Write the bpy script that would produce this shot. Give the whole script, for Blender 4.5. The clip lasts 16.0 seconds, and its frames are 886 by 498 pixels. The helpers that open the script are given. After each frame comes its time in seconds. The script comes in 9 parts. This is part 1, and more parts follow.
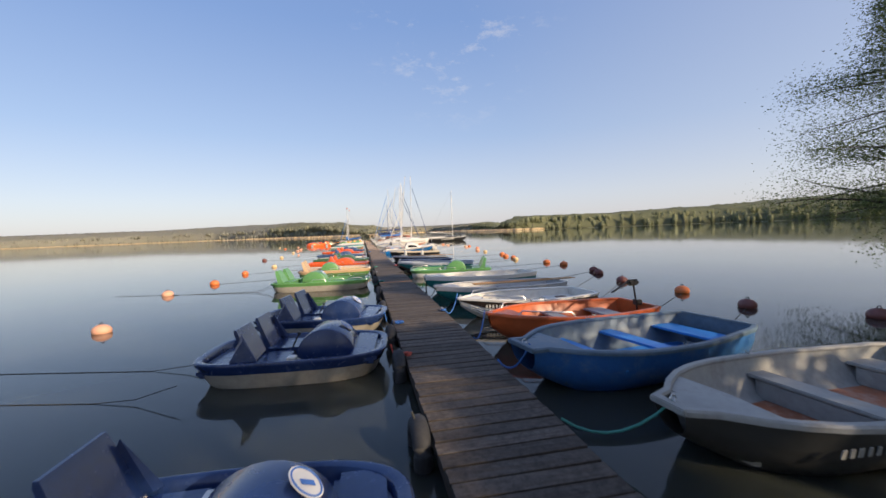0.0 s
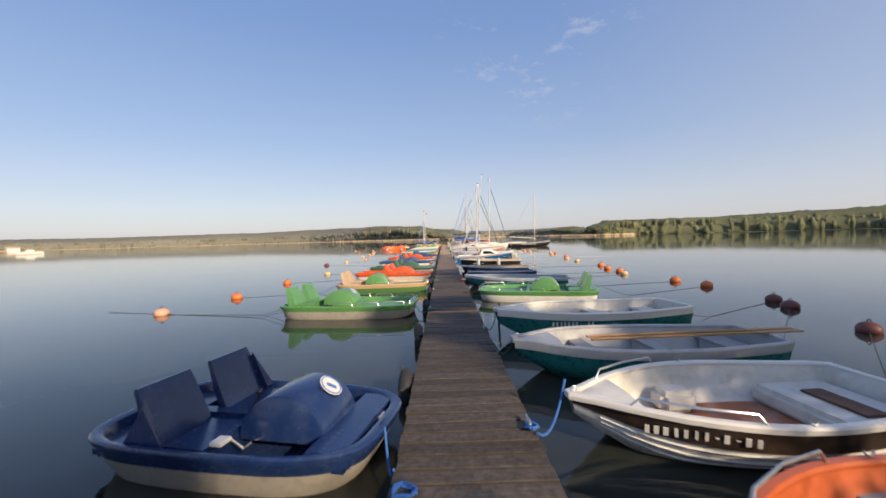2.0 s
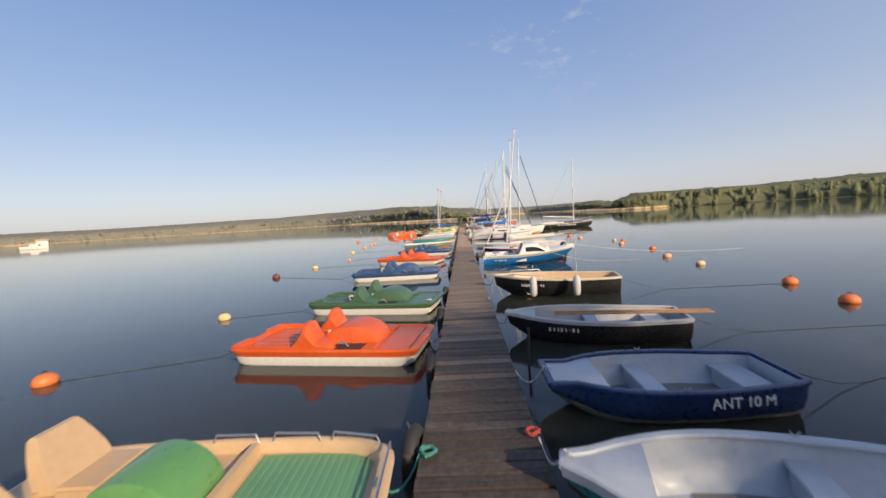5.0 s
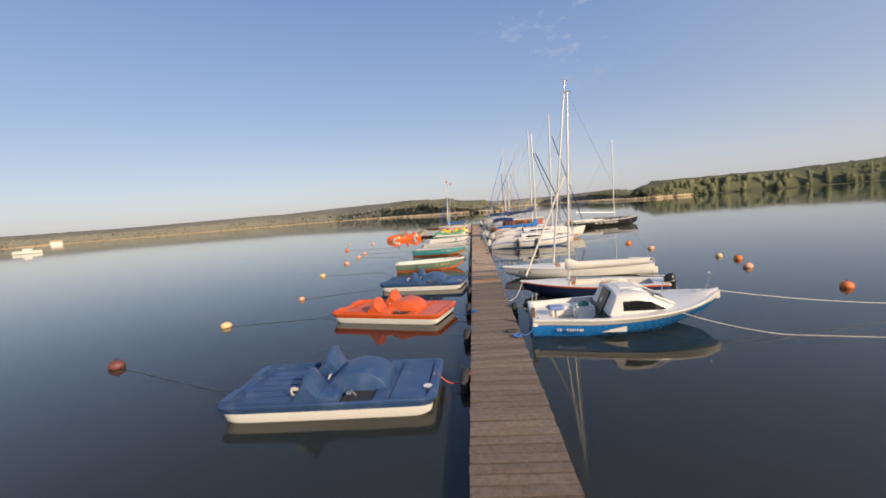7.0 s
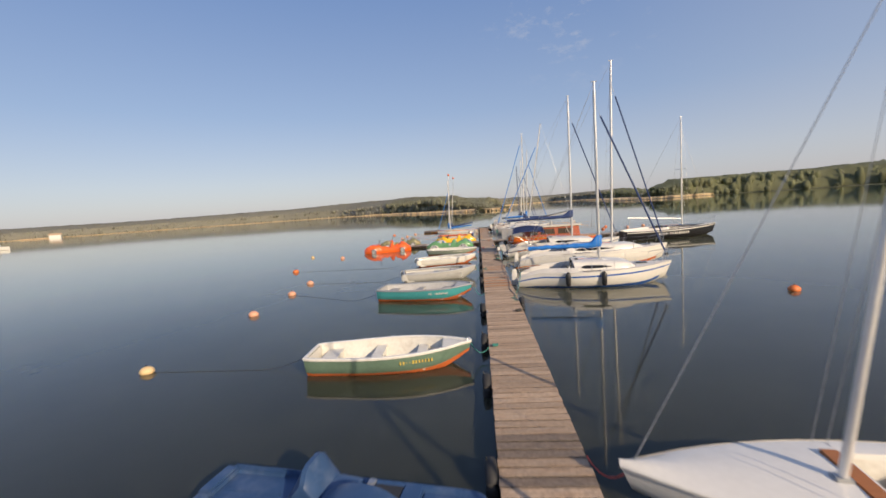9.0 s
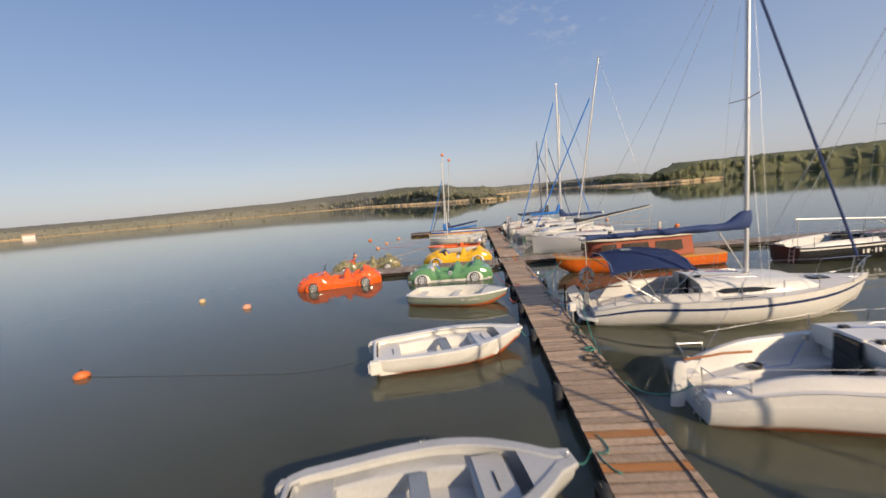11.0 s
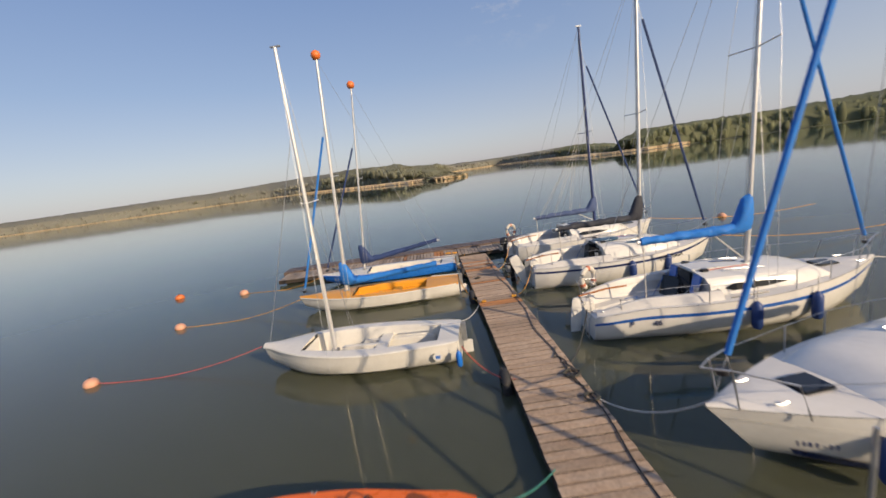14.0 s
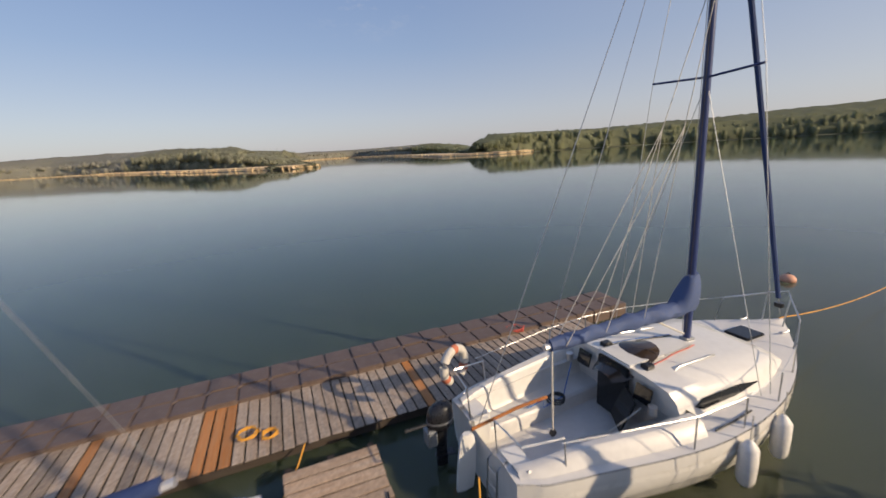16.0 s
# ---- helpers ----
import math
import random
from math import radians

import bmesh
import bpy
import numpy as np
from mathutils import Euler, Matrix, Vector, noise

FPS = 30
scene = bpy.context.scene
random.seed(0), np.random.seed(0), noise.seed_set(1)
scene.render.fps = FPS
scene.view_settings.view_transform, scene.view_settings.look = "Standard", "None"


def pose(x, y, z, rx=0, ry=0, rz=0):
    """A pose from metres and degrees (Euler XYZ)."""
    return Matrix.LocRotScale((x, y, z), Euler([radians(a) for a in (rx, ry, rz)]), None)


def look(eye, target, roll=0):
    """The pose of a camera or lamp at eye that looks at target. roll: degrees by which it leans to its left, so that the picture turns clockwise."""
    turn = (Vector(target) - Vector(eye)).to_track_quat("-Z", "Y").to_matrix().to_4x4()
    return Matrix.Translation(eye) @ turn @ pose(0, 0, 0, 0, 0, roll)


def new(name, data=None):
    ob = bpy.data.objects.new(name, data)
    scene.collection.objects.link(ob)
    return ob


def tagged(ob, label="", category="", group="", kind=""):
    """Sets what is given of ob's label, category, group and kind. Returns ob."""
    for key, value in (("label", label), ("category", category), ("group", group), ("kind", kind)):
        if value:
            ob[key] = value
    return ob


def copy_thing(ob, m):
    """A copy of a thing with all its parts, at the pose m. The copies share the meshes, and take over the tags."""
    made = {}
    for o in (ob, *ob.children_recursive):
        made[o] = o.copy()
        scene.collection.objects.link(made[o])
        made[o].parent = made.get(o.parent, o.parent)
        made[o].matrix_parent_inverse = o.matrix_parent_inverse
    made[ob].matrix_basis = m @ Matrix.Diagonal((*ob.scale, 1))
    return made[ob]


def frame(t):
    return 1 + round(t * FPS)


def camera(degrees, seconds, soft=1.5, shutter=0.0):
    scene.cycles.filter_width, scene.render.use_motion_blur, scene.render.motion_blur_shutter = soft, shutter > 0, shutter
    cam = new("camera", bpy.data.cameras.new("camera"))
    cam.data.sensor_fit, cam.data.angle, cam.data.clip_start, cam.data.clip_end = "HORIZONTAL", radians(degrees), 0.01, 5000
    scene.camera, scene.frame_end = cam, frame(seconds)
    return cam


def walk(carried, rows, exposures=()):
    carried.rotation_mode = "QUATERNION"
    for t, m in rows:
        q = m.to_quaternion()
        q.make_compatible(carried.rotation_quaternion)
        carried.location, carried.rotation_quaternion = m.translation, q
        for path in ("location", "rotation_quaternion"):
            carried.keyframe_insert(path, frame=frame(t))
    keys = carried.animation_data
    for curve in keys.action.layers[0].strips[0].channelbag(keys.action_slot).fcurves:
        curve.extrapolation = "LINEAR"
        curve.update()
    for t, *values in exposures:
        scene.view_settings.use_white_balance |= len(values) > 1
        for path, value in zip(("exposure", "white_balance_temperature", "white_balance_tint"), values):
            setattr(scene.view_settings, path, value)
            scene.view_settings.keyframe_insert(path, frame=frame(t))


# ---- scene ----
cam = camera(95.0, 16.0, soft=1.6, shutter=0.2)
PATH = [
    (0, (-1.12, 7.293, 2.042), (-0.157, 12.194, 1.818), -2.21),
    (0.5, (-0.724, 8.197, 2.165), (-0.143, 13.158, 1.934), -1.36),
    (1, (-0.437, 9.686, 2.014), (-0.127, 14.674, 1.841), -1.62),
    (1.5, (-0.236, 11.121, 1.945), (-0.117, 16.118, 1.797), -1.77),
    (2, (-0.179, 12.485, 2.007), (-0.185, 17.483, 1.868), -1.64),
    (2.5, (-0.121, 14.051, 2.059), (-0.188, 19.049, 1.93), -2.07),
    (3, (0.019, 15.993, 2.176), (-0.112, 20.989, 2.009), -2.5),
    (3.5, (0.019, 17.936, 2.3), (-0.134, 22.928, 2.065), -2.77),
    (4, (0.038, 20.19, 2.41), (-0.156, 25.177, 2.108), -3.02),
    (4.5, (0.006, 22.671, 2.454), (-0.214, 27.654, 2.105), -3.25),
    (7, (-0.336, 35.979, 3.314), (-0.735, 40.941, 2.845), -4.69),
    (7.5, (-0.39, 39.116, 3.39), (-0.801, 44.077, 2.917), -4.79),
    (8, (-0.476, 42.594, 3.465), (-0.912, 47.552, 2.981), -4.42),
    (8.2, (-0.487, 43.964, 3.565), (-0.936, 48.920, 3.074), -3.9),
    (10.3, (-1.611, 60.185, 4.005), (-2.068, 65.130, 3.421), -4.66),
    (10.5, (-1.822, 61.850, 4.169), (-2.247, 66.793, 3.553), -4.6),
    (11, (-2.087, 66.406, 4.143), (-2.471, 71.351, 3.512), -5.3),
    (11.5, (-2.373, 70.941, 4.246), (-2.681, 75.886, 3.576), -5.9),
    (12, (-2.539, 75.850, 4.21), (-2.743, 80.796, 3.508), -6.75),
    (12.5, (-2.699, 80.239, 4.195), (-2.767, 85.182, 3.442), -7.68),
    (13, (-2.561, 84.880, 4.12), (-2.521, 89.815, 3.317), -8.49),
    (13.5, (-2.204, 88.845, 4.098), (-2.113, 93.769, 3.236), -8.66),
    (14, (-1.65, 92.845, 4.132), (-1.549, 97.756, 3.196), -8.08),
    (14.5, (-1.292, 96.245, 4.189), (-1.161, 101.144, 3.199), -7.25),
    (15, (-0.898, 99.760, 4.261), (-0.603, 104.639, 3.209), -6.43),
    (15.5, (-0.535, 102.818, 4.244), (0.213, 107.636, 3.135), -4.93),
    (16, (-0.169, 105.904, 4.126), (1.631, 110.416, 2.943), -3.46),
]
walk(cam, [(t, look(eye, target, roll)) for t, eye, target, roll in PATH],
     exposures=[(0.0, 0.46), (1.5, 0.36), (3.5, 0.32), (7.0, 0.2), (11.0, 0.05), (16.0, 0.06)])

# ---- light ----
SUN_EL, SUN_AZ = 24.0, 140.0   # elevation; bearing clockwise from +y
world = bpy.data.worlds.new("morning_sky")
scene.world = world
world.use_nodes = True
wn = world.node_tree.nodes
wl = world.node_tree.links
sky = wn.new("ShaderNodeTexSky")
sky.sky_type = 'NISHITA'
sky.sun_disc = False
sky.sun_elevation = radians(SUN_EL)
sky.sun_rotation = radians(SUN_AZ)   # clockwise from +y
sky.air_density = 1.0
sky.dust_density = 1.0
sky.ozone_density = 1.5
bg = wn["Background"]
wl.new(sky.outputs[0], bg.inputs[0])
bg.inputs[1].default_value = 0.038
# pale morning haze towards the horizon
geo = wn.new("ShaderNodeTexCoord")
sep = wn.new("ShaderNodeSeparateXYZ")
wl.new(geo.outputs["Generated"], sep.inputs[0])
ramp = wn.new("ShaderNodeValToRGB")
el = ramp.color_ramp.elements
el[0].position, el[0].color = 0.0, (0.53, 0.50, 0.56, 1)
el[1].position, el[1].color = 1.0, (0.10, 0.19, 0.46, 1)
for pos_, col_ in ((0.08, (0.49, 0.50, 0.60, 1)), (0.22, (0.315, 0.40, 0.60, 1)), (0.45, (0.185, 0.29, 0.56, 1))):
    q = el.new(pos_)
    q.color = col_
wl.new(sep.outputs["Z"], ramp.inputs[0])
# thin wisps of high cloud
cn = wn.new("ShaderNodeTexNoise")
cn.inputs["Scale"].default_value = 9.0
cn.inputs["Detail"].default_value = 9
cn.inputs["Roughness"].default_value = 0.68
cmap = wn.new("ShaderNodeMapping")
cmap.inputs["Scale"].default_value = (1.0, 1.0, 2.2)
wl.new(geo.outputs["Generated"], cmap.inputs[0])
wl.new(cmap.outputs[0], cn.inputs["Vector"])
near = wn.new("ShaderNodeVectorMath")
near.operation = 'DOT_PRODUCT'
near.inputs[1].default_value = (0.215, 0.865, 0.455)
wl.new(geo.outputs["Generated"], near.inputs[0])
patch = wn.new("ShaderNodeMapRange")
patch.inputs[1].default_value, patch.inputs[2].default_value = 0.972, 0.999
wl.new(near.outputs["Value"], patch.inputs[0])
thr = wn.new("ShaderNodeMapRange")
thr.inputs[1].default_value, thr.inputs[2].default_value = 0.55, 0.74
wl.new(cn.outputs[0], thr.inputs[0])
cm_ = wn.new("ShaderNodeMath")
cm_.operation = 'MULTIPLY'
wl.new(patch.outputs[0], cm_.inputs[0])
wl.new(thr.outputs[0], cm_.inputs[1])
mixc = wn.new("ShaderNodeMix")
mixc.data_type = 'RGBA'
mixc.inputs[7].default_value = (0.62, 0.60, 0.64, 1)
wl.new(cm_.outputs[0], mixc.inputs[0])
wl.new(ramp.outputs[0], mixc.inputs[6])
# the haze is brighter round the side where the sun stands
side = wn.new("ShaderNodeVectorMath")
side.operation = 'DOT_PRODUCT'
side.inputs[1].default_value = (0.78, -0.55, 0.30)
wl.new(geo.outputs["Generated"], side.inputs[0])
sider = wn.new("ShaderNodeMapRange")
sider.inputs[1].default_value, sider.inputs[2].default_value = -0.15, 0.9
sider.inputs[4].default_value = 0.55
wl.new(side.outputs["Value"], sider.inputs[0])
warm = wn.new("ShaderNodeMix")
warm.data_type = 'RGBA'
warm.inputs[7].default_value = (0.60, 0.57, 0.60, 1)
wl.new(sider.outputs[0], warm.inputs[0])
wl.new(mixc.outputs[2], warm.inputs[6])
bg2 = wn.new("ShaderNodeBackground")
bg2.inputs[1].default_value = 0.66
wl.new(warm.outputs[2], bg2.inputs[0])
adds = wn.new("ShaderNodeAddShader")
wl.new(bg.outputs[0], adds.inputs[0])
wl.new(bg2.outputs[0], adds.inputs[1])
wl.new(adds.outputs[0], wn["World Output"].inputs[0])
sun_d = bpy.data.lights.new("sun", 'SUN')
sun_d.energy = 4.7
sun_d.angle = radians(0.6)
sun_d.color = (1.0, 0.79, 0.55)
sun_o = new("sun", sun_d)
_a, _e = radians(SUN_AZ), radians(SUN_EL)
sun_o.matrix_world = look((30, -30, 40), (30 - math.sin(_a) * math.cos(_e), -30 - math.cos(_a) * math.cos(_e), 40 - math.sin(_e)))


# ---- materials ----
def mat(name, col, rough=0.5, metal=0.0, var=0.12, scale=6.0, bump=0.0, bscale=40.0, spec=0.5, dirt=0.0, dirtcol=(0.12, 0.10, 0.07), coat=0.0, per_obj=0.0, trans=0.0):
    """Painted, moulded or grained surface with tone variation at two scales, optional dirt patches and fine relief."""
    m = bpy.data.materials.new(name)
    m.use_nodes = True
    nt = m.node_tree
    n, l = nt.nodes, nt.links
    b = n["Principled BSDF"]
    tc = n.new("ShaderNodeTexCoord")
    big = n.new("ShaderNodeTexNoise")
    big.inputs["Scale"].default_value = scale * 0.35
    big.inputs["Detail"].default_value = 3
    fine = n.new("ShaderNodeTexNoise")
    fine.inputs["Scale"].default_value = scale * 4
    fine.inputs["Detail"].default_value = 6
    for q in (big, fine):
        l.new(tc.outputs["Object"], q.inputs["Vector"])
    add = n.new("ShaderNodeMath")
    add.operation = 'ADD'
    l.new(big.outputs[0], add.inputs[0])
    l.new(fine.outputs[0], add.inputs[1])
    rng = n.new("ShaderNodeMapRange")
    rng.inputs[1].default_value, rng.inputs[2].default_value = 0.6, 1.4
    rng.inputs[3].default_value, rng.inputs[4].default_value = 1 - var, 1 + var
    l.new(add.outputs[0], rng.inputs[0])
    src = rng.outputs[0]
    if per_obj:
        oi = n.new("ShaderNodeObjectInfo")
        r2 = n.new("ShaderNodeMapRange")
        r2.inputs[3].default_value, r2.inputs[4].default_value = 1 - per_obj, 1 + per_obj
        l.new(oi.outputs["Random"], r2.inputs[0])
        mul = n.new("ShaderNodeMath")
        mul.operation = 'MULTIPLY'
        l.new(src, mul.inputs[0])
        l.new(r2.outputs[0], mul.inputs[1])
        src = mul.outputs[0]
    vm = n.new("ShaderNodeVectorMath")
    vm.operation = 'SCALE'
    vm.inputs[0].default_value = col
    l.new(src, vm.inputs["Scale"])
    out = vm.outputs[0]
    if dirt:
        dn = n.new("ShaderNodeTexNoise")
        dn.inputs["Scale"].default_value = scale * 0.9
        dn.inputs["Detail"].default_value = 8
        dn.inputs["Roughness"].default_value = 0.7
        l.new(tc.outputs["Object"], dn.inputs["Vector"])
        dr = n.new("ShaderNodeMapRange")
        dr.inputs[1].default_value, dr.inputs[2].default_value = 0.5, 0.72
        dr.inputs[4].default_value = dirt
        l.new(dn.outputs[0], dr.inputs[0])
        mx = n.new("ShaderNodeMix")
        mx.data_type = 'RGBA'
        mx.inputs[7].default_value = (*dirtcol, 1)
        l.new(dr.outputs[0], mx.inputs[0])
        l.new(out, mx.inputs[6])
        out = mx.outputs[2]
    l.new(out, b.inputs["Base Color"])
    b.inputs["Metallic"].default_value = metal
    b.inputs["Specular IOR Level"].default_value = spec
    b.inputs["Coat Weight"].default_value = coat
    b.inputs["Coat Roughness"].default_value = 0.08
    b.inputs["Transmission Weight"].default_value = trans
    rr = n.new("ShaderNodeMapRange")
    rr.inputs[1].default_value, rr.inputs[2].default_value = 0.3, 0.7
    rr.inputs[3].default_value, rr.inputs[4].default_value = max(0.02, rough * 0.8), min(1, rough * 1.2)
    l.new(fine.outputs[0], rr.inputs[0])
    l.new(rr.outputs[0], b.inputs["Roughness"])
    if bump:
        bn = n.new("ShaderNodeTexNoise")
        bn.inputs["Scale"].default_value = bscale
        bn.inputs["Detail"].default_value = 5
        l.new(tc.outputs["Object"], bn.inputs["Vector"])
        bp = n.new("ShaderNodeBump")
        bp.inputs["Strength"].default_value = bump
        bp.inputs["Distance"].default_value = 0.01
        l.new(bn.outputs[0], bp.inputs["Height"])
        l.new(bp.outputs[0], b.inputs["Normal"])
    return m


def wood_mat(name, col, rough=0.75, per_obj=0.2, stretch=(1, 14, 14), bump=0.35, grey=(0.33, 0.31, 0.28), speck=0.0):
    """Sawn timber with grain along local x, weathered towards grey."""
    m = bpy.data.materials.new(name)
    m.use_nodes = True
    nt = m.node_tree
    n, l = nt.nodes, nt.links
    b = n["Principled BSDF"]
    tc = n.new("ShaderNodeTexCoord")
    oi = n.new("ShaderNodeObjectInfo")
    off = n.new("ShaderNodeVectorMath")
    off.operation = 'MULTIPLY_ADD'
    off.inputs[1].default_value = stretch
    sc = n.new("ShaderNodeMath")
    sc.operation = 'MULTIPLY'
    sc.inputs[1].default_value = 57.0
    l.new(oi.outputs["Random"], sc.inputs[0])
    l.new(tc.outputs["Object"], off.inputs[0])
    l.new(sc.outputs[0], off.inputs[2])
    g = n.new("ShaderNodeTexNoise")
    g.inputs["Scale"].default_value = 3.0
    g.inputs["Detail"].default_value = 8
    l.new(off.outputs[0], g.inputs["Vector"])
    cr = n.new("ShaderNodeValToRGB")
    cr.color_ramp.elements[0].position = 0.3
    cr.color_ramp.elements[0].color = (*[c * 0.72 for c in col], 1)
    cr.color_ramp.elements[1].position = 0.7
    cr.color_ramp.elements[1].color = (*col, 1)
    l.new(g.outputs[0], cr.inputs[0])
    blot = n.new("ShaderNodeTexNoise")
    blot.inputs["Scale"].default_value = 2.2
    blot.inputs["Detail"].default_value = 4
    l.new(off.outputs[0], blot.inputs["Vector"])
    mr = n.new("ShaderNodeMapRange")
    mr.inputs[1].default_value, mr.inputs[2].default_value = 0.35, 0.7
    mr.inputs[4].default_value = 0.6
    l.new(blot.outputs[0], mr.inputs[0])
    mx = n.new("ShaderNodeMix")
    mx.data_type = 'RGBA'
    mx.inputs[7].default_value = (*grey, 1)
    l.new(mr.outputs[0], mx.inputs[0])
    l.new(cr.outputs[0], mx.inputs[6])
    r2 = n.new("ShaderNodeMapRange")
    r2.inputs[3].default_value, r2.inputs[4].default_value = 1 - per_obj, 1 + per_obj
    l.new(oi.outputs["Random"], r2.inputs[0])
    vm = n.new("ShaderNodeVectorMath")
    vm.operation = 'SCALE'
    l.new(mx.outputs[2], vm.inputs[0])
    l.new(r2.outputs[0], vm.inputs["Scale"])
    last = vm.outputs[0]
    if speck:
        # dark specks, lichen and trodden-in dirt
        sp = n.new("ShaderNodeTexNoise")
        sp.inputs["Scale"].default_value = 16.0
        sp.inputs["Detail"].default_value = 7
        sp.inputs["Roughness"].default_value = 0.7
        pl = n.new("ShaderNodeVectorMath")
        pl.operation = 'ADD'
        l.new(tc.outputs["Object"], pl.inputs[0])
        l.new(sc.outputs[0], pl.inputs[1])
        l.new(pl.outputs[0], sp.inputs["Vector"])
        sr = n.new("ShaderNodeMapRange")
        sr.inputs[1].default_value, sr.inputs[2].default_value = 0.36, 0.62
        sr.inputs[3].default_value, sr.inputs[4].default_value = 1 - speck, 1.08
        l.new(sp.outputs[0], sr.inputs[0])
        sv = n.new("ShaderNodeVectorMath")
        sv.operation = 'SCALE'
        l.new(last, sv.inputs[0])
        l.new(sr.outputs[0], sv.inputs["Scale"])
        last = sv.outputs[0]
    l.new(last, b.inputs["Base Color"])
    b.inputs["Roughness"].default_value = rough
    b.inputs["Specular IOR Level"].default_value = 0.3
    bp = n.new("ShaderNodeBump")
    bp.inputs["Strength"].default_value = bump
    bp.inputs["Distance"].default_value = 0.006
    l.new(g.outputs[0], bp.inputs["Height"])
    l.new(bp.outputs[0], b.inputs["Normal"])
    return m


def water_mat():
    m = bpy.data.materials.new("lake_water")
    m.use_nodes = True
    n, l = m.node_tree.nodes, m.node_tree.links
    b = n["Principled BSDF"]
    b.inputs["Roughness"].default_value = 0.045
    b.inputs["IOR"].default_value = 1.333
    # light wanders some way through the cloudy water before it comes back
    b.inputs["Subsurface Weight"].default_value = 1.0
    b.inputs["Subsurface Radius"].default_value = (1.0, 1.0, 0.7)
    b.inputs["Subsurface Scale"].default_value = 0.4
    tc = n.new("ShaderNodeTexCoord")
    a = n.new("ShaderNodeTexNoise")
    a.inputs["Scale"].default_value = 0.55
    a.inputs["Detail"].default_value = 4
    c = n.new("ShaderNodeTexNoise")
    c.inputs["Scale"].default_value = 3.2
    c.inputs["Detail"].default_value = 3
    mp = n.new("ShaderNodeMapping")
    mp.inputs["Scale"].default_value = (1.0, 0.45, 1)
    mp.inputs["Rotation"].default_value = (0, 0, 0.5)
    l.new(tc.outputs["Object"], mp.inputs["Vector"])
    for q in (a, c):
        l.new(mp.outputs[0], q.inputs["Vector"])
    # brightness and tint of the water along y are put into its base colour
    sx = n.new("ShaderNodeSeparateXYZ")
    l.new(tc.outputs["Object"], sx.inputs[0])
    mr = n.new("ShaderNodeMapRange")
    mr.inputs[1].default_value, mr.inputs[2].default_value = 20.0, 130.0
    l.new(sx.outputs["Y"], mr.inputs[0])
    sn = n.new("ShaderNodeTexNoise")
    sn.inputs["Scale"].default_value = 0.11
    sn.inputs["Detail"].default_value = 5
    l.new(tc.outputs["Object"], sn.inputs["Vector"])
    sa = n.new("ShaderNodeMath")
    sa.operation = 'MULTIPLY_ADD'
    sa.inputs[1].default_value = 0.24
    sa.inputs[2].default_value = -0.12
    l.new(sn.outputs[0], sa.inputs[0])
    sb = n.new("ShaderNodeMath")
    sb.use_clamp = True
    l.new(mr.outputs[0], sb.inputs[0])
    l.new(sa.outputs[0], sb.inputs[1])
    tone_ramp = n.new("ShaderNodeValToRGB")
    e = tone_ramp.color_ramp.elements
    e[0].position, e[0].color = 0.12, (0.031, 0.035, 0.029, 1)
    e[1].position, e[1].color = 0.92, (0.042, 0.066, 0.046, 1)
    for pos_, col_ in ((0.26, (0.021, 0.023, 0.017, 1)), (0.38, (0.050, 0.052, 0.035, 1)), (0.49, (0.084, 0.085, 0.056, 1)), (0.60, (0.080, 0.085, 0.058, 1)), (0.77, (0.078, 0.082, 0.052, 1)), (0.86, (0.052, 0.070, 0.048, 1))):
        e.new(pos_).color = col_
    l.new(sb.outputs[0], tone_ramp.inputs[0])
    l.new(tone_ramp.outputs[0], b.inputs["Base Color"])
    s = n.new("ShaderNodeMath")
    s.operation = 'MULTIPLY_ADD'
    s.inputs[1].default_value = 0.12
    l.new(c.outputs[0], s.inputs[0])
    l.new(a.outputs[0], s.inputs[2])
    bp = n.new("ShaderNodeBump")
    bp.inputs["Strength"].default_value = 0.10
    bp.inputs["Distance"].default_value = 0.03
    l.new(s.outputs[0], bp.inputs["Height"])
    l.new(bp.outputs[0], b.inputs["Normal"])
    return m


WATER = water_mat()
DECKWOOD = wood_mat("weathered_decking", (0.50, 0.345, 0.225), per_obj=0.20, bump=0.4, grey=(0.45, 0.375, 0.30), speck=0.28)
JETTYWOOD = wood_mat("weathered_jetty_decking", (0.42, 0.32, 0.235), per_obj=0.24, bump=0.4, grey=(0.385, 0.342, 0.295), speck=0.3)
DECKDARK = wood_mat("dark_brown_decking", (0.095, 0.072, 0.056), per_obj=0.28, bump=0.5, grey=(0.128, 0.116, 0.104), speck=0.5)
DECKMID = wood_mat("mid_brown_decking", (0.225, 0.165, 0.12), per_obj=0.20, bump=0.45, grey=(0.215, 0.185, 0.158), speck=0.35)
NEWWOOD = wood_mat("fresh_orange_decking", (0.50, 0.20, 0.06), per_obj=0.15, grey=(0.42, 0.25, 0.13))
DARKWOOD = wood_mat("wet_timber_and_gap_shade", (0.06, 0.045, 0.035), per_obj=0.1, grey=(0.05, 0.045, 0.04))
TEAK = wood_mat("oiled_teak", (0.17, 0.075, 0.04), rough=0.5, per_obj=0.15, grey=(0.20, 0.12, 0.08), bump=0.2)
VARNISH = wood_mat("varnished_wood", (0.42, 0.16, 0.045), rough=0.25, per_obj=0.05, grey=(0.36, 0.13, 0.04), bump=0.1)
OARWOOD = wood_mat("oar_wood", (0.50, 0.28, 0.12), rough=0.5, per_obj=0.1, grey=(0.45, 0.27, 0.14))
RUBBER = mat("old_rubber", (0.025, 0.025, 0.027), 0.75, bump=0.3)
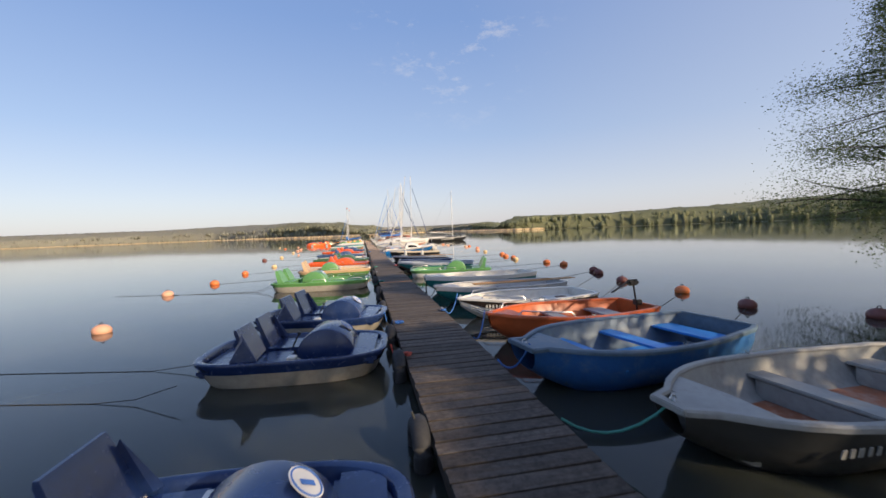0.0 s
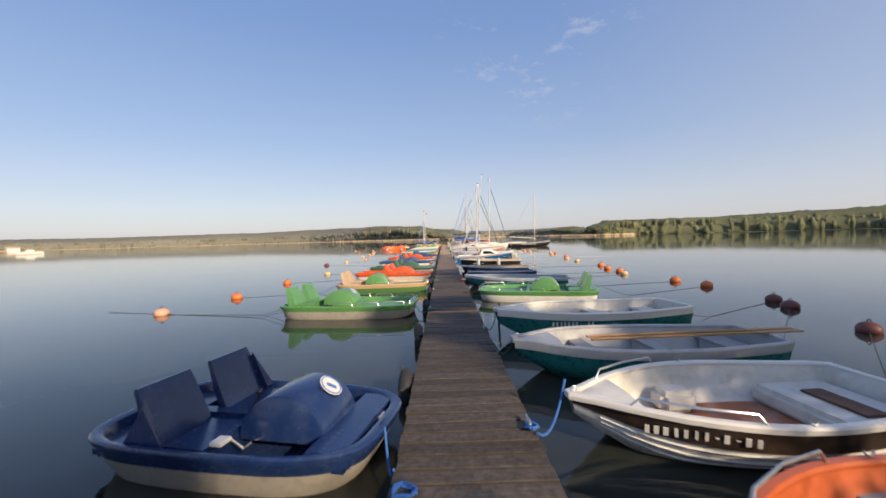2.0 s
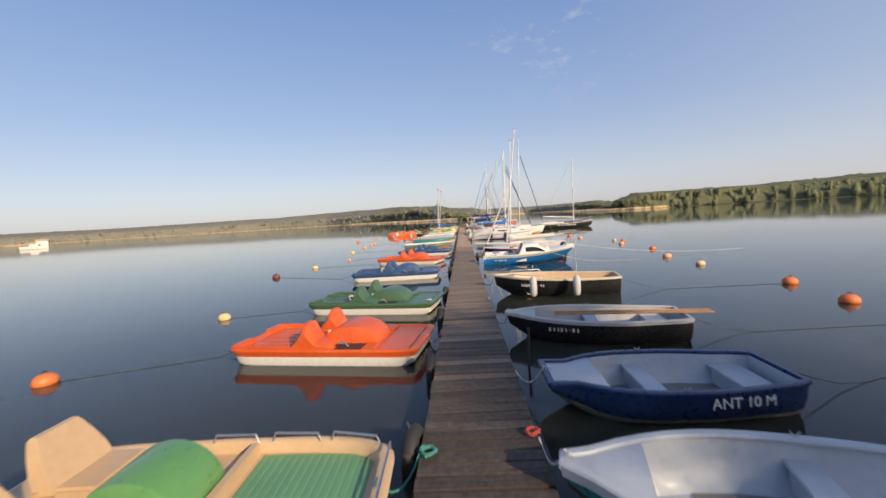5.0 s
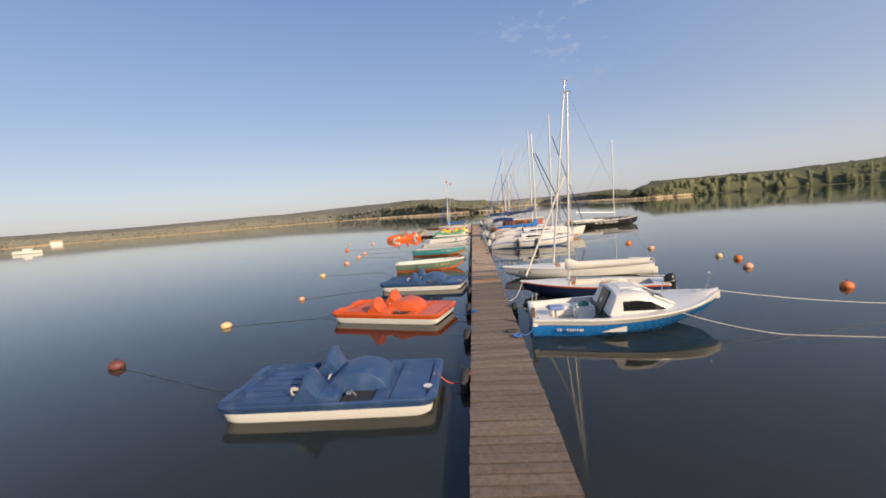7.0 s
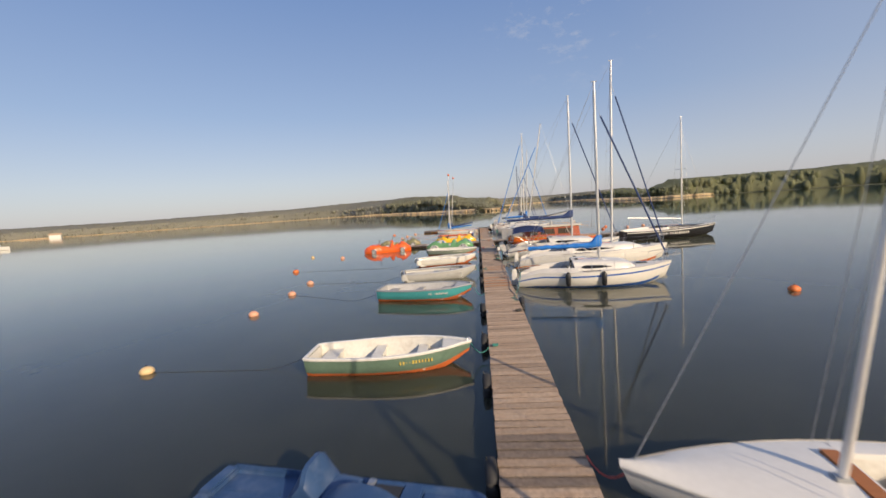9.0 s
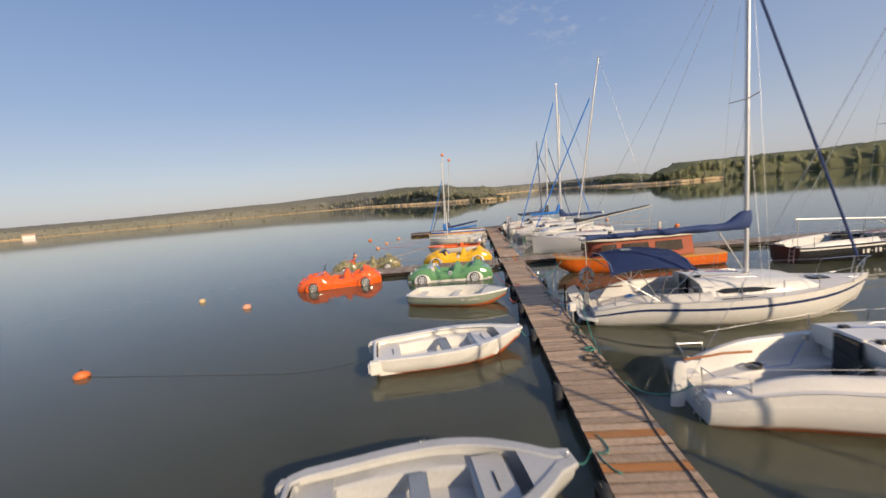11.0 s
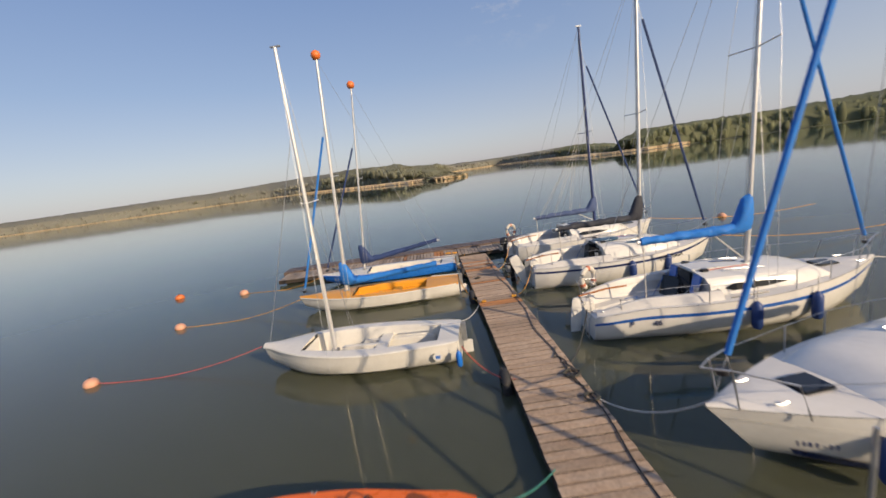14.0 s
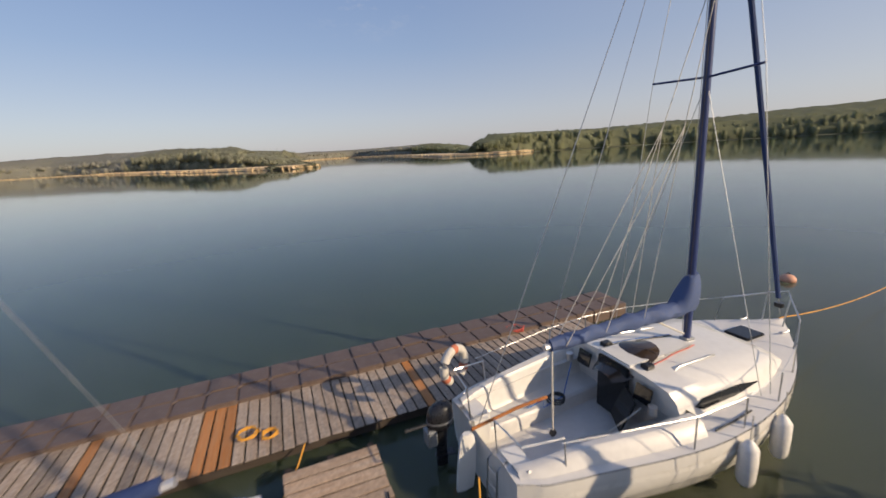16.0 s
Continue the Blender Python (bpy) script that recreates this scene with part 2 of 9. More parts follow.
STEEL = mat("stainless_steel", (0.58, 0.58, 0.58), 0.34, metal=1.0, var=0.06)
ALU = mat("anodised_mast", (0.75, 0.73, 0.70), 0.38, metal=0.55, var=0.06)
GALV = mat("galvanised_metal", (0.40, 0.41, 0.42), 0.5, metal=0.8, var=0.15)
GELWHITE = mat("white_gelcoat", (0.70, 0.68, 0.635), 0.22, var=0.05, scale=2.5, dirt=0.12, dirtcol=(0.45, 0.40, 0.30))
DECKWHITE = mat("white_nonslip_deck", (0.64, 0.62, 0.585), 0.55, var=0.06, scale=3, bump=0.1, bscale=160)
HULLWHITE = mat("stained_white_hull", (0.70, 0.68, 0.63), 0.3, var=0.07, scale=3, dirt=0.25, dirtcol=(0.34, 0.30, 0.23))
BLACK = mat("black_paint", (0.018, 0.018, 0.02), 0.3)
DARKGLASS = mat("tinted_acrylic", (0.012, 0.013, 0.015), 0.06, var=0.02)


# ---- mesh helpers ----
def part(name, bm, material, parent=None, label="", smooth=True, xf=None):
    """Links a bmesh as one mesh object under a thing or part."""
    me = bpy.data.meshes.new(name)
    bmesh.ops.recalc_face_normals(bm, faces=bm.faces)
    bm.to_mesh(me)
    bm.free()
    mats = material if isinstance(material, (list, tuple)) else [material]
    for q in mats:
        me.materials.append(q)
    if smooth:
        me.set_sharp_from_angle(angle=radians(38))
        for p in me.polygons:
            p.use_smooth = True
    ob = new(name, me)
    if parent:
        ob.parent = parent
    if xf:
        ob.matrix_local = xf
    if label:
        ob["label"] = label
    if name.endswith("_writing"):
        ob["kind"] = "stuff"
    return ob


def thing(name, m, label, category, group="", kind=""):
    ob = new(name)
    ob.empty_display_size = 0.2
    ob.matrix_world = m
    return tagged(ob, label, category, group, kind)


def loft(rings, bm=None, close_ring=False, cap0=False, cap1=False, mi=0):
    bm = bm or bmesh.new()
    vs = [[bm.verts.new(p) for p in r] for r in rings]
    for a, b in zip(vs, vs[1:]):
        k = len(a)
        for i in range(k if close_ring else k - 1):
            j = (i + 1) % k
            f = bm.faces.new((a[i], a[j], b[j], b[i]))
            f.material_index = mi
    if cap0:
        bm.faces.new(vs[0]).material_index = mi
    if cap1:
        bm.faces.new(vs[-1]).material_index = mi
    return bm


def box(x0, x1, y0, y1, z0, z1, bev=0.0, bm=None, seg=2):
    b2 = bmesh.new()
    bmesh.ops.create_cube(b2, size=1)
    for v in b2.verts:
        v.co = Vector(((x0 + x1) / 2 + v.co.x * (x1 - x0), (y0 + y1) / 2 + v.co.y * (y1 - y0), (z0 + z1) / 2 + v.co.z * (z1 - z0)))
    if bev:
        bmesh.ops.bevel(b2, geom=list(b2.edges), offset=bev, segments=seg, affect='EDGES')
    return merge(bm, b2)


def merge(bm, b2):
    if bm is None:
        return b2
    me = bpy.data.meshes.new("tmp")
    b2.to_mesh(me)
    b2.free()
    bm.from_mesh(me)
    bpy.data.meshes.remove(me)
    return bm


def tube(pts, r, n=8, bm=None, cyclic=False, taper=1.0):
    """A round bar along points."""
    bm = bm or bmesh.new()
    pts = [Vector(p) for p in pts]
    k = len(pts)
    rings = []
    up = Vector((0, 0, 1))
    for i, p in enumerate(pts):
        a = pts[(i - 1) % k] if (i or cyclic) else p
        b = pts[(i + 1) % k] if (i < k - 1 or cyclic) else p
        d = (b - a).normalized()
        ref = up if abs(d.z) < 0.95 else Vector((1, 0, 0))
        u = d.cross(ref).normalized()
        v = u.cross(d)
        rr = r * (1 + (taper - 1) * i / max(1, k - 1))
        rings.append([p + rr * (math.cos(t) * u + math.sin(t) * v) for t in [2 * math.pi * j / n for j in range(n)]])
    if cyclic:
        rings.append(rings[0])
    return loft(rings, bm, True, not cyclic, not cyclic)


def arc_pts(c, r, a0, a1, n, plane="xz"):
    out = []
    for i in range(n + 1):
        a = a0 + (a1 - a0) * i / n
        if plane == "xz":
            out.append((c[0] + r * math.cos(a), c[1], c[2] + r * math.sin(a)))
        elif plane == "xy":
            out.append((c[0] + r * math.cos(a), c[1] + r * math.sin(a), c[2]))
        else:
            out.append((c[0], c[1] + r * math.cos(a), c[2] + r * math.sin(a)))
    return out


def torus(c, R, r, axis="y", n=24, k=10, bm=None):
    plane = {"y": "xz", "z": "xy", "x": "yz"}[axis]
    return tube(arc_pts(c, R, 0, 2 * math.pi * (n - 1) / n, n - 1, plane), r, k, bm, cyclic=True)


def disc(c, r, th, axis="y", n=24, bm=None, bev=0.0):
    b2 = bmesh.new()
    bmesh.ops.create_cone(b2, cap_ends=True, segments=n, radius1=r, radius2=r, depth=th)
    if bev:
        bmesh.ops.bevel(b2, geom=[e for e in b2.edges if all(len(f.verts) > 4 or True for f in e.link_faces) and any(len(f.verts) == n for f in e.link_faces)], offset=bev, segments=2, affect='EDGES')
    R = {"y": Matrix.Rotation(math.pi / 2, 4, 'X'), "x": Matrix.Rotation(math.pi / 2, 4, 'Y'), "z": Matrix.Identity(4)}[axis]
    bmesh.ops.transform(b2, matrix=Matrix.Translation(c) @ R, verts=b2.verts)
    return merge(bm, b2)


def ball(c, r, sc=(1, 1, 1), sub=3, bm=None):
    b2 = bmesh.new()
    bmesh.ops.create_icosphere(b2, subdivisions=sub, radius=r)
    for v in b2.verts:
        v.co = Vector((c[0] + v.co.x * sc[0], c[1] + v.co.y * sc[1], c[2] + v.co.z * sc[2]))
    return merge(bm, b2)


def lerp(a, b, t):
    return a + (b - a) * t


def interp(t, xs, ys):
    return float(np.interp(t, xs, ys))


# ---- water and land ----
bm = bmesh.new()
gx = [-4000, -1200, -400, -150, -60, 0, 60, 150, 400, 1200, 4000]
gv = [[bm.verts.new((x, y + 60, 0)) for y in gx] for x in gx]
for i in range(len(gx) - 1):
    for j in range(len(gx) - 1):
        bm.faces.new((gv[i][j], gv[i + 1][j], gv[i + 1][j + 1], gv[i][j + 1]))
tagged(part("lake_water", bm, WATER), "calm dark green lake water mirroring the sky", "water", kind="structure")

GRASS = mat("bank_grass", (0.07, 0.085, 0.03), 0.9, var=0.4, scale=1.5, dirt=0.5, dirtcol=(0.10, 0.08, 0.05))
FARLAND = mat("far_woodland_floor", (0.09, 0.095, 0.055), 0.95, var=0.3, scale=0.05)
REED = mat("dry_reed", (0.58, 0.44, 0.26), 0.9, var=0.25, scale=0.3)

# Shoreline of the far side, clockwise from the west: x, y, height of the land behind, reed belt depth
WEST_SHORE = [(-900, -60, 9, 0, 260), (-950, 150, 9, 0, 260), (-860, 330, 9, 6, 220), (-700, 480, 8, 8, 200), (-520, 600, 7, 6, 150), (-330, 700, 10, 2, 110), (-230, 690, 13, 5, 120), (-150, 600, 10, 7, 100), (-75, 440, 3, 10, 60), (-35, 345, 1.0, 10, 30)]
NORTH_SHORE = [(8, 286, 0.2, 8, 3), (20, 300, 0.2, 3, 3), (8, 390, 1, 0, 34), (28, 560, 2, 2, 60), (60, 800, 4, 4, 100), (140, 900, 4, 6, 100), (150, 640, 2, 10, 50), (112, 420, 1, 18, 25)]
EAST_SHORE = [(94, 335, 0.3, 16, 12), (116, 304, 0.5, 8, 24), (150, 312, 1.5, 0, 60), (200, 300, 2.5, 0, 150), (255, 268, 5, 0, 200), (310, 215, 9, 0, 250), (360, 150, 12, 0, 250), (400, 60, 13, 0, 250), (420, -40, 13, 0, 250), (380, -160, 12, 0, 250)]
SHORE = WEST_SHORE + NORTH_SHORE + EAST_SHORE


def shore_frames(step):
    """Points along the shoreline with the inland direction."""
    out = []
    for i in range(len(SHORE) - 1):
        a, b = Vector(SHORE[i][:2]), Vector(SHORE[i + 1][:2])
        d = b - a
        n = max(1, int(d.length / step))
        inl = Vector((-d.y, d.x)).normalized()
        for k in range(n):
            f = k / n
            out.append((a + d * f, inl, lerp(SHORE[i][2], SHORE[i + 1][2], f), lerp(SHORE[i][3], SHORE[i + 1][3], f), lerp(SHORE[i][4], SHORE[i + 1][4], f)))
    return out


rings = []
for p, inl, h, reed, dmax in shore_frames(25):
    rings.append([(*(p + inl * q), z) for q, z in ((-3, -0.5), (0.5, 0.25), (min(12, dmax * .3), 0.6), (dmax * .4, h * 0.6 + .5), (dmax * .7, h + .5), (dmax, h + 0.5), (dmax + 6, -2))])
tagged(part("far_bank", loft(rings), FARLAND), "low wooded banks on the far side of the lake", "land", kind="structure")


CROWN = []
for lev in (1, 2):
    b2 = bmesh.new()
    bmesh.ops.create_icosphere(b2, subdivisions=lev, radius=1.0)
    CROWN.append(([v.co.copy() for v in b2.verts], [[v.index for v in f.verts] for f in b2.faces]))
    b2.free()


def clump(bm, c, r, h, seed, mi, conifer=False, fine=False):
    """One rough tree crown of few faces, uneven in outline."""
    co, faces = CROWN[1 if fine else 0]
    vs = []
    for v in co:
        k = 1 + 0.30 * noise.noise(v * 1.7 + Vector((seed, seed * 0.7, 0)))
        if fine:
            k += 0.22 * noise.noise(v * 4.5 + Vector((seed, 0, seed)))
        t = (v.z + 1) / 2
        w = (1.15 - 0.95 * t) if conifer else 1.0
        vs.append(bm.verts.new((c[0] + v.x * r * k * w, c[1] + v.y * r * k * w, c[2] + h * t * k)))
    for f in faces:
        nf = bm.faces.new([vs[i] for i in f])
        nf.material_index = mi


def foliage_mat(name, col, var=0.45, scale=0.6, through_leaf=0.35, scatter=0.0):
    m = bpy.data.materials.new(name)
    m.use_nodes = True
    n, l = m.node_tree.nodes, m.node_tree.links
    b = n["Principled BSDF"]
    g = n.new("ShaderNodeNewGeometry")
    tc = n.new("ShaderNodeTexCoord")
    ns = n.new("ShaderNodeTexNoise")
    ns.inputs["Scale"].default_value = scale
    ns.inputs["Detail"].default_value = 6
    l.new(tc.outputs["Object"], ns.inputs["Vector"])
    ad = n.new("ShaderNodeMath")
    l.new(g.outputs["Random Per Island"], ad.inputs[0])
    l.new(ns.outputs[0], ad.inputs[1])
    mr = n.new("ShaderNodeMapRange")
    mr.inputs[1].default_value, mr.inputs[2].default_value = 0.3, 1.5
    mr.inputs[3].default_value, mr.inputs[4].default_value = 1 - var, 1 + var
    l.new(ad.outputs[0], mr.inputs[0])
    vm = n.new("ShaderNodeVectorMath")
    vm.operation = 'SCALE'
    vm.inputs[0].default_value = col
    l.new(mr.outputs[0], vm.inputs["Scale"])
    l.new(vm.outputs[0], b.inputs["Base Color"])
    b.inputs["Roughness"].default_value = 0.85
    b.inputs["Specular IOR Level"].default_value = 0.15
    bp = n.new("ShaderNodeBump")
    bp.inputs["Strength"].default_value = 0.35
    bp.inputs["Distance"].default_value = 0.15
    l.new(ns.outputs[0], bp.inputs["Height"])
    l.new(bp.outputs[0], b.inputs["Normal"])
    if scatter:
        # light spreads from crown to crown inside a deep canopy
        b.subsurface_method = 'BURLEY'
        b.inputs["Subsurface Weight"].default_value = 1.0
        b.inputs["Subsurface Radius"].default_value = (1.0, 1.0, 0.8)
        b.inputs["Subsurface Scale"].default_value = scatter
    # leaves let light through
    tr = n.new("ShaderNodeBsdfTranslucent")
    l.new(vm.outputs[0], tr.inputs["Color"])
    mx = n.new("ShaderNodeMixShader")
    mx.inputs[0].default_value = through_leaf
    l.new(b.outputs[0], mx.inputs[1])
    l.new(tr.outputs[0], mx.inputs[2])
    l.new(mx.outputs[0], n["Material Output"].inputs["Surface"])
    return m


# air haze is put into the far leaf colours, palest beyond 520 m
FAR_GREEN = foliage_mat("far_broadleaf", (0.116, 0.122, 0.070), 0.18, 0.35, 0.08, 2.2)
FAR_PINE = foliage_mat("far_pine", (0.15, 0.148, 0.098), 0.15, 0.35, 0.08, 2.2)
HAZE_GREEN = foliage_mat("hazed_distant_wood", (0.18, 0.175, 0.14), 0.15, 0.6, 0.08, 2.5)
rnd = random.Random(5)
rings = []
mids = []
for p, inl, h, reed, dmax in shore_frames(2.5):
    th = 10.0 * min(1.0, 0.05 + dmax / 45) * (1.0 if p.x < -160 else 1.15 if p.x < 0 else 1.0)
    far = (p - Vector((0, 60))).length
    row = []
    prof = ((2, 0.1), (3, 0.40 * th), (6, 0.70 * th), (14, th + 0.12 * h), (24, 0.97 * th + 0.25 * h), (42, th + 0.5 * h), (70, 0.98 * th + 0.75 * h), (110, th + h), (170, th + 1.1 * h), (300, 0.5))
    for q in (2, 3, 4.5, 6, 8, 10, 12, 14, 17, 20, 24, 28, 33, 38, 42, 48, 55, 62, 70, 80, 90, 100, 110, 130, 150, 170, 300):
        z = interp(q, [a for a, c in prof], [c for a, c in prof])
        fine = (noise.noise((p.x * 0.33, p.y * 0.33, q * 0.21)) + 0.6 * noise.noise((p.x * 0.8, p.y * 0.8, q * 0.6))) * (1.1 if q > 3 and dmax > 30 else 0.2)
        k = noise.noise((p.x * 0.16 + q, p.y * 0.16, q * 0.3)) * 1.5 + noise.noise((p.x * 0.45, p.y * 0.45 + q, 5)) * 0.8
        pos = p + inl * (reed + (q if q < 7 else 6 + (q - 6) * (dmax - 6) / 294) + k * 0.6)
        row.append((pos.x, pos.y, max(0.1, z * (1.02 if p.x > 110 else 0.97) + k * (0.25 if q < 4 else 0.7) + fine)))
    rings.append(row)
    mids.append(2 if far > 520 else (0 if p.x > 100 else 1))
bm = loft(rings)
ncol = len(rings[0]) - 1
bm.faces.ensure_lookup_table()
for i, f in enumerate(bm.faces):
    f.material_index = mids[i // ncol]
for p, inl, h, reed, dmax in shore_frames(1.9):
    far = (p - Vector((0, 60))).length
    if p.x < -940:
        continue
    small = min(1.0, 0.05 + dmax / 45)
    east = p.x > 110
    for row, (q, zf) in enumerate(((reed + 1.5, 0.0), (reed + 4.5, 0.05), (reed + 8, 0.1), (reed + dmax * .07, 0.2), (reed + dmax * .11, 0.3), (reed + dmax * .16, 0.42), (reed + dmax * .23, 0.6), (reed + dmax * .32, 0.78), (reed + dmax * .42, 0.9), (reed + dmax * .52, 1.0))):
        if rnd.random() > ((0.65 if east else 0.7) if row < 3 else 0.9) * (1 if far < 520 else 0.7):
            continue
        jit = min(0.05 * dmax, 5) if row > 2 else 2.0
        pos = p + inl * (q + 1.0 + rnd.uniform(-jit, jit)) + Vector((rnd.uniform(-2.5, 2.5), rnd.uniform(-2.5, 2.5)))
        pine = rnd.random() < (0.35 if p.x < 60 else 0.05)
        th = (rnd.uniform(9.4, 10.5) if east else rnd.uniform(8.6, 10.8)) * small * (rnd.uniform(0.25, 0.7), rnd.uniform(0.4, 1.0), rnd.uniform(0.75, 1.05), 1)[min(row, 3)] * (1.0 if p.x < -160 else 1.15 if p.x < 0 else 1.0)
        zz = max(0.1, h * zf)
        lift = 0.0 if row < 2 else 0.48
        rad = rnd.uniform(0.9, 1.4) if pine else rnd.triangular(0.7, 2.2 if east else 3.2, 1.2) * max(0.35, small)
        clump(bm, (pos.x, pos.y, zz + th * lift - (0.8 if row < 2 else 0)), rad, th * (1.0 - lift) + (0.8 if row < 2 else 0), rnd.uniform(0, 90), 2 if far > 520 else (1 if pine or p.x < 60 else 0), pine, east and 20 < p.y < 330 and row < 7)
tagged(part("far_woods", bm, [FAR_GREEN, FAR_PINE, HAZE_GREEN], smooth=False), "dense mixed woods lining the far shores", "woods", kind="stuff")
woods_mesh = bpy.data.objects["far_woods"].data
woods_mesh.polygons.foreach_set("use_smooth", [True] * len(woods_mesh.polygons))

# Reed belts: a thick low mass of stems, then many thin upright blades in front of the woods
rnd = random.Random(9)
vv, ff = [], []
prev = None
for p, inl, h, reed, dmax in shore_frames(1.5):
    if reed < 2:
        prev = None
        continue
    k = noise.noise((p.x * .3, p.y * .3, 3)) * 0.5
    a0, a1, a2 = p + inl * (0.3 + k), p + inl * (1.0 + k), p + inl * (reed * 0.95 + 2)
    z = (1.15 if p.x > -160 else 0.45) + noise.noise((p.x * .8, p.y * .8, 1)) * 0.25
    i = len(vv)
    vv += [(a0.x, a0.y, -0.1), (a1.x, a1.y, z), (a2.x, a2.y, z + 0.4)]
    if prev is not None:
        ff += [(prev, i, i + 1, prev + 1), (prev + 1, i + 1, i + 2, prev + 2)]
    prev = i
for p, inl, h, reed, dmax in shore_frames(0.55):
    if reed < 2:
        continue
    for k in range(3):
        q = p + inl * rnd.uniform(0, reed * 0.7) + Vector((rnd.uniform(-.5, .5), rnd.uniform(-.5, .5)))
        a = rnd.uniform(0, 3.14)
        d = Vector((math.cos(a), math.sin(a))) * rnd.uniform(0.3, 0.6)
        z = rnd.uniform(1.0, 1.5) if p.x > -160 else rnd.uniform(0.4, 0.8)
        i = len(vv)
        vv += [(q.x - d.x, q.y - d.y, -0.1), (q.x + d.x, q.y + d.y, -0.1), (q.x + d.x * .7, q.y + d.y * .7, z), (q.x - d.x * .6, q.y - d.y * .6, z * .9)]
        ff.append((i, i + 1, i + 2, i + 3))
me = bpy.data.meshes.new("reed_belt")
me.from_pydata(vv, [], ff)
me.materials.append(REED)
tagged(new("reed_belt", me), "pale dry reeds along the water's edge", "reeds", kind="stuff")

# ---- near bank, behind the start of the pier ----
rows = []
for x in [-500, -300, -180, -100, -60, -40, -25, -15, -8, -4, 0, 3, 6, 9, 12, 15, 20, 26, 34, 46, 60, 90, 140, 220, 350, 500]:
    y0 = 1.5 + 2 * noise.noise((x * 0.03, 0, 7)) + (0.62 * min(max(0, x - 6), 40) if x > 0 else -(abs(x) / 40) ** 1.2)
    rows.append([(x, y0 + 1.5, -0.4), (x, y0, 0.15), (x, y0 - 3, 0.7), (x, y0 - 14, 1.6), (x, y0 - 60, 4), (x, y0 - 300, 12)])
tagged(part("ground", loft(rows), GRASS), "grassy lake bank", "ground", kind="structure")

# ---- the pier ----
PZ = 0.25
HW = 0.60


def plank_mesh(name, length, width, th, material):
    b = box(-length / 2, length / 2, -width / 2, width / 2, -th, 0, 0.004, seg=1)
    me = bpy.data.meshes.new(name)
    b.to_mesh(me)
    b.free()
    me.materials.append(material)
    me.materials.append(DARKWOOD)   # shade of the gaps put into colour: dark edges and underside
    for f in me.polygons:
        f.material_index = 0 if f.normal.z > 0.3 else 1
    return me


pier = thing("pier", Matrix.Identity(4), "long narrow floating pier of weathered planks", "pier", kind="structure")
rnd = random.Random(2)
PITCH = 0.196
# three plank tones along the pier, darkest at the bank end
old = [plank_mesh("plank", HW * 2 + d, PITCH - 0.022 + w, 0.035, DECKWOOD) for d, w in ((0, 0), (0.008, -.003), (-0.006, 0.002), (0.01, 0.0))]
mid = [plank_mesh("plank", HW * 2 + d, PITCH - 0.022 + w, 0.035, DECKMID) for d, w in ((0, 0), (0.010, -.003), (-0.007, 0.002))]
dark_boards = [plank_mesh("plank", HW * 2 + d, PITCH - 0.024 + w, 0.035, DECKDARK) for d, w in ((0, 0), (0.012, -.004), (-0.008, 0.002))]
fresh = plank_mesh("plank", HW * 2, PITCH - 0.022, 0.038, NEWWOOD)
jetty = thing("cross_jetty", Matrix.Identity(4), "narrow plank jetty crossing the pier at right angles", "jetty", kind="structure")
end_deck = thing("end_jetty", Matrix.Identity(4), "plank jetty closing the pier's far end", "jetty", kind="structure")
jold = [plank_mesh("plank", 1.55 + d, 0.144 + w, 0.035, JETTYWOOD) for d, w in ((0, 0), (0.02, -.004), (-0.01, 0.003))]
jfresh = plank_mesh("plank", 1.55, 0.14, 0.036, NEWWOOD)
FRESH_PIER = [(20.05, 20.25), (50.80, 51.10), (65.00, 65.20), (65.70, 65.90), (66.30, 66.50), (67.00, 67.30), (69.60, 69.80), (70.30, 70.50), (86.85, 87.06), (88.63, 88.85), (101.80, 102.10), (104.10, 104.30), (105.90, 106.20), (106.60, 106.90), (107.30, 107.50)]
FRESH_JETTY, FRESH_END = [(14.1, 14.3), (14.5, 14.7), (11.7, 11.9)], [(5.7, 5.9), (7.3, 7.7), (10.6, 10.8)]

# ---- small-craft parts ----
def smooth01(t):
    t = max(0.0, min(1.0, t))
    return t * t * (3 - 2 * t)


def row_half(s, B, tr, bow, full=2.3):
    """Half beam of an open boat at s (0 stern, 1 bow)."""
    w = B / 2 * lerp(tr, 1.0, smooth01(s / 0.45))
    if s < 0.07:
        w *= 0.86 + 0.14 * (max(0.0, s) / 0.07) ** 0.5
    if s > 0.5:
        w *= max(0.0, 1 - ((s - 0.5) / 0.5) ** full)
    return max(w, bow)


def text_mesh(name, body, size, material, parent, xf, label="", extrude=0.006):
    cu = bpy.data.curves.new(name, 'FONT')
    cu.body, cu.size, cu.extrude, cu.align_x, cu.align_y = body, size, extrude, 'CENTER', 'CENTER'
    ob = bpy.data.objects.new("tmp", cu)
    scene.collection.objects.link(ob)
    dg = bpy.context.evaluated_depsgraph_get()
    me = bpy.data.meshes.new_from_object(ob.evaluated_get(dg))
    bpy.data.objects.remove(ob)
    me.materials.clear()
    me.materials.append(material)
    t = new(name, me)
    t.parent = parent
    t.matrix_local = xf
    if label:
        t["label"] = label
    return t


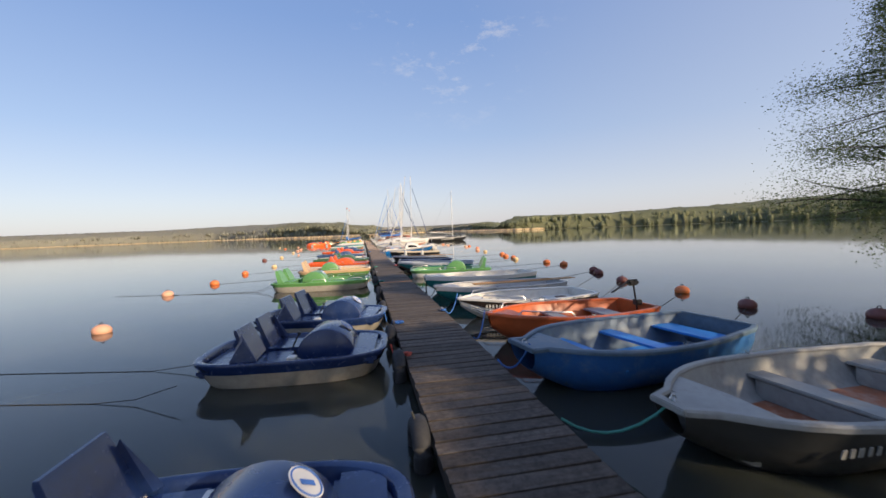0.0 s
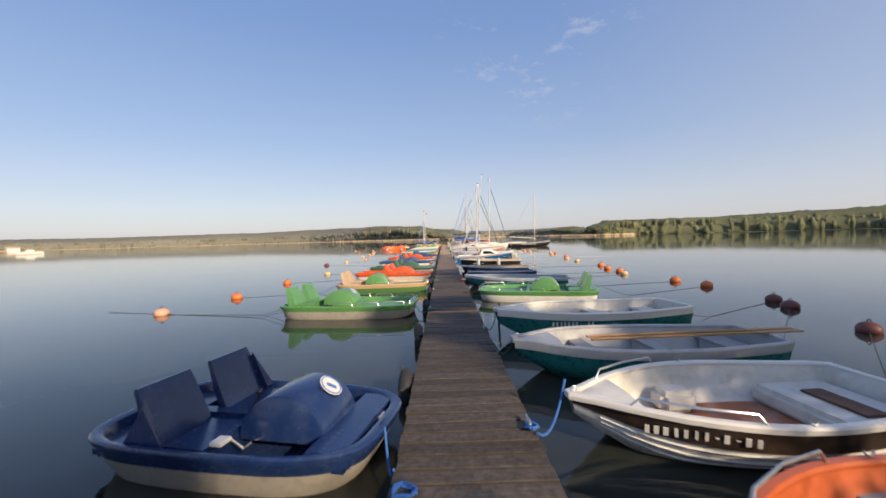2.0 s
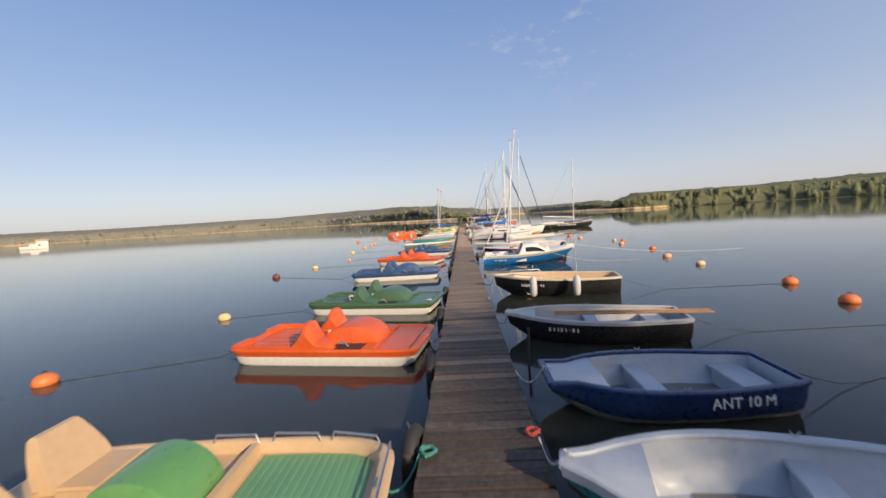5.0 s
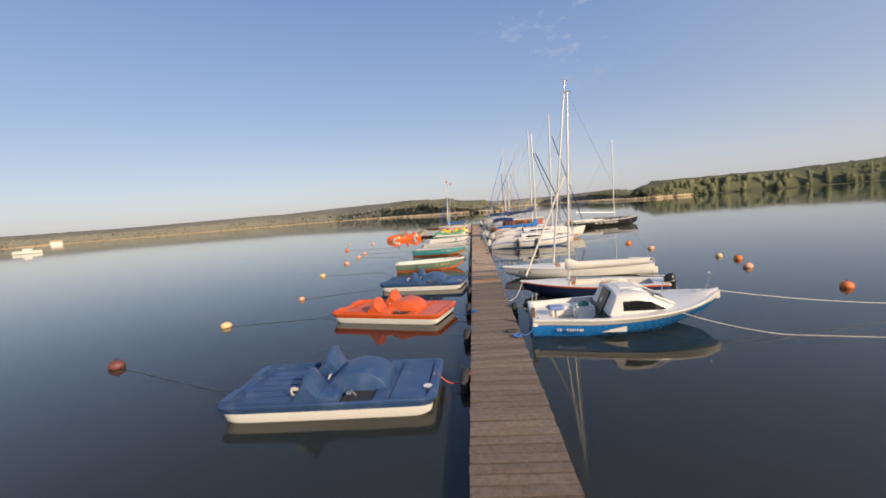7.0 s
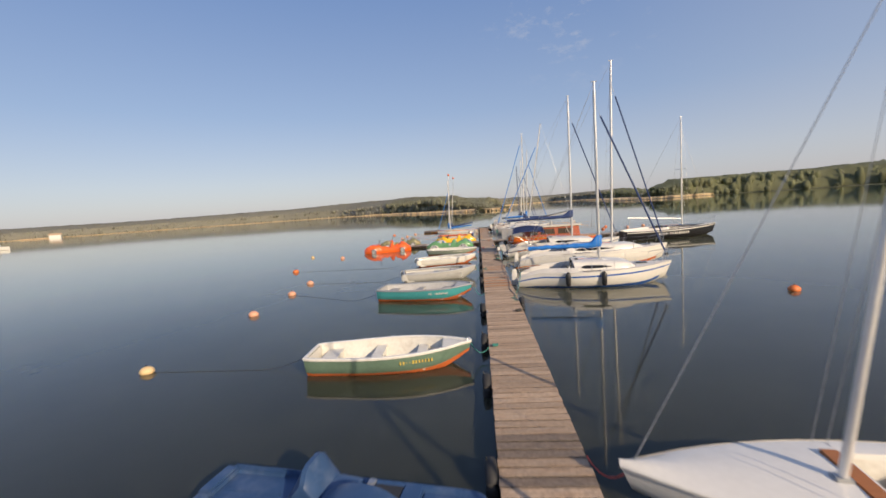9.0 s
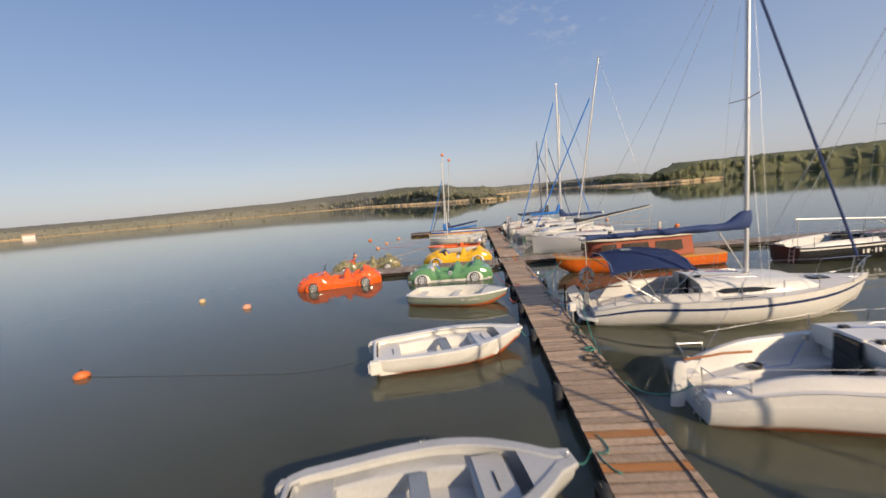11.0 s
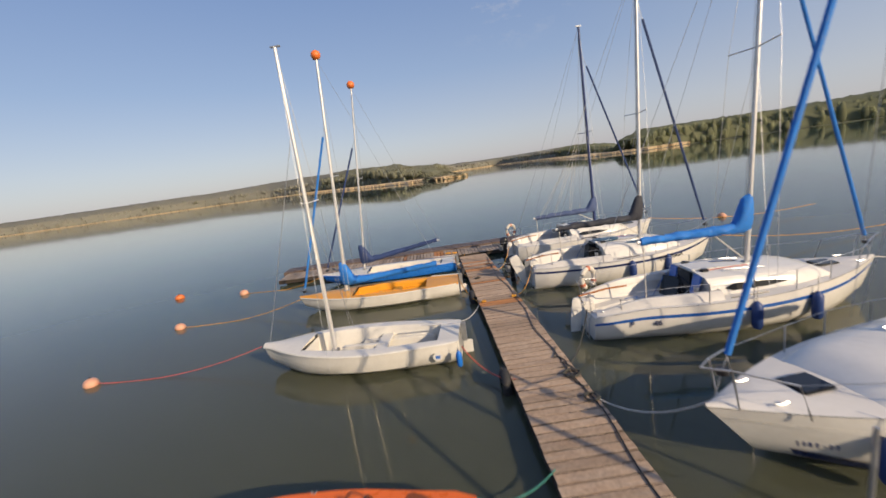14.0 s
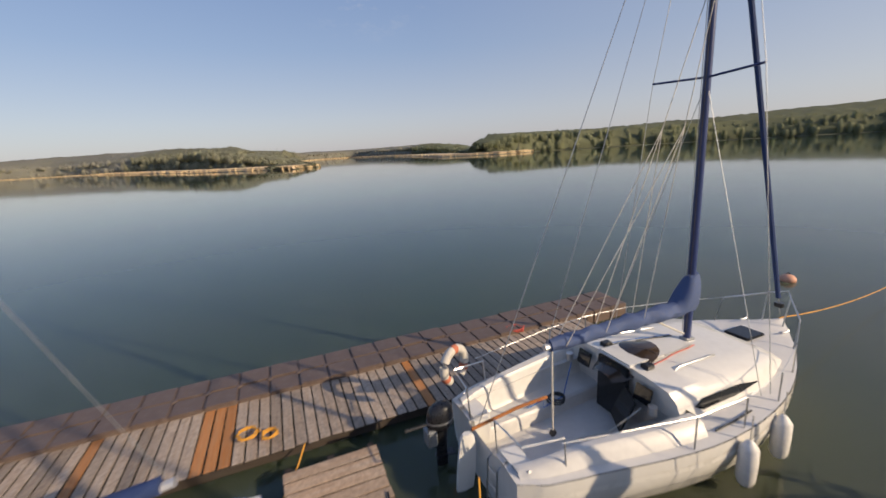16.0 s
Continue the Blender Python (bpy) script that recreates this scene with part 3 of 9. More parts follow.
def bars(n, w, h, gap, th=0.004, seed=1):
    """A row of thin upright strokes standing in for writing, in local x and z."""
    r = random.Random(seed)
    bm = bmesh.new()
    x = -n * (w + gap) / 2
    for i in range(n):
        if i != n // 3 and i != 2:
            q = r.uniform(0.45, 0.85)
            box(x, x + w * q, -th, th, -h / 2, h / 2, 0, bm)
        else:
            box(x, x + w * 0.5, -th, th, -0.06 * h, 0.06 * h, 0, bm)
        x += w + gap
    return bm


def sag_rope(a, b, sag, r, material, name, label, parent=None, group="", n=10):
    pts = []
    a, b = Vector(a), Vector(b)
    for i in range(n + 1):
        t = i / n
        p = a.lerp(b, t)
        p.z -= sag * 4 * t * (1 - t)
        if p.z < 0.004 and 0 < i < n:
            p.z = 0.004
        pts.append(p)
    ob = part(name, tube(pts, r, 6), material, parent)
    if parent is None:
        tagged(ob, label, "rope", group)
    elif label:
        ob["label"] = label
    return ob


ROPE_W = mat("pale_rope", (0.55, 0.52, 0.46), 0.9, var=0.2, bump=0.6, bscale=120)
ROPE_B = mat("blue_rope", (0.04, 0.14, 0.42), 0.9, var=0.2, bump=0.6, bscale=120)
ROPE_G = mat("green_rope", (0.05, 0.22, 0.18), 0.9, var=0.3, bump=0.6, bscale=120)
ROPE_Y = mat("orange_yellow_rope", (0.62, 0.30, 0.04), 0.9, var=0.2, bump=0.6, bscale=120)
ROPE_R = mat("faded_red_rope", (0.55, 0.10, 0.07), 0.9, var=0.2, bump=0.6, bscale=120)
ROPE_K = mat("wet_dark_rope", (0.05, 0.05, 0.045), 0.8, var=0.2, bump=0.6, bscale=120)


WORNBROWN = wood_mat("worn_brown_board", (0.16, 0.085, 0.055), per_obj=0.05, grey=(0.14, 0.09, 0.07))


def rowboat(name, A, B2, W, H, outer, inner, rim, label, tr=0.78, bow=0.05, group="rowing boats at the pier", low=None, benches=(0.12, 0.42, 0.70), seatmat=None, bowdeck=0.16, writing=0, writecol=None, wside=1, chine=0.86, oars=False, rails=False, floor=None, boxseat=True, sheer=0.28, full=2.3, rimw=0.05, rimh=0.045, band=None, tag=""):
    """Open boat from bow A to stern B2: skin, lining, rim, seats, bow deck, rowlocks."""
    A, B2 = Vector(A), Vector(B2)
    L = (A - B2).length
    d = (A - B2).normalized()
    ang = math.degrees(math.atan2(d.y, d.x))
    top = thing(name, pose(B2.x, B2.y, 0, 0, 0, ang), label, "rowing boat", group)
    N = 18
    S = [i / N for i in range(N + 1)]

    def zs(s):
        return H * (1 + sheer * max(0, s - 0.2) ** 1.6 + 0.03 * (1 - s))

    def kz(s):
        return -0.12 + 0.40 * max(0, (s - 0.72) / 0.28) ** 2.2

    def xs(s, z):
        rake = 0.10 * max(0, (s - 0.6) / 0.4) * (z / H)
        return s * (L - 0.10) + rake

    outr, wl = [], []
    for s in S:
        w, z, k = row_half(s, W, tr, bow, full), zs(s), kz(s)
        pr = [(w, z), (w * 0.975, lerp(k, z, 0.66)), (w * chine, max(k + 0.02, lerp(k, z, 0.36))), (w * 0.55, k + 0.025), (0, k)]
        outr.append([(xs(s, zz), y, zz) for y, zz in pr] + [(xs(s, zz), -y, zz) for y, zz in reversed(pr[:-1])])
    bm = loft(outr, cap0=True)
    if low:
        bm.faces.ensure_lookup_table()
        for i in range(N * 8):
            if 2 <= i % 8 <= 5:
                bm.faces[i].material_index = 1
    part("hull", bm, [outer, low or outer], top)
    fl = 0.05
    inr = []
    for i, s in enumerate(S):
        s2 = 0.025 + s * (0.955 - bow * 0.3)
        w, z, k = row_half(s2, W, tr, bow, full) - 0.055, zs(s2) - 0.012, kz(s2)
        w = max(w, 0.02)
        f2 = max(fl, k + 0.05)
        pr = [(w, z), (w * 0.95, lerp(f2, z, 0.6)), (w * (chine - 0.05), f2 + 0.06), (w * 0.7, f2), (0, f2)]
        inr.append([(xs(s2, zz), y, zz) for y, zz in pr] + [(xs(s2, zz), -y, zz) for y, zz in reversed(pr[:-1])])
    part("lining", loft(inr, cap0=True, cap1=True), inner, top)
    if floor:
        fr = []
        for s in (0.08, 0.2, 0.35, 0.5, 0.65, 0.75):
            w = max(0.03, row_half(s, W, tr, bow, full) * 0.72 - 0.05)
            fr.append([(xs(s, 0), w, 0.062), (xs(s, 0), 0, 0.064), (xs(s, 0), -w, 0.062)])
        part("floor_panel", loft(fr), floor, top)
    # rim: a rolled lip round the whole sheer
    pr = []
    for s in S:
        w, z = row_half(s, W, tr, bow, full), zs(s)
        pr.append([(xs(s, z), w + 0.022 - 0.1 * (rimh - 0.045), z - rimh), (xs(s, z), w + 0.026, z - 0.005), (xs(s, z), w + 0.01, z + 0.014), (xs(s, z), max(.004, w - rimw), z + 0.014), (xs(s, z), max(.002, w - rimw - .016), z - 0.004), (xs(s, z), max(.002, w - rimw - .012), z - 0.03)])
    b = loft(pr)
    loft([[(x, -y, z) for x, y, z in r] for r in pr], b)
    xb = xs(1, zs(1))
    box(xb - 0.06, xb + 0.025, -bow - 0.02, bow + 0.02, zs(1) - 0.045, zs(1) + 0.014, 0.01, b)
    wt = row_half(0, W, tr, bow, full)
    box(-0.025, 0.05, -wt - 0.02, wt + 0.02, zs(0) - 0.045, zs(0) + 0.015, 0.012, b)
    part("gunwale", b, rim, top)
    if band:
        for sg in (1, -1):
            r = []
            for s in S:
                w, z, k = row_half(s, W, tr, bow, full), zs(s), kz(s)
                za, zb = lerp(k, z, 0.90), lerp(k, z, 0.62)
                r.append([(xs(s, za), sg * (w * 0.990 + 0.007), za), (xs(s, zb), sg * (w * 0.976 + 0.007), zb)])
            part("hull_band", loft(r), band, top, "dark painted band")
    sm = seatmat or inner
    for k, s in enumerate(benches):
        w = row_half(s, W, tr, bow, full) - 0.07
        x = s * L
        hw = 0.13 if k else 0.2
        zt = H * 0.66
        if boxseat:
            part("seat_box", box(x - hw + 0.02, x + hw - 0.02, -w * 0.86, w * 0.86, 0.055, zt - 0.022, 0.015), inner, top)
        part("thwart", box(x - hw, x + hw, -w, w, zt - 0.025, zt + 0.012, 0.01), sm, top)
    if bowdeck:
        r = []
        for s in [1 - bowdeck + bowdeck * q / 5 for q in range(6)]:
            w, z = max(0.02, row_half(min(s, 0.985), W, tr, bow, full) - 0.045), zs(s) - 0.02
            r.append([(xs(s, z) - 0.01, w, z), (xs(s, z) - 0.01, 0, z + 0.02), (xs(s, z) - 0.01, -w, z)])
        part("bow_deck", loft(r), inner, top)
        part("mooring_eye", torus((xb - 0.05, 0, zs(1) + 0.03), 0.03, 0.007, "y", 12, 6), STEEL, top)
    for sg in (1, -1):
        s = 0.5
        w, z = row_half(s, W, tr, bow, full), zs(s)
        lock = tube(arc_pts((s * L, sg * (w - 0.02), z + 0.06), 0.035, math.pi, 2 * math.pi, 8), 0.007, 6)
        tube([(s * L, sg * (w - 0.02), z), (s * L, sg * (w - 0.02), z + 0.03)], 0.009, 6, lock)
        part("rowlock", lock, GALV, top)
    if tag == "moulded":
        for sg in (1, -1):
            q = []
            for s in [0.02 + 0.66 * k / 8 for k in range(9)]:
                w = row_half(s, W, tr, bow, full) - 0.10
                cv = 0.10 * math.sin(math.pi * (s - 0.02) / 0.66)
                q.append([(s * L, sg * w, H * 0.70), (s * L, sg * w * (0.66 + cv), H * 0.69), (s * L, sg * w * (0.62 + cv), H * 0.63), (s * L, sg * w * (0.58 + cv), 0.055)])
            part("side_bench", loft(q, cap1=True), inner, top)
        w = row_half(0.08, W, tr, bow, full) - 0.10
        part("stern_bench", box(0.06, 0.17 * L, -w, w, 0.055, H * 0.74, 0.04), inner, top)
        w = row_half(0.72, W, tr, bow, full) - 0.10
        part("bow_bench", box(0.66 * L, 0.80 * L, -w * 0.9, w * 0.9, 0.1, H * 0.86, 0.05), inner, top)
        part("thwart", box(0.43 * L, 0.50 * L, -w * 0.75, w * 0.75, H * 0.70, H * 0.755, 0.012), GREYSEAT, top, "grey plank seat")
        for sg in (1, -1):
            wq = row_half(0.0, W, tr, bow, full)
            part("stern_pod", box(-0.16, 0.14, sg * wq - 0.19, sg * wq + 0.03, H * 0.35, H * 1.045, 0.05), rim, top)
        for k, x in enumerate((0.12, 0.73)):
            part("hatch_bar", tube([(x * L, -0.18, H * (0.77, 0.89)[k]), (x * L, 0.18, H * (0.77, 0.89)[k])], 0.012, 6), BLACK, top)
    if tag == "clinker":
        w = row_half(0.15, W, tr, bow, full) - 0.08
        part("stern_bench", box(0.10, 0.95, -w * 0.92, w * 0.92, 0.06, H * 0.62, 0.05), inner, top)
        part("seat_board", box(0.42, 0.66, -w * 0.42, w * 0.62, H * 0.62, H * 0.62 + 0.025, 0.008), WORNBROWN, top, "worn brown seat board")
        part("transom_plate", box(0.035, 0.06, -0.26, 0.26, H * 0.66, H * 0.94, 0.006), BLACK, top, "black motor plate")
        part("side_locker", box(1.75, 2.15, -w * 0.92, -w * 0.45, 0.06, H * 0.72, 0.06), inner, top)
        part("bow_seat", box(2.55, 2.85, -w * 0.40, w * 0.40, H * 0.55, H * 0.62, 0.02), WORNBROWN, top)
        for k in range(1, 4):
            for sg in (1, -1):
                q = []
                for s in S[:-1]:
                    ww, z, kk = row_half(s, W, tr, bow, full), zs(s), kz(s)
                    f = 0.66 - 0.13 * k
                    zz = lerp(kk, z, f)
                    yy = interp(f, [0.12, 0.36, 0.66], [ww * 0.62, ww * chine, ww * 0.975])
                    q.append([(xs(s, zz), sg * (yy + 0.002), zz + 0.012), (xs(s, zz), sg * (yy + 0.020), zz - 0.004), (xs(s, zz), sg * (yy - 0.004), zz - 0.016)])
                part("clinker_edge", loft(q), outer, top)
    if writing:
        s = 0.76 if tag == "clinker" else 0.70
        w = row_half(s, W, tr, bow, full)
        w2 = row_half(s - 0.15, W, tr, bow, full)
        w3 = row_half(s + 0.1, W, tr, bow, full)
        tilt = math.degrees(math.atan2(w3 - w2, 0.25 * L))
        bb = bars(writing, 0.052, 0.075, 0.020, seed=writing)
        zc = lerp(kz(s), zs(s), 0.76) if tag == "clinker" else zs(s) * 0.64
        yy = (w * 0.972 + 0.020) * wside
        rm_ = part("registration_writing", bb, writecol or GELWHITE, top, xf=pose(s * L - 0.05, yy, zc, -12 * wside, 0, tilt * wside), smooth=False)
        rm_["kind"] = "stuff"
    if oars:
        for k, off in enumerate((0.15, -0.02)):
            b = tube([(0.06 * L, off, H + 0.06), (0.72 * L, off + 0.1, H + 0.08)], 0.022, 8)
            box(-0.04 * L - 0.35, 0.06 * L, off - 0.07, off + 0.05, H + 0.05, H + 0.07, 0.008, b)
            o = part("oar", b, OARWOOD)
            o.matrix_world = top.matrix_world.copy()
            tagged(o, "long wooden oar laid across an open boat", "oar", "oars")
    if rails:
        for sg in (1, -1):
            p = []
            for s in (0.62, 0.64, 0.75, 0.86, 0.88):
                w = row_half(s, W, tr, bow, full)
                hz = 0.0 if s in (0.62, 0.88) else 0.09
                p.append((xs(s, zs(s)), sg * (w - 0.02), zs(s) + hz))
            part("hand_rail", tube(p, 0.012, 6), STEEL, top)
    return top


def outline(L, W, p, n=40, nose=0.0):
    """Rounded-rectangle outline points, forward +x."""
    pts = []
    for i in range(n):
        a = 2 * math.pi * i / n
        c, s = math.cos(a), math.sin(a)
        x = abs(c) ** (2 / p) * (1 if c >= 0 else -1) * L / 2
        y = abs(s) ** (2 / p) * (1 if s >= 0 else -1) * W / 2
        k = 1 - nose * max(0, x / (L / 2)) ** 2
        pts.append((x, y * k))
    return pts


def drum(x, r, w, yc=0.0, z0=0.2, squash=0.8, bm=None):
    """Half-cylinder cover of the paddle wheel with rounded cheeks."""
    rings = []
    for y, k in ((-w / 2, 0.94), (-w / 2 + 0.012, 0.985), (-w / 2 + 0.035, 1), (w / 2 - 0.035, 1), (w / 2 - 0.012, 0.985), (w / 2, 0.94)):
        rings.append([(x + r * k * math.cos(a), yc + y, z0 + r * k * squash * math.sin(a)) for a in [math.pi * i / 14 for i in range(15)]])
    return loft(rings, bm, cap0=True, cap1=True)


def seat_shell(x, yc, w, zseat, zback, lean, thick=0.10, depth=0.42, bm=None, taper=0.8):
    """Moulded seat: cushion block and leaning back, tapering upwards; faces +x."""
    bm = box(x, x + depth, yc - w / 2, yc + w / 2, 0.12, zseat, 0.03, bm)
    rings = []
    for t in (0, 0.35, 0.7, 0.93, 1.0):
        z = lerp(zseat - 0.05, zback, t)
        ww = w / 2 * lerp(1, taper, t * t)
        th = thick * lerp(1, 0.5, t) * (0.6 if t == 1.0 else 1)
        xx = x - lean * t
        rings.append([(xx - th, yc - ww, z), (xx + th * 0.3, yc - ww, z), (xx + th * 0.3, yc + ww, z), (xx - th, yc + ww, z)])
    return loft(rings, bm, True, True, True)


def pedalo(name, c, ang, L, W, style, deck, hullm, label, logo=None, drumm=None, floor=None, group="pedal boats at the pier"):
    """Moulded pedal boat. style a: two seats aft of a drum; b: flat foredeck with rails; c: twin flat decks with back-to-back seats."""
    top = thing(name, pose(c[0], c[1], 0, 0, 0, ang), label, "pedal boat", group)
    p, nose = {"a": (4.6, 0.15), "b": (6, 0.16), "c": (15, 0.02)}[style]
    rim = outline(L, W, p, nose=nose)
    zr = {"a": 0.37, "b": 0.34, "c": 0.31}[style]
    lowr = []
    for k, z in ((0.72, -0.14), (0.83, -0.06), (0.88, 0.04), (0.95, zr - 0.15)) if style == "a" else ((0.80, -0.14), (0.90, -0.06), (0.945, 0.04), (0.965, zr - 0.13)):
        kx = k - (0.05 if z < 0 else 0)
        lowr.append([(x * kx, y * k, z) for x, y in rim])
    part("hull", loft(lowr, close_ring=True, cap0=True), hullm, top, "" if style == "c" else "stained pale lower hull")
    if style == "c":
        zr = 0.31
    # upper moulding: flared rim, rolled edge
    up = []
    for k, z in ((0.955 if style == "a" else 0.967, zr - (0.155 if style == "a" else 0.135)), (0.975, zr - 0.09), (1.0, zr - 0.05), (1.003, zr - 0.012), (0.99, zr + 0.005), (0.955, zr + 0.008), (0.925, zr - 0.005)):
        up.append([(x * k, y * k, z) for x, y in rim])
    if style == "a":
        inn = [[(x * 0.91, y * 0.90, zr - 0.05) for x, y in rim], [(x * 0.87, y * 0.86, 0.12) for x, y in rim]]
    elif style == "b":
        inn = [[(x * 0.915, y * 0.905, zr - 0.035) for x, y in rim], [(x * 0.90, y * 0.885, zr - 0.11) for x, y in rim]]
    else:
        inn = [[(x * 0.915, y * 0.90, zr - 0.02) for x, y in rim], [(x * 0.90, y * 0.88, zr - 0.045) for x, y in rim]]
    part("deck_moulding", loft(up + inn, close_ring=True, cap1=True), deck, top)
    dm = drumm or deck
    if style == "a":
        part("paddle_drum", drum(L * 0.17, 0.43, 0.66, 0, 0.26, 0.95), dm, top)
        b = box(L * 0.30, L * 0.455, -W * 0.40, W * 0.40, 0.2, zr - 0.012, 0.05)
        part("foredeck", b, deck, top)
        part("centre_tunnel", box(-L * 0.30, L * 0.10, -0.10, 0.10, 0.14, 0.36, 0.04), deck, top)
        for sg in (1, -1):
            part("seat", seat_shell(-L * 0.17, sg * W * 0.245, W * 0.37, 0.33, 0.80, 0.20, thick=0.07, depth=0.46, taper=0.90), deck, top)
            part("seat_wing", loft([[(-L * 0.17 - 0.30, sg * W * 0.415, zr - 0.02), (-L * 0.17 - 0.12, sg * W * 0.415, 0.74), (-L * 0.17 + 0.06, sg * W * 0.415, zr - 0.02)], [(-L * 0.17 - 0.30, sg * W * 0.455, zr - 0.02), (-L * 0.17 - 0.10, sg * W * 0.44, 0.66), (-L * 0.17 + 0.10, sg * W * 0.455, zr - 0.02)]], close_ring=True, cap0=True, cap1=True), deck, top)
            b = tube([(L * 0.06, sg * 0.34, 0.24), (L * 0.06, sg * 0.44, 0.24), (L * 0.01, sg * 0.46, 0.34), (L * 0.01, sg * 0.60, 0.34)], 0.013, 6)
            part("pedal_crank", b, GALV, top)
            part("pedal", box(L * 0.01 - 0.06, L * 0.01 + 0.06, sg * 0.54 - 0.07, sg * 0.54 + 0.07, 0.325, 0.36, 0.008), HULLWHITE, top, "worn white pedal block")
        part("rear_deck", box(-L * 0.46, -L * 0.29, -W * 0.40, W * 0.40, 0.15, zr - 0.09, 0.04), deck, top)
        b = tube([(-L * 0.04, 0.0, 0.34), (L * 0.0, 0.02, 0.54)], 0.013, 6)
        ball((L * 0.0, 0.02, 0.55), 0.03, sub=2, bm=b)
        part("steering_lever", b, BLACK, top)
    elif style == "b":
        fm = floor or deck
        rb = []
        for i in range(15):
            for dx, dz in ((0, 0), (0.10, 0.003), (0.62, 0.003), (0.72, 0)):
                x = L * 0.10 + (i + dx) * (L * 0.34 / 15)
                ww = W * 0.405 * (1 - 0.14 * (i / 15) ** 2)
                rb.append([(x, y * ww, zr - 0.104 + dz) for y in (-1, 0, 1)])
        part("ribbed_foredeck", loft(rb), fm, top, smooth=False)
        part("paddle_drum", drum(-L * 0.07, 0.44, 0.66, 0, 0.27, 0.95), dm, top)
        part("cross_bulkhead", box(L * 0.06, L * 0.085, -W * 0.43, W * 0.43, 0.2, zr + 0.01, 0.01), deck, top)
        part("footwell_sole", box(-L * 0.24, L * 0.05, -W * 0.42, W * 0.42, 0.13, 0.17, 0.01), deck, top)
        for sg in (1, -1):
            part("seat", seat_shell(-L * 0.36, sg * W * 0.245, W * 0.36, 0.38, 0.80, 0.20, 0.16, 0.40, taper=0.62), deck, top)
            b = tube([(-L * 0.12, sg * 0.36, 0.22), (-L * 0.10, sg * 0.50, 0.30), (-L * 0.14, sg * 0.62, 0.33)], 0.013, 6)
            box(-L * 0.14 - 0.06, -L * 0.14 + 0.06, sg * 0.62 - 0.05, sg * 0.62 + 0.05, 0.325, 0.35, 0.008, b)
            part("pedal", b, BLACK, top, "black pedal on a bent steel crank")
            # low tubular rails at the corners
            for x0, x1 in ((L * 0.30, L * 0.45), (L * 0.12, L * 0.27), (-L * 0.06, L * 0.08)):
                k0, k1 = 1 - nose * (max(0, x0) / (L / 2)) ** 2, 1 - nose * (max(0, x1) / (L / 2)) ** 2
                y0, y1 = sg * W * 0.455 * k0, sg * W * 0.445 * k1 * (0.93 if x1 > L * .4 else 1)
                part("side_rail", tube([(x0, y0, zr), (x0 + 0.03, y0, zr + 0.085), (x1 - 0.03, y1, zr + 0.085), (x1, y1, zr)], 0.011, 6), STEEL, top)
        part("front_rail", tube([(L * 0.485, -W * 0.30, zr), (L * 0.485, -W * 0.29, zr + 0.085), (L * 0.485, W * 0.29, zr + 0.085), (L * 0.485, W * 0.30, zr)], 0.011, 6), STEEL, top)
        part("rear_ledge", box(-L * 0.47, -L * 0.38, -W * 0.36, W * 0.36, zr - 0.1, zr + 0.03, 0.03), deck, top)
    else:
        def hump(prof, y0, y1, z_base, edge=0.62):
            """A ridge with the given side profile and softened flanks."""
            rings = []
            for q, k in ((0, edge), (0.14, 0.9), (0.3, 1.0), (0.7, 1.0), (0.86, 0.9), (1, edge)):
                rings.append([(x, lerp(y0, y1, q), z_base + (z - z_base) * k) for x, z in prof])
            return loft(rings, close_ring=True, cap0=True, cap1=True)

        zd = zr - 0.03
        part("front_deck", box(L * 0.285, L * 0.455, -W * 0.44, W * 0.44, zd - 0.06, zd + 0.012, 0.03), deck, top)
        part("rear_deck", box(-L * 0.455, -L * 0.13, -W * 0.44, W * 0.44, zd - 0.06, zd + 0.004, 0.02), deck, top)
        for k in range(5):
            y = (k - 2) * W * 0.13
            part("deck_rib", box(-L * 0.42, -L * 0.20, y - 0.035, y + 0.035, zd - 0.01, zd + 0.014, 0.012), deck, top)
        for sg in (1, -1):
            part("stern_lip", box(-L * 0.495, -L * 0.44, sg * W * 0.30 - W * 0.15, sg * W * 0.30 + W * 0.15, zd - 0.02, zr + 0.065, 0.03), deck, top)
            part("side_lip", box(-L * 0.47, -L * 0.15, sg * W * 0.465 - 0.035, sg * W * 0.465 + 0.035, zd - 0.02, zr + 0.05, 0.025), deck, top)
        part("paddle_drum", drum(L * 0.115, 0.56, W * 0.46, 0, 0.25, 0.66), dm, top)
        for sg in (1, -1):
            prof = [(-L * 0.165, zd), (-L * 0.115, 0.56), (-L * 0.085, 0.76), (-L * 0.067, 0.76), (-L * 0.05, 0.62), (-L * 0.025, 0.43), (L * 0.045, 0.40), (L * 0.06, 0.37), (L * 0.065, zd)]
            part("seat", hump(prof, sg * W * 0.145, sg * W * 0.47, zd), deck, top)
            # no opening here: the well's shade is a near-black solid block
            part("footwell", box(L * 0.072, L * 0.215, sg * W * 0.355 - 0.20, sg * W * 0.355 + 0.20, zr - 0.20, zr - 0.008, 0.01), WELL, top, "solid dark block coloured like a shaded footwell")
            part("well_rim", box(L * 0.215, L * 0.285, sg * W * 0.355 - W * 0.12, sg * W * 0.355 + W * 0.12, zd - 0.04, zr + 0.012, 0.02), deck, top)
            b = tube([(L * 0.13, sg * W * 0.25, 0.26), (L * 0.13, sg * W * 0.34, 0.30), (L * 0.11, sg * W * 0.35, 0.40), (L * 0.11, sg * W * 0.41, 0.40)], 0.013, 6)
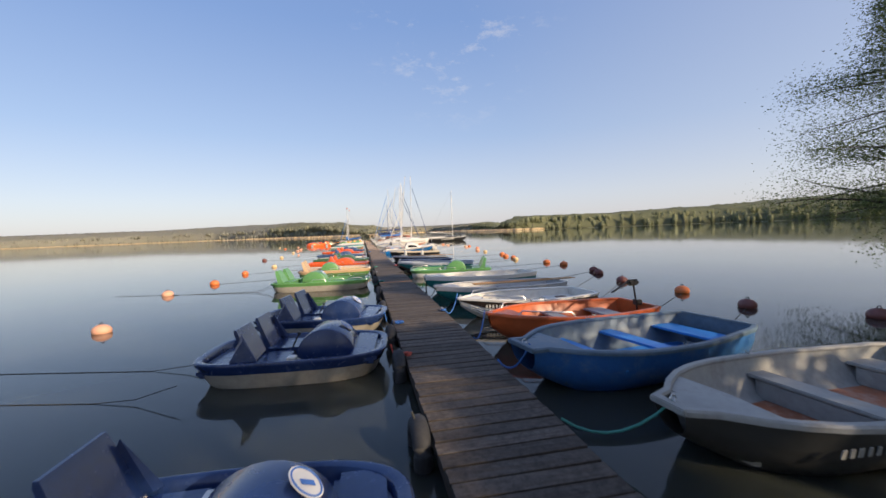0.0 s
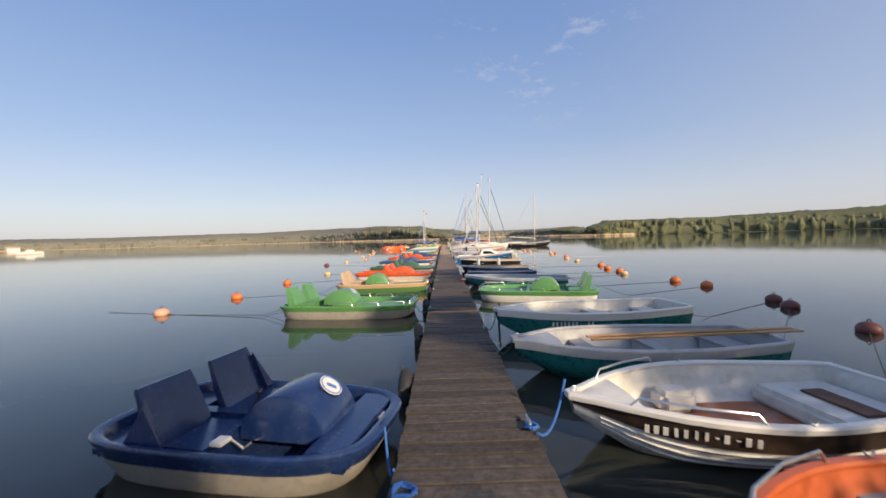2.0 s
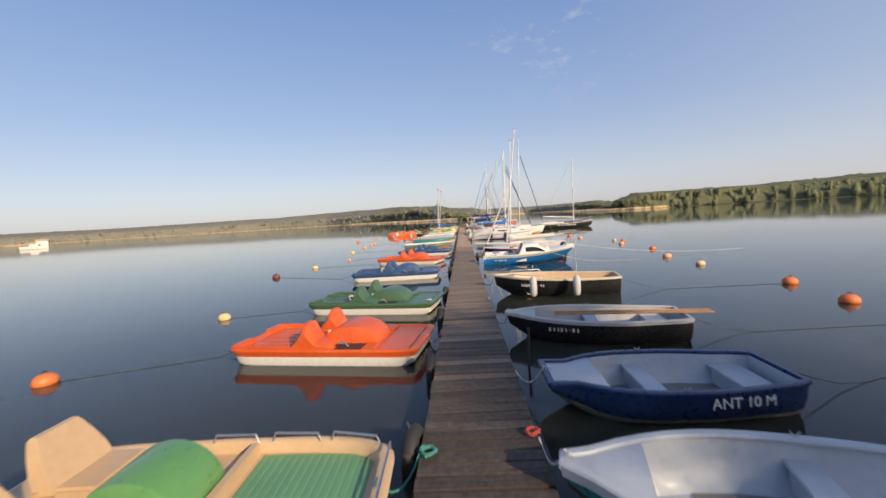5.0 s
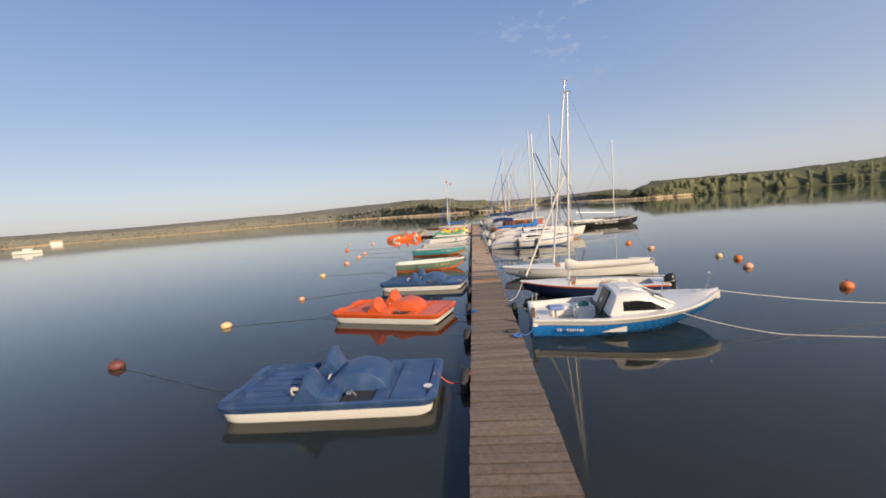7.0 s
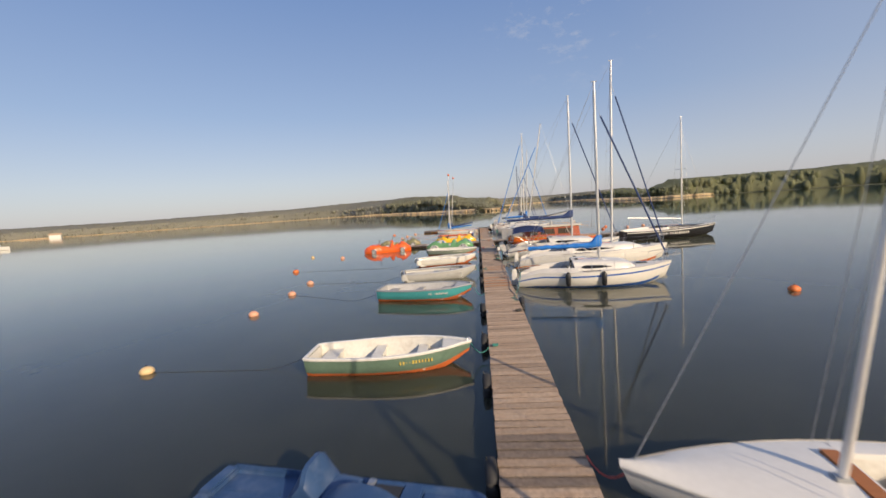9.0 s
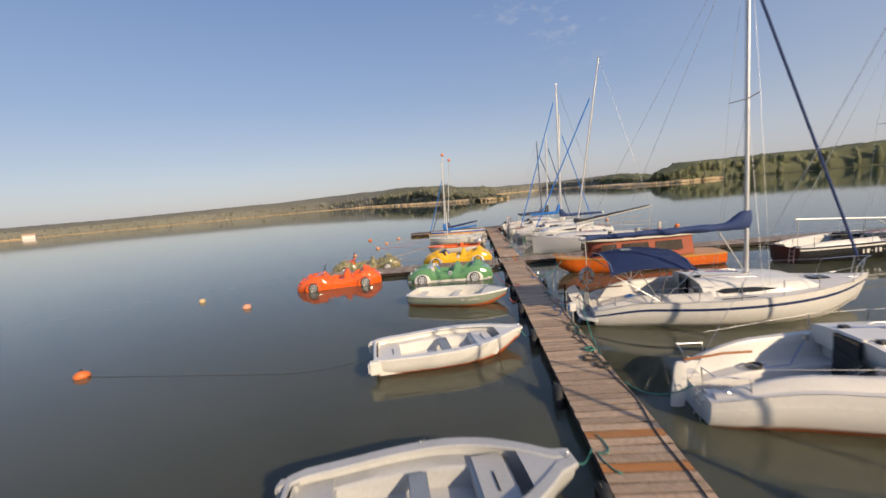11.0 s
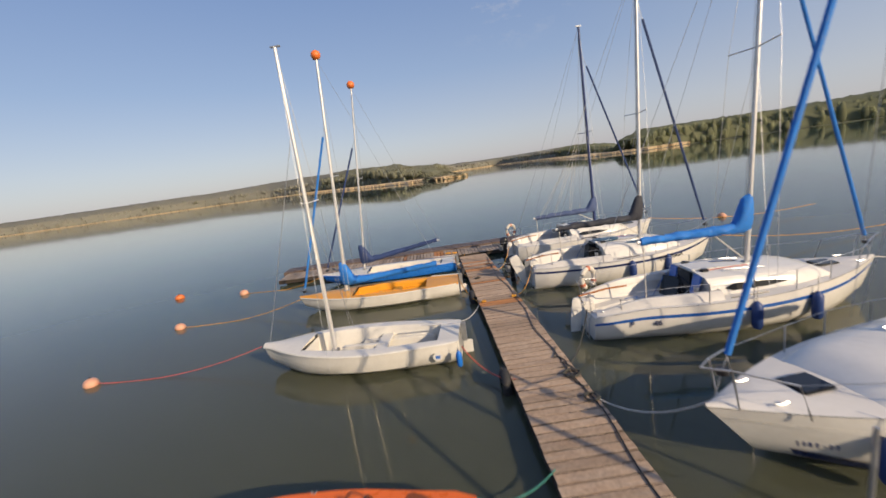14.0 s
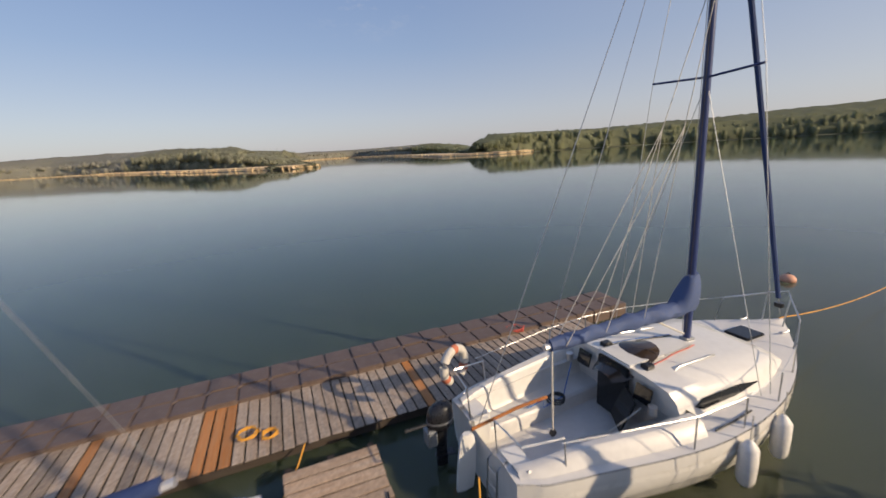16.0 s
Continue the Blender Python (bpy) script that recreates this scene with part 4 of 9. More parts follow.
            tube([(L * 0.13, sg * W * 0.34, 0.30), (L * 0.15, sg * W * 0.35, 0.22), (L * 0.15, sg * W * 0.43, 0.22)], 0.013, 6, b)
            part("pedal_crank", b, GALV, top)
            part("pedal", box(L * 0.11 - 0.05, L * 0.11 + 0.05, sg * W * 0.40 - 0.05, sg * W * 0.40 + 0.05, 0.385, 0.415, 0.008), GALV, top, "steel pedal")
        part("seat_bridge", box(-L * 0.16, L * 0.02, -W * 0.15, W * 0.15, zd - 0.02, zr + 0.05, 0.03), deck, top)
        b = tube([(-L * 0.06, 0, 0.34), (-L * 0.04, 0, 0.44), (-L * 0.04, -0.10, 0.45)], 0.014, 6)
        part("steering_lever", b, HULLWHITE, top)
    if logo == "drum":
        b = disc((0, 0, -0.002), 0.12, 0.005, "z", 28)
        xd, r = (L * 0.17, 0.42) if style == "a" else (-L * 0.07, 0.44)
        e = part("round_emblem", b, GELWHITE, top, "round white and blue emblem", xf=pose(xd + r * 0.60 + 0.002, 0.12, (0.29 if style == "a" else 0.27) + r * 0.95 * 0.80 + 0.006, 0, 40, 0))
        part("emblem_ring", torus((0, 0, 0.003), 0.105, 0.006, "z", 24, 6), BLUED_, e, "blue ring")
        part("emblem_stroke", box(-0.05, 0.055, -0.03, 0.012, 0.003, 0.007, 0.002), BLUED_, e, "blue stroke", xf=pose(0, 0, 0, 0, 0, 35))
    elif logo == "seat":
        e = part("round_emblem", disc((0, 0, 0), 0.10, 0.006, "y", 24), GELWHITE, top, "round white emblem", xf=pose(-L * 0.13, -W * 0.27 - W * 0.15, 0.47, 12, 0, -10))
        part("emblem_stroke", box(-0.045, 0.045, -0.007, -0.003, -0.03, 0.03, 0.001), BLACK, e, "dark stroke")
        part("corner_emblem", disc((0, 0, 0), 0.08, 0.006, "z", 20), GELWHITE, top, "round white emblem", xf=pose(L * 0.45, -W * 0.22, zr + 0.006, 0, 0, 0))
    part("bow_cleat", tube([(L * 0.47, -0.06, zr + 0.04), (L * 0.47, 0.06, zr + 0.04)], 0.012, 6), GALV, top)
    return top


# ---- pedal boats ----
WELL = mat("shaded_well", (0.03, 0.03, 0.032), 0.6)
BLUED_ = mat("emblem_blue", (0.05, 0.16, 0.50), 0.4)
NAVY = mat("navy_plastic", (0.010, 0.026, 0.095), 0.24, var=0.2, scale=3, dirt=0.30, dirtcol=(0.09, 0.12, 0.18), coat=0.3)
BLUEP = mat("dull_blue_plastic", (0.030, 0.070, 0.165), 0.38, var=0.15, scale=3, dirt=0.5, dirtcol=(0.14, 0.18, 0.27))
GREENP = mat("green_plastic", (0.105, 0.27, 0.085), 0.32, var=0.15, scale=3, dirt=0.3, dirtcol=(0.20, 0.30, 0.15), coat=0.2)
GREENFLOOR = mat("sea_green_deck", (0.12, 0.28, 0.13), 0.42, var=0.15, scale=3)
DKGREEN = mat("dark_green_plastic", (0.06, 0.12, 0.065), 0.35, var=0.15, scale=3)
ORANGEP = mat("orange_plastic", (0.60, 0.095, 0.018), 0.36, var=0.15, scale=3, dirt=0.45, dirtcol=(0.58, 0.22, 0.11))
BEIGE = mat("beige_plastic", (0.52, 0.36, 0.21), 0.4, var=0.10, scale=3, dirt=0.2, dirtcol=(0.35, 0.26, 0.16))
HULLGREEN = mat("dull_green_hull", (0.075, 0.17, 0.05), 0.4, var=0.2, scale=3, dirt=0.35, dirtcol=(0.14, 0.17, 0.10))
HULLGRIME = mat("grimy_pale_hull", (0.33, 0.305, 0.26), 0.45, var=0.2, scale=3, dirt=0.55, dirtcol=(0.14, 0.12, 0.09))
for cx, cy, a in ((-2.22, 9.62, -2), (-2.15, 13.8, -6), (-2.02, 16.4, -12)):
    pedalo("pedal_boat", (cx, cy), a, 2.68, 1.64, "a", NAVY, HULLGRIME, "glossy navy blue plastic pedal boat with two high seats", logo="drum")
pedalo("pedal_boat", (-2.72, 23.55), -7, 3.55, 1.78, "b", GREENP, HULLGRIME, "bright green plastic pedal boat with a flat ribbed foredeck", logo="drum", floor=GREENFLOOR)
pedalo("pedal_boat", (-2.55, 28.35), 2, 3.50, 1.82, "b", BEIGE, HULLGREEN, "beige and green plastic pedal boat with a flat foredeck", drumm=GREENP, floor=GREENFLOOR)
pedalo("pedal_boat", (2.75, 25.32), 167, 3.65, 1.86, "b", GREENP, HULLWHITE, "bright green plastic pedal boat over a white hull", logo="drum", floor=GREENFLOOR)
pedalo("pedal_boat", (-2.68, 33.1), -8, 3.7, 1.75, "c", ORANGEP, HULLWHITE, "orange plastic pedal boat with a pale lower hull")
pedalo("pedal_boat", (-2.65, 36.95), -10, 3.7, 1.75, "c", DKGREEN, HULLWHITE, "dark green plastic pedal boat with a pale lower hull", logo="seat")
pedalo("pedal_boat", (-3.05, 43.15), 0, 3.8, 1.85, "c", BLUEP, GELWHITE, "dull blue plastic pedal boat with a white lower hull", logo="seat")
pedalo("pedal_boat", (-3.1, 48.85), -16, 3.75, 1.85, "c", ORANGEP, GELWHITE, "faded orange plastic pedal boat with a white lower hull")
pedalo("pedal_boat", (-2.7, 53.8), -9, 3.7, 1.8, "c", BLUEP, GELWHITE, "dull blue plastic pedal boat with a white emblem", logo="seat")

# ---- rowing boats ----
RB_GREY = mat("grey_boat_paint", (0.30, 0.30, 0.28), 0.55, var=0.25, scale=3, dirt=0.5, dirtcol=(0.13, 0.11, 0.09))
RB_DARK = mat("dark_boat_bottom", (0.035, 0.035, 0.032), 0.5, var=0.2, scale=3)
RB_BLUE = mat("blue_boat_paint", (0.025, 0.105, 0.29), 0.45, var=0.25, scale=3, dirt=0.6, dirtcol=(0.17, 0.23, 0.27))
RB_BLUESEAT = mat("bright_blue_seat", (0.035, 0.22, 0.60), 0.42, var=0.12, scale=3)
WORNGREY = mat("worn_grey_brown_floor", (0.17, 0.11, 0.085), 0.65, var=0.35, scale=3, dirt=0.6, dirtcol=(0.30, 0.22, 0.17))
RB_ORANGE = mat("orange_boat_paint", (0.43, 0.09, 0.024), 0.38, var=0.18, scale=3, dirt=0.2, dirtcol=(0.24, 0.09, 0.05))
RB_TEAL = mat("teal_boat_paint", (0.018, 0.17, 0.17), 0.3, var=0.15, scale=3, dirt=0.2, dirtcol=(0.05, 0.10, 0.09))
RB_TEAL2 = mat("light_teal_paint", (0.06, 0.30, 0.32), 0.35, var=0.15, scale=3)
RB_GREEN = mat("sage_green_paint", (0.13, 0.20, 0.15), 0.35, var=0.15, scale=3)
RB_SAGE = mat("pale_sage_paint", (0.27, 0.31, 0.25), 0.35, var=0.15, scale=3)
RB_WHITE = mat("worn_white_interior", (0.66, 0.64, 0.58), 0.5, var=0.12, scale=3, dirt=0.45, dirtcol=(0.35, 0.28, 0.20))
RB_PALE = mat("pale_grey_interior", (0.43, 0.43, 0.43), 0.5, var=0.12, scale=3, dirt=0.35, dirtcol=(0.27, 0.25, 0.22))
RB_LBLUE = mat("pale_blue_interior", (0.40, 0.435, 0.475), 0.45, var=0.12, scale=3, dirt=0.25, dirtcol=(0.22, 0.26, 0.30))
RB_NAVY = mat("navy_boat_paint", (0.012, 0.03, 0.10), 0.3, var=0.15, scale=3)
RB_RUSTFLOOR = mat("rust_red_floor", (0.36, 0.13, 0.06), 0.7, var=0.35, scale=3, dirt=0.7, dirtcol=(0.45, 0.40, 0.34))
RB_BOTTOM = mat("orange_antifouling", (0.55, 0.14, 0.04), 0.5, var=0.15, scale=3)
GREYSEAT = mat("grey_seat_board", (0.22, 0.25, 0.28), 0.5, var=0.15, scale=3)
GREYRIM = mat("grey_rubber_rim", (0.26, 0.28, 0.31), 0.55, var=0.12)

RUSTLOW = mat("rust_dark_bottom", (0.085, 0.035, 0.025), 0.5, var=0.2, scale=3)
BANDBROWN = mat("stained_brown_band", (0.030, 0.020, 0.015), 0.4, var=0.3, scale=2, dirt=0.55, dirtcol=(0.20, 0.10, 0.04))
RB_BLUEIN = mat("worn_blue_grey_lining", (0.085, 0.135, 0.19), 0.5, var=0.3, scale=3, dirt=0.6, dirtcol=(0.20, 0.21, 0.20))
RB_SEAT = mat("dull_grey_seat_top", (0.30, 0.30, 0.30), 0.5, var=0.15, scale=3, dirt=0.3, dirtcol=(0.20, 0.18, 0.16))
RB_FLOOR = mat("grimy_grey_floor", (0.17, 0.165, 0.16), 0.6, var=0.25, scale=3, dirt=0.4, dirtcol=(0.10, 0.09, 0.075))

rowboat("rowing_boat", (1.33, 10.2), (5.15, 10.5), 1.66, 0.45, RB_DARK, RB_GREY, RB_GREY, "weathered grey rowing boat with a dark outer hull", writing=12, wside=1, bow=0.16, full=3.2, writecol=RB_GREY, floor=RB_RUSTFLOOR, benches=(0.12, 0.5))
rowboat("rowing_boat", (0.78, 12.05), (4.28, 12.70), 1.76, 0.49, RB_BLUE, RB_BLUEIN, RB_BLUEIN, "blue painted rowing boat with bright blue seats", full=2.9, seatmat=RB_BLUESEAT, bow=0.27, floor=RB_BLUESEAT, boxseat=False)
ob = rowboat("rowing_boat", (1.02, 14.18), (4.20, 14.42), 1.62, 0.46, RB_ORANGE, RB_ORANGE, RB_ORANGE, "orange rowing boat with grey seats and an electric motor", seatmat=GREYSEAT, rails=True, boxseat=False, benches=(0.2, 0.52), floor=WORNGREY)
# electric trolling motor on the transom of the orange boat
m = ob.matrix_world
em = thing("electric_motor", m @ pose(0.10, 0.1, 0.5), "black electric outboard motor clamped to an orange boat", "motor")
part("shaft", tube([(0.0, 0, -0.25), (0.10, 0, 0.36)], 0.018, 8), BLACK, em)
part("clamp", box(-0.06, 0.08, -0.06, 0.06, -0.05, 0.06, 0.012), BLACK, em)
part("head", box(0.0, 0.24, -0.07, 0.07, 0.34, 0.46, 0.035), BLACK, em)
part("tiller", tube([(0.22, 0, 0.42), (0.55, -0.06, 0.22)], 0.02, 8), BLACK, em)
rowboat("rowing_boat", (1.0, 16.35), (4.25, 16.55), 1.72, 0.42, HULLWHITE, RB_WHITE, GELWHITE, "worn white clinker rowing boat with a dark stripe", band=BANDBROWN, full=2.0, writing=12, wside=1, writecol=GELWHITE, rails=True, floor=RB_RUSTFLOOR, benches=(), sheer=0.22, tag="clinker")
rowboat("rowing_boat", (0.82, 18.4), (4.55, 18.55), 1.58, 0.43, RB_TEAL, RB_PALE, RB_PALE, "dark teal rowing boat with a grey interior and oars", full=2.8, rimh=0.12, oars=True, bow=0.12, seatmat=RB_SEAT, floor=RB_FLOOR)
rowboat("rowing_boat", (0.84, 20.5), (4.7, 21.12), 1.62, 0.48, RB_TEAL, RB_WHITE, GELWHITE, "teal rowing boat with a white worn interior", full=2.6, writing=11, wside=1, bow=0.10, floor=RB_RUSTFLOOR, rimh=0.13)
rowboat("rowing_boat", (0.68, 28.45), (4.38, 27.45), 1.66, 0.43, RB_TEAL, RB_LBLUE, RB_LBLUE, "teal rowing boat with a pale blue interior and rust-dark bottom", writing=11, wside=1, bow=0.09, full=2.5, seatmat=RB_LBLUE, floor=RB_FLOOR, rimh=0.09, low=RUSTLOW, benches=(0.10, 0.50), rimw=0.07)
rb_ant = rowboat("rowing_boat", (0.92, 30.42), (3.80, 30.35), 1.44, 0.44, RB_NAVY, RB_LBLUE, RB_NAVY, "navy blunt-bowed rowing boat with a pale interior and grey bottom", bow=0.40, full=3.0, floor=RB_FLOOR, low=HULLGRIME, seatmat=RB_LBLUE, benches=(0.13, 0.55), bowdeck=0.22, sheer=0.12)
text_mesh("lettering", "ANT 10 M", 0.165, GELWHITE, rb_ant, pose(0.85, 0.725, 0.33, 88, 0, 185.5), "white lettering on navy paint")
rowboat("rowing_boat", (0.78, 33.6), (4.1, 33.1), 1.46, 0.44, BLACK, RB_PALE, RB_PALE, "black rowing boat with a pale grey interior and an oar", bow=0.05, full=2.5, floor=RB_FLOOR, seatmat=RB_LBLUE, writing=8, wside=1, oars=True, benches=(0.14, 0.5), rimh=0.06)
rowboat("rowing_boat", (0.9, 38.2), (4.55, 37.6), 1.55, 0.52, BLACK, BEIGE, mat("cream_rim", (0.55, 0.48, 0.36), 0.45), "black hulled rowing boat with a cream interior and fenders", rails=True, bow=0.06, writing=10, wside=1)
rowboat("rowing_boat", (-1.05, 59.3), (-4.95, 59.15), 1.50, 0.46, RB_GREEN, RB_WHITE, GELWHITE, "sage green rowing boat with an orange bottom", floor=RB_FLOOR, low=RB_BOTTOM, writing=11, wside=-1, writecol=mat("yellow_paint", (0.60, 0.45, 0.10), 0.5))
rowboat("rowing_boat", (-1.12, 66.4), (-5.05, 66.85), 1.75, 0.48, RB_TEAL2, RB_PALE, GREYRIM, "light teal rowing boat with a grey lining and orange bottom", full=3.4, low=RB_BOTTOM, writing=11, wside=-1, bow=0.12, floor=RB_FLOOR, seatmat=RB_SEAT)
MOULDGREY = mat("weathered_white_moulding", (0.44, 0.44, 0.43), 0.5, var=0.10, scale=4, dirt=0.2, dirtcol=(0.3, 0.28, 0.24))
rowboat("rowing_boat", (-1.05, 71.5), (-4.75, 70.7), 1.98, 0.48, MOULDGREY, MOULDGREY, MOULDGREY, "white moulded rowing boat with registration marks", full=2.15, rimw=0.17, tag="moulded", benches=(), writing=12, wside=-1, writecol=RB_PALE, bow=0.15, tr=0.86)
rowboat("rowing_boat", (-1.06, 77.05), (-4.82, 76.15), 1.92, 0.46, GELWHITE, GELWHITE, GELWHITE, "white moulded rowing boat with an orange bottom", full=2.05, rimw=0.17, tag="moulded", benches=(), low=RB_BOTTOM, bow=0.13, tr=0.86)
rowboat("rowing_boat", (-1.0, 81.6), (-4.75, 82.5), 1.84, 0.43, RB_SAGE, RB_WHITE, GELWHITE, "grey-green rowing boat with a pale lining and orange bottom", floor=RB_FLOOR, full=2.6, low=RB_BOTTOM, writing=10, wside=-1, benches=(0.10, 0.47), bowdeck=0.22)


# ---- sailing boats ----
BROWNGLASS = mat("brown_tinted_acrylic", (0.050, 0.034, 0.022), 0.07, var=0.05, coat=0.4)
SAIL_BLUE = mat("blue_sail_cover", (0.018, 0.17, 0.55), 0.75, var=0.2, scale=4, bump=0.5, bscale=14)
SAIL_NAVY = mat("navy_sail_cover", (0.025, 0.048, 0.14), 0.8, var=0.2, scale=4, bump=0.5, bscale=14)
SAIL_GREY = mat("charcoal_sail_cover", (0.035, 0.038, 0.05), 0.8, var=0.2, scale=4, bump=0.5, bscale=14)
SAIL_WHITE = mat("white_sailcloth", (0.70, 0.66, 0.58), 0.75, var=0.1, scale=4, bump=0.5, bscale=14)
STRIPE_BLUE = mat("blue_hull_stripe", (0.02, 0.10, 0.38), 0.3)
STRIPE_NAVY = mat("navy_hull_stripe", (0.012, 0.025, 0.10), 0.3)
NAVYHULL = mat("navy_gelcoat", (0.018, 0.028, 0.075), 0.18, var=0.1)
NAVYMAST = mat("navy_painted_mast", (0.025, 0.042, 0.135), 0.35)
FENDERBLUE = mat("navy_fender", (0.02, 0.05, 0.18), 0.5)
FENDERGREY = mat("greyed_fender", (0.45, 0.45, 0.44), 0.5, var=0.1)
FENDERWHITE = mat("white_fender", (0.72, 0.70, 0.66), 0.5)
ORANGEBALL = mat("orange_float_ball", (0.72, 0.17, 0.03), 0.45, var=0.12)
BIMINI = mat("blue_canvas", (0.045, 0.075, 0.20), 0.8, var=0.15, scale=3, bump=0.3, bscale=10)
ROOFGLASS = mat("blue_tinted_acrylic", (0.05, 0.10, 0.13), 0.06, var=0.05, coat=0.5)
COCKPIT = mat("cockpit_gelcoat", (0.60, 0.58, 0.545), 0.4, var=0.08, scale=3)
LIFERING = mat("lifering_cover", (0.58, 0.54, 0.47), 0.7, var=0.1)
LIFEORANGE = mat("lifering_band", (0.48, 0.15, 0.08), 0.7)


def lifering(xf, label="white horseshoe lifebuoy with orange bands on a rail"):
    t = thing("lifebuoy", xf, label, "lifebuoy", "lifebuoys")
    part("ring", tube(arc_pts((0, 0, 0), 0.24, radians(-60), radians(240), 20), 0.065, 10), LIFERING, t)
    for a in (-30, 90, 210):
        c, s = math.cos(radians(a)), math.sin(radians(a))
        part("band", tube(arc_pts((0, 0, 0), 0.24, radians(a - 9), radians(a + 9), 3), 0.069, 10), LIFEORANGE, t)
    return t


def fender(xf, material, label):
    t = thing("fender", xf, label, "fender", "boat fenders")
    rings = []
    for z, r in ((-0.30, 0.02), (-0.28, 0.07), (-0.22, 0.10), (0.0, 0.105), (0.20, 0.10), (0.26, 0.06), (0.30, 0.025)):
        rings.append([(r * math.cos(a), r * math.sin(a), z) for a in [2 * math.pi * i / 12 for i in range(12)]])
    part("float", loft(rings, close_ring=True, cap0=True, cap1=True), material, t)
    part("lanyard", tube([(0, 0, 0.28), (0, 0, 0.62)], 0.008, 6), ROPE_W, t)


def egg(zr, n=24, x0=0.0):
    return loft([[(x0 + dx + a * math.cos(q) * (1.15 if math.cos(q) > 0 else 1), b_ * math.sin(q), z) for q in [2 * math.pi * k / n for k in range(n)]] for z, a, b_, dx in zr], close_ring=True, cap0=True, cap1=True)


def outboard(xf, label, cowl=None):
    t = thing("outboard_motor", xf, label, "outboard motor", "outboard motors")
    cw_ = part("cowling", egg([(0.24, .13, .10, 0), (0.27, .165, .125, 0), (0.42, .17, .135, -.01), (0.52, .15, .115, -.02), (0.57, .10, .075, -.03), (0.59, .04, .03, -.03)], 18), cowl or BLACK, t)
    part("pale_band", egg([(0.335, .170, .134, -.003), (0.36, .1715, .1355, -.005)], 18), GALV, cw_, "pale band round the cowling")
    part("leg", egg([(-0.36, .075, .03, 0), (-0.10, .07, .035, 0), (0.10, .085, .055, 0), (0.26, .12, .09, 0)], 14), BLACK, t)
    part("cavitation_plate", box(-.17, .09, -.07, .07, -.20, -.188, .004), BLACK, t)
    part("clamp", box(0.08, 0.22, -0.10, 0.10, 0.02, 0.26, 0.02), GALV, t)
    part("tiller", tube([(0.15, 0, 0.32), (0.50, 0.05, 0.36)], 0.02, 8), BLACK, t)
    return t


def hull_half(s, B, tr, entry=2.4):
    w = B / 2 * lerp(tr, 1.0, smooth01(s / 0.45))
    if s > 0.45:
        w *= 1 - ((s - 0.45) / 0.55) ** entry
    if s < 0.08:
        w *= 0.84 + 0.16 * smooth01(s / 0.08) ** 0.5
    return max(w, 0.025)


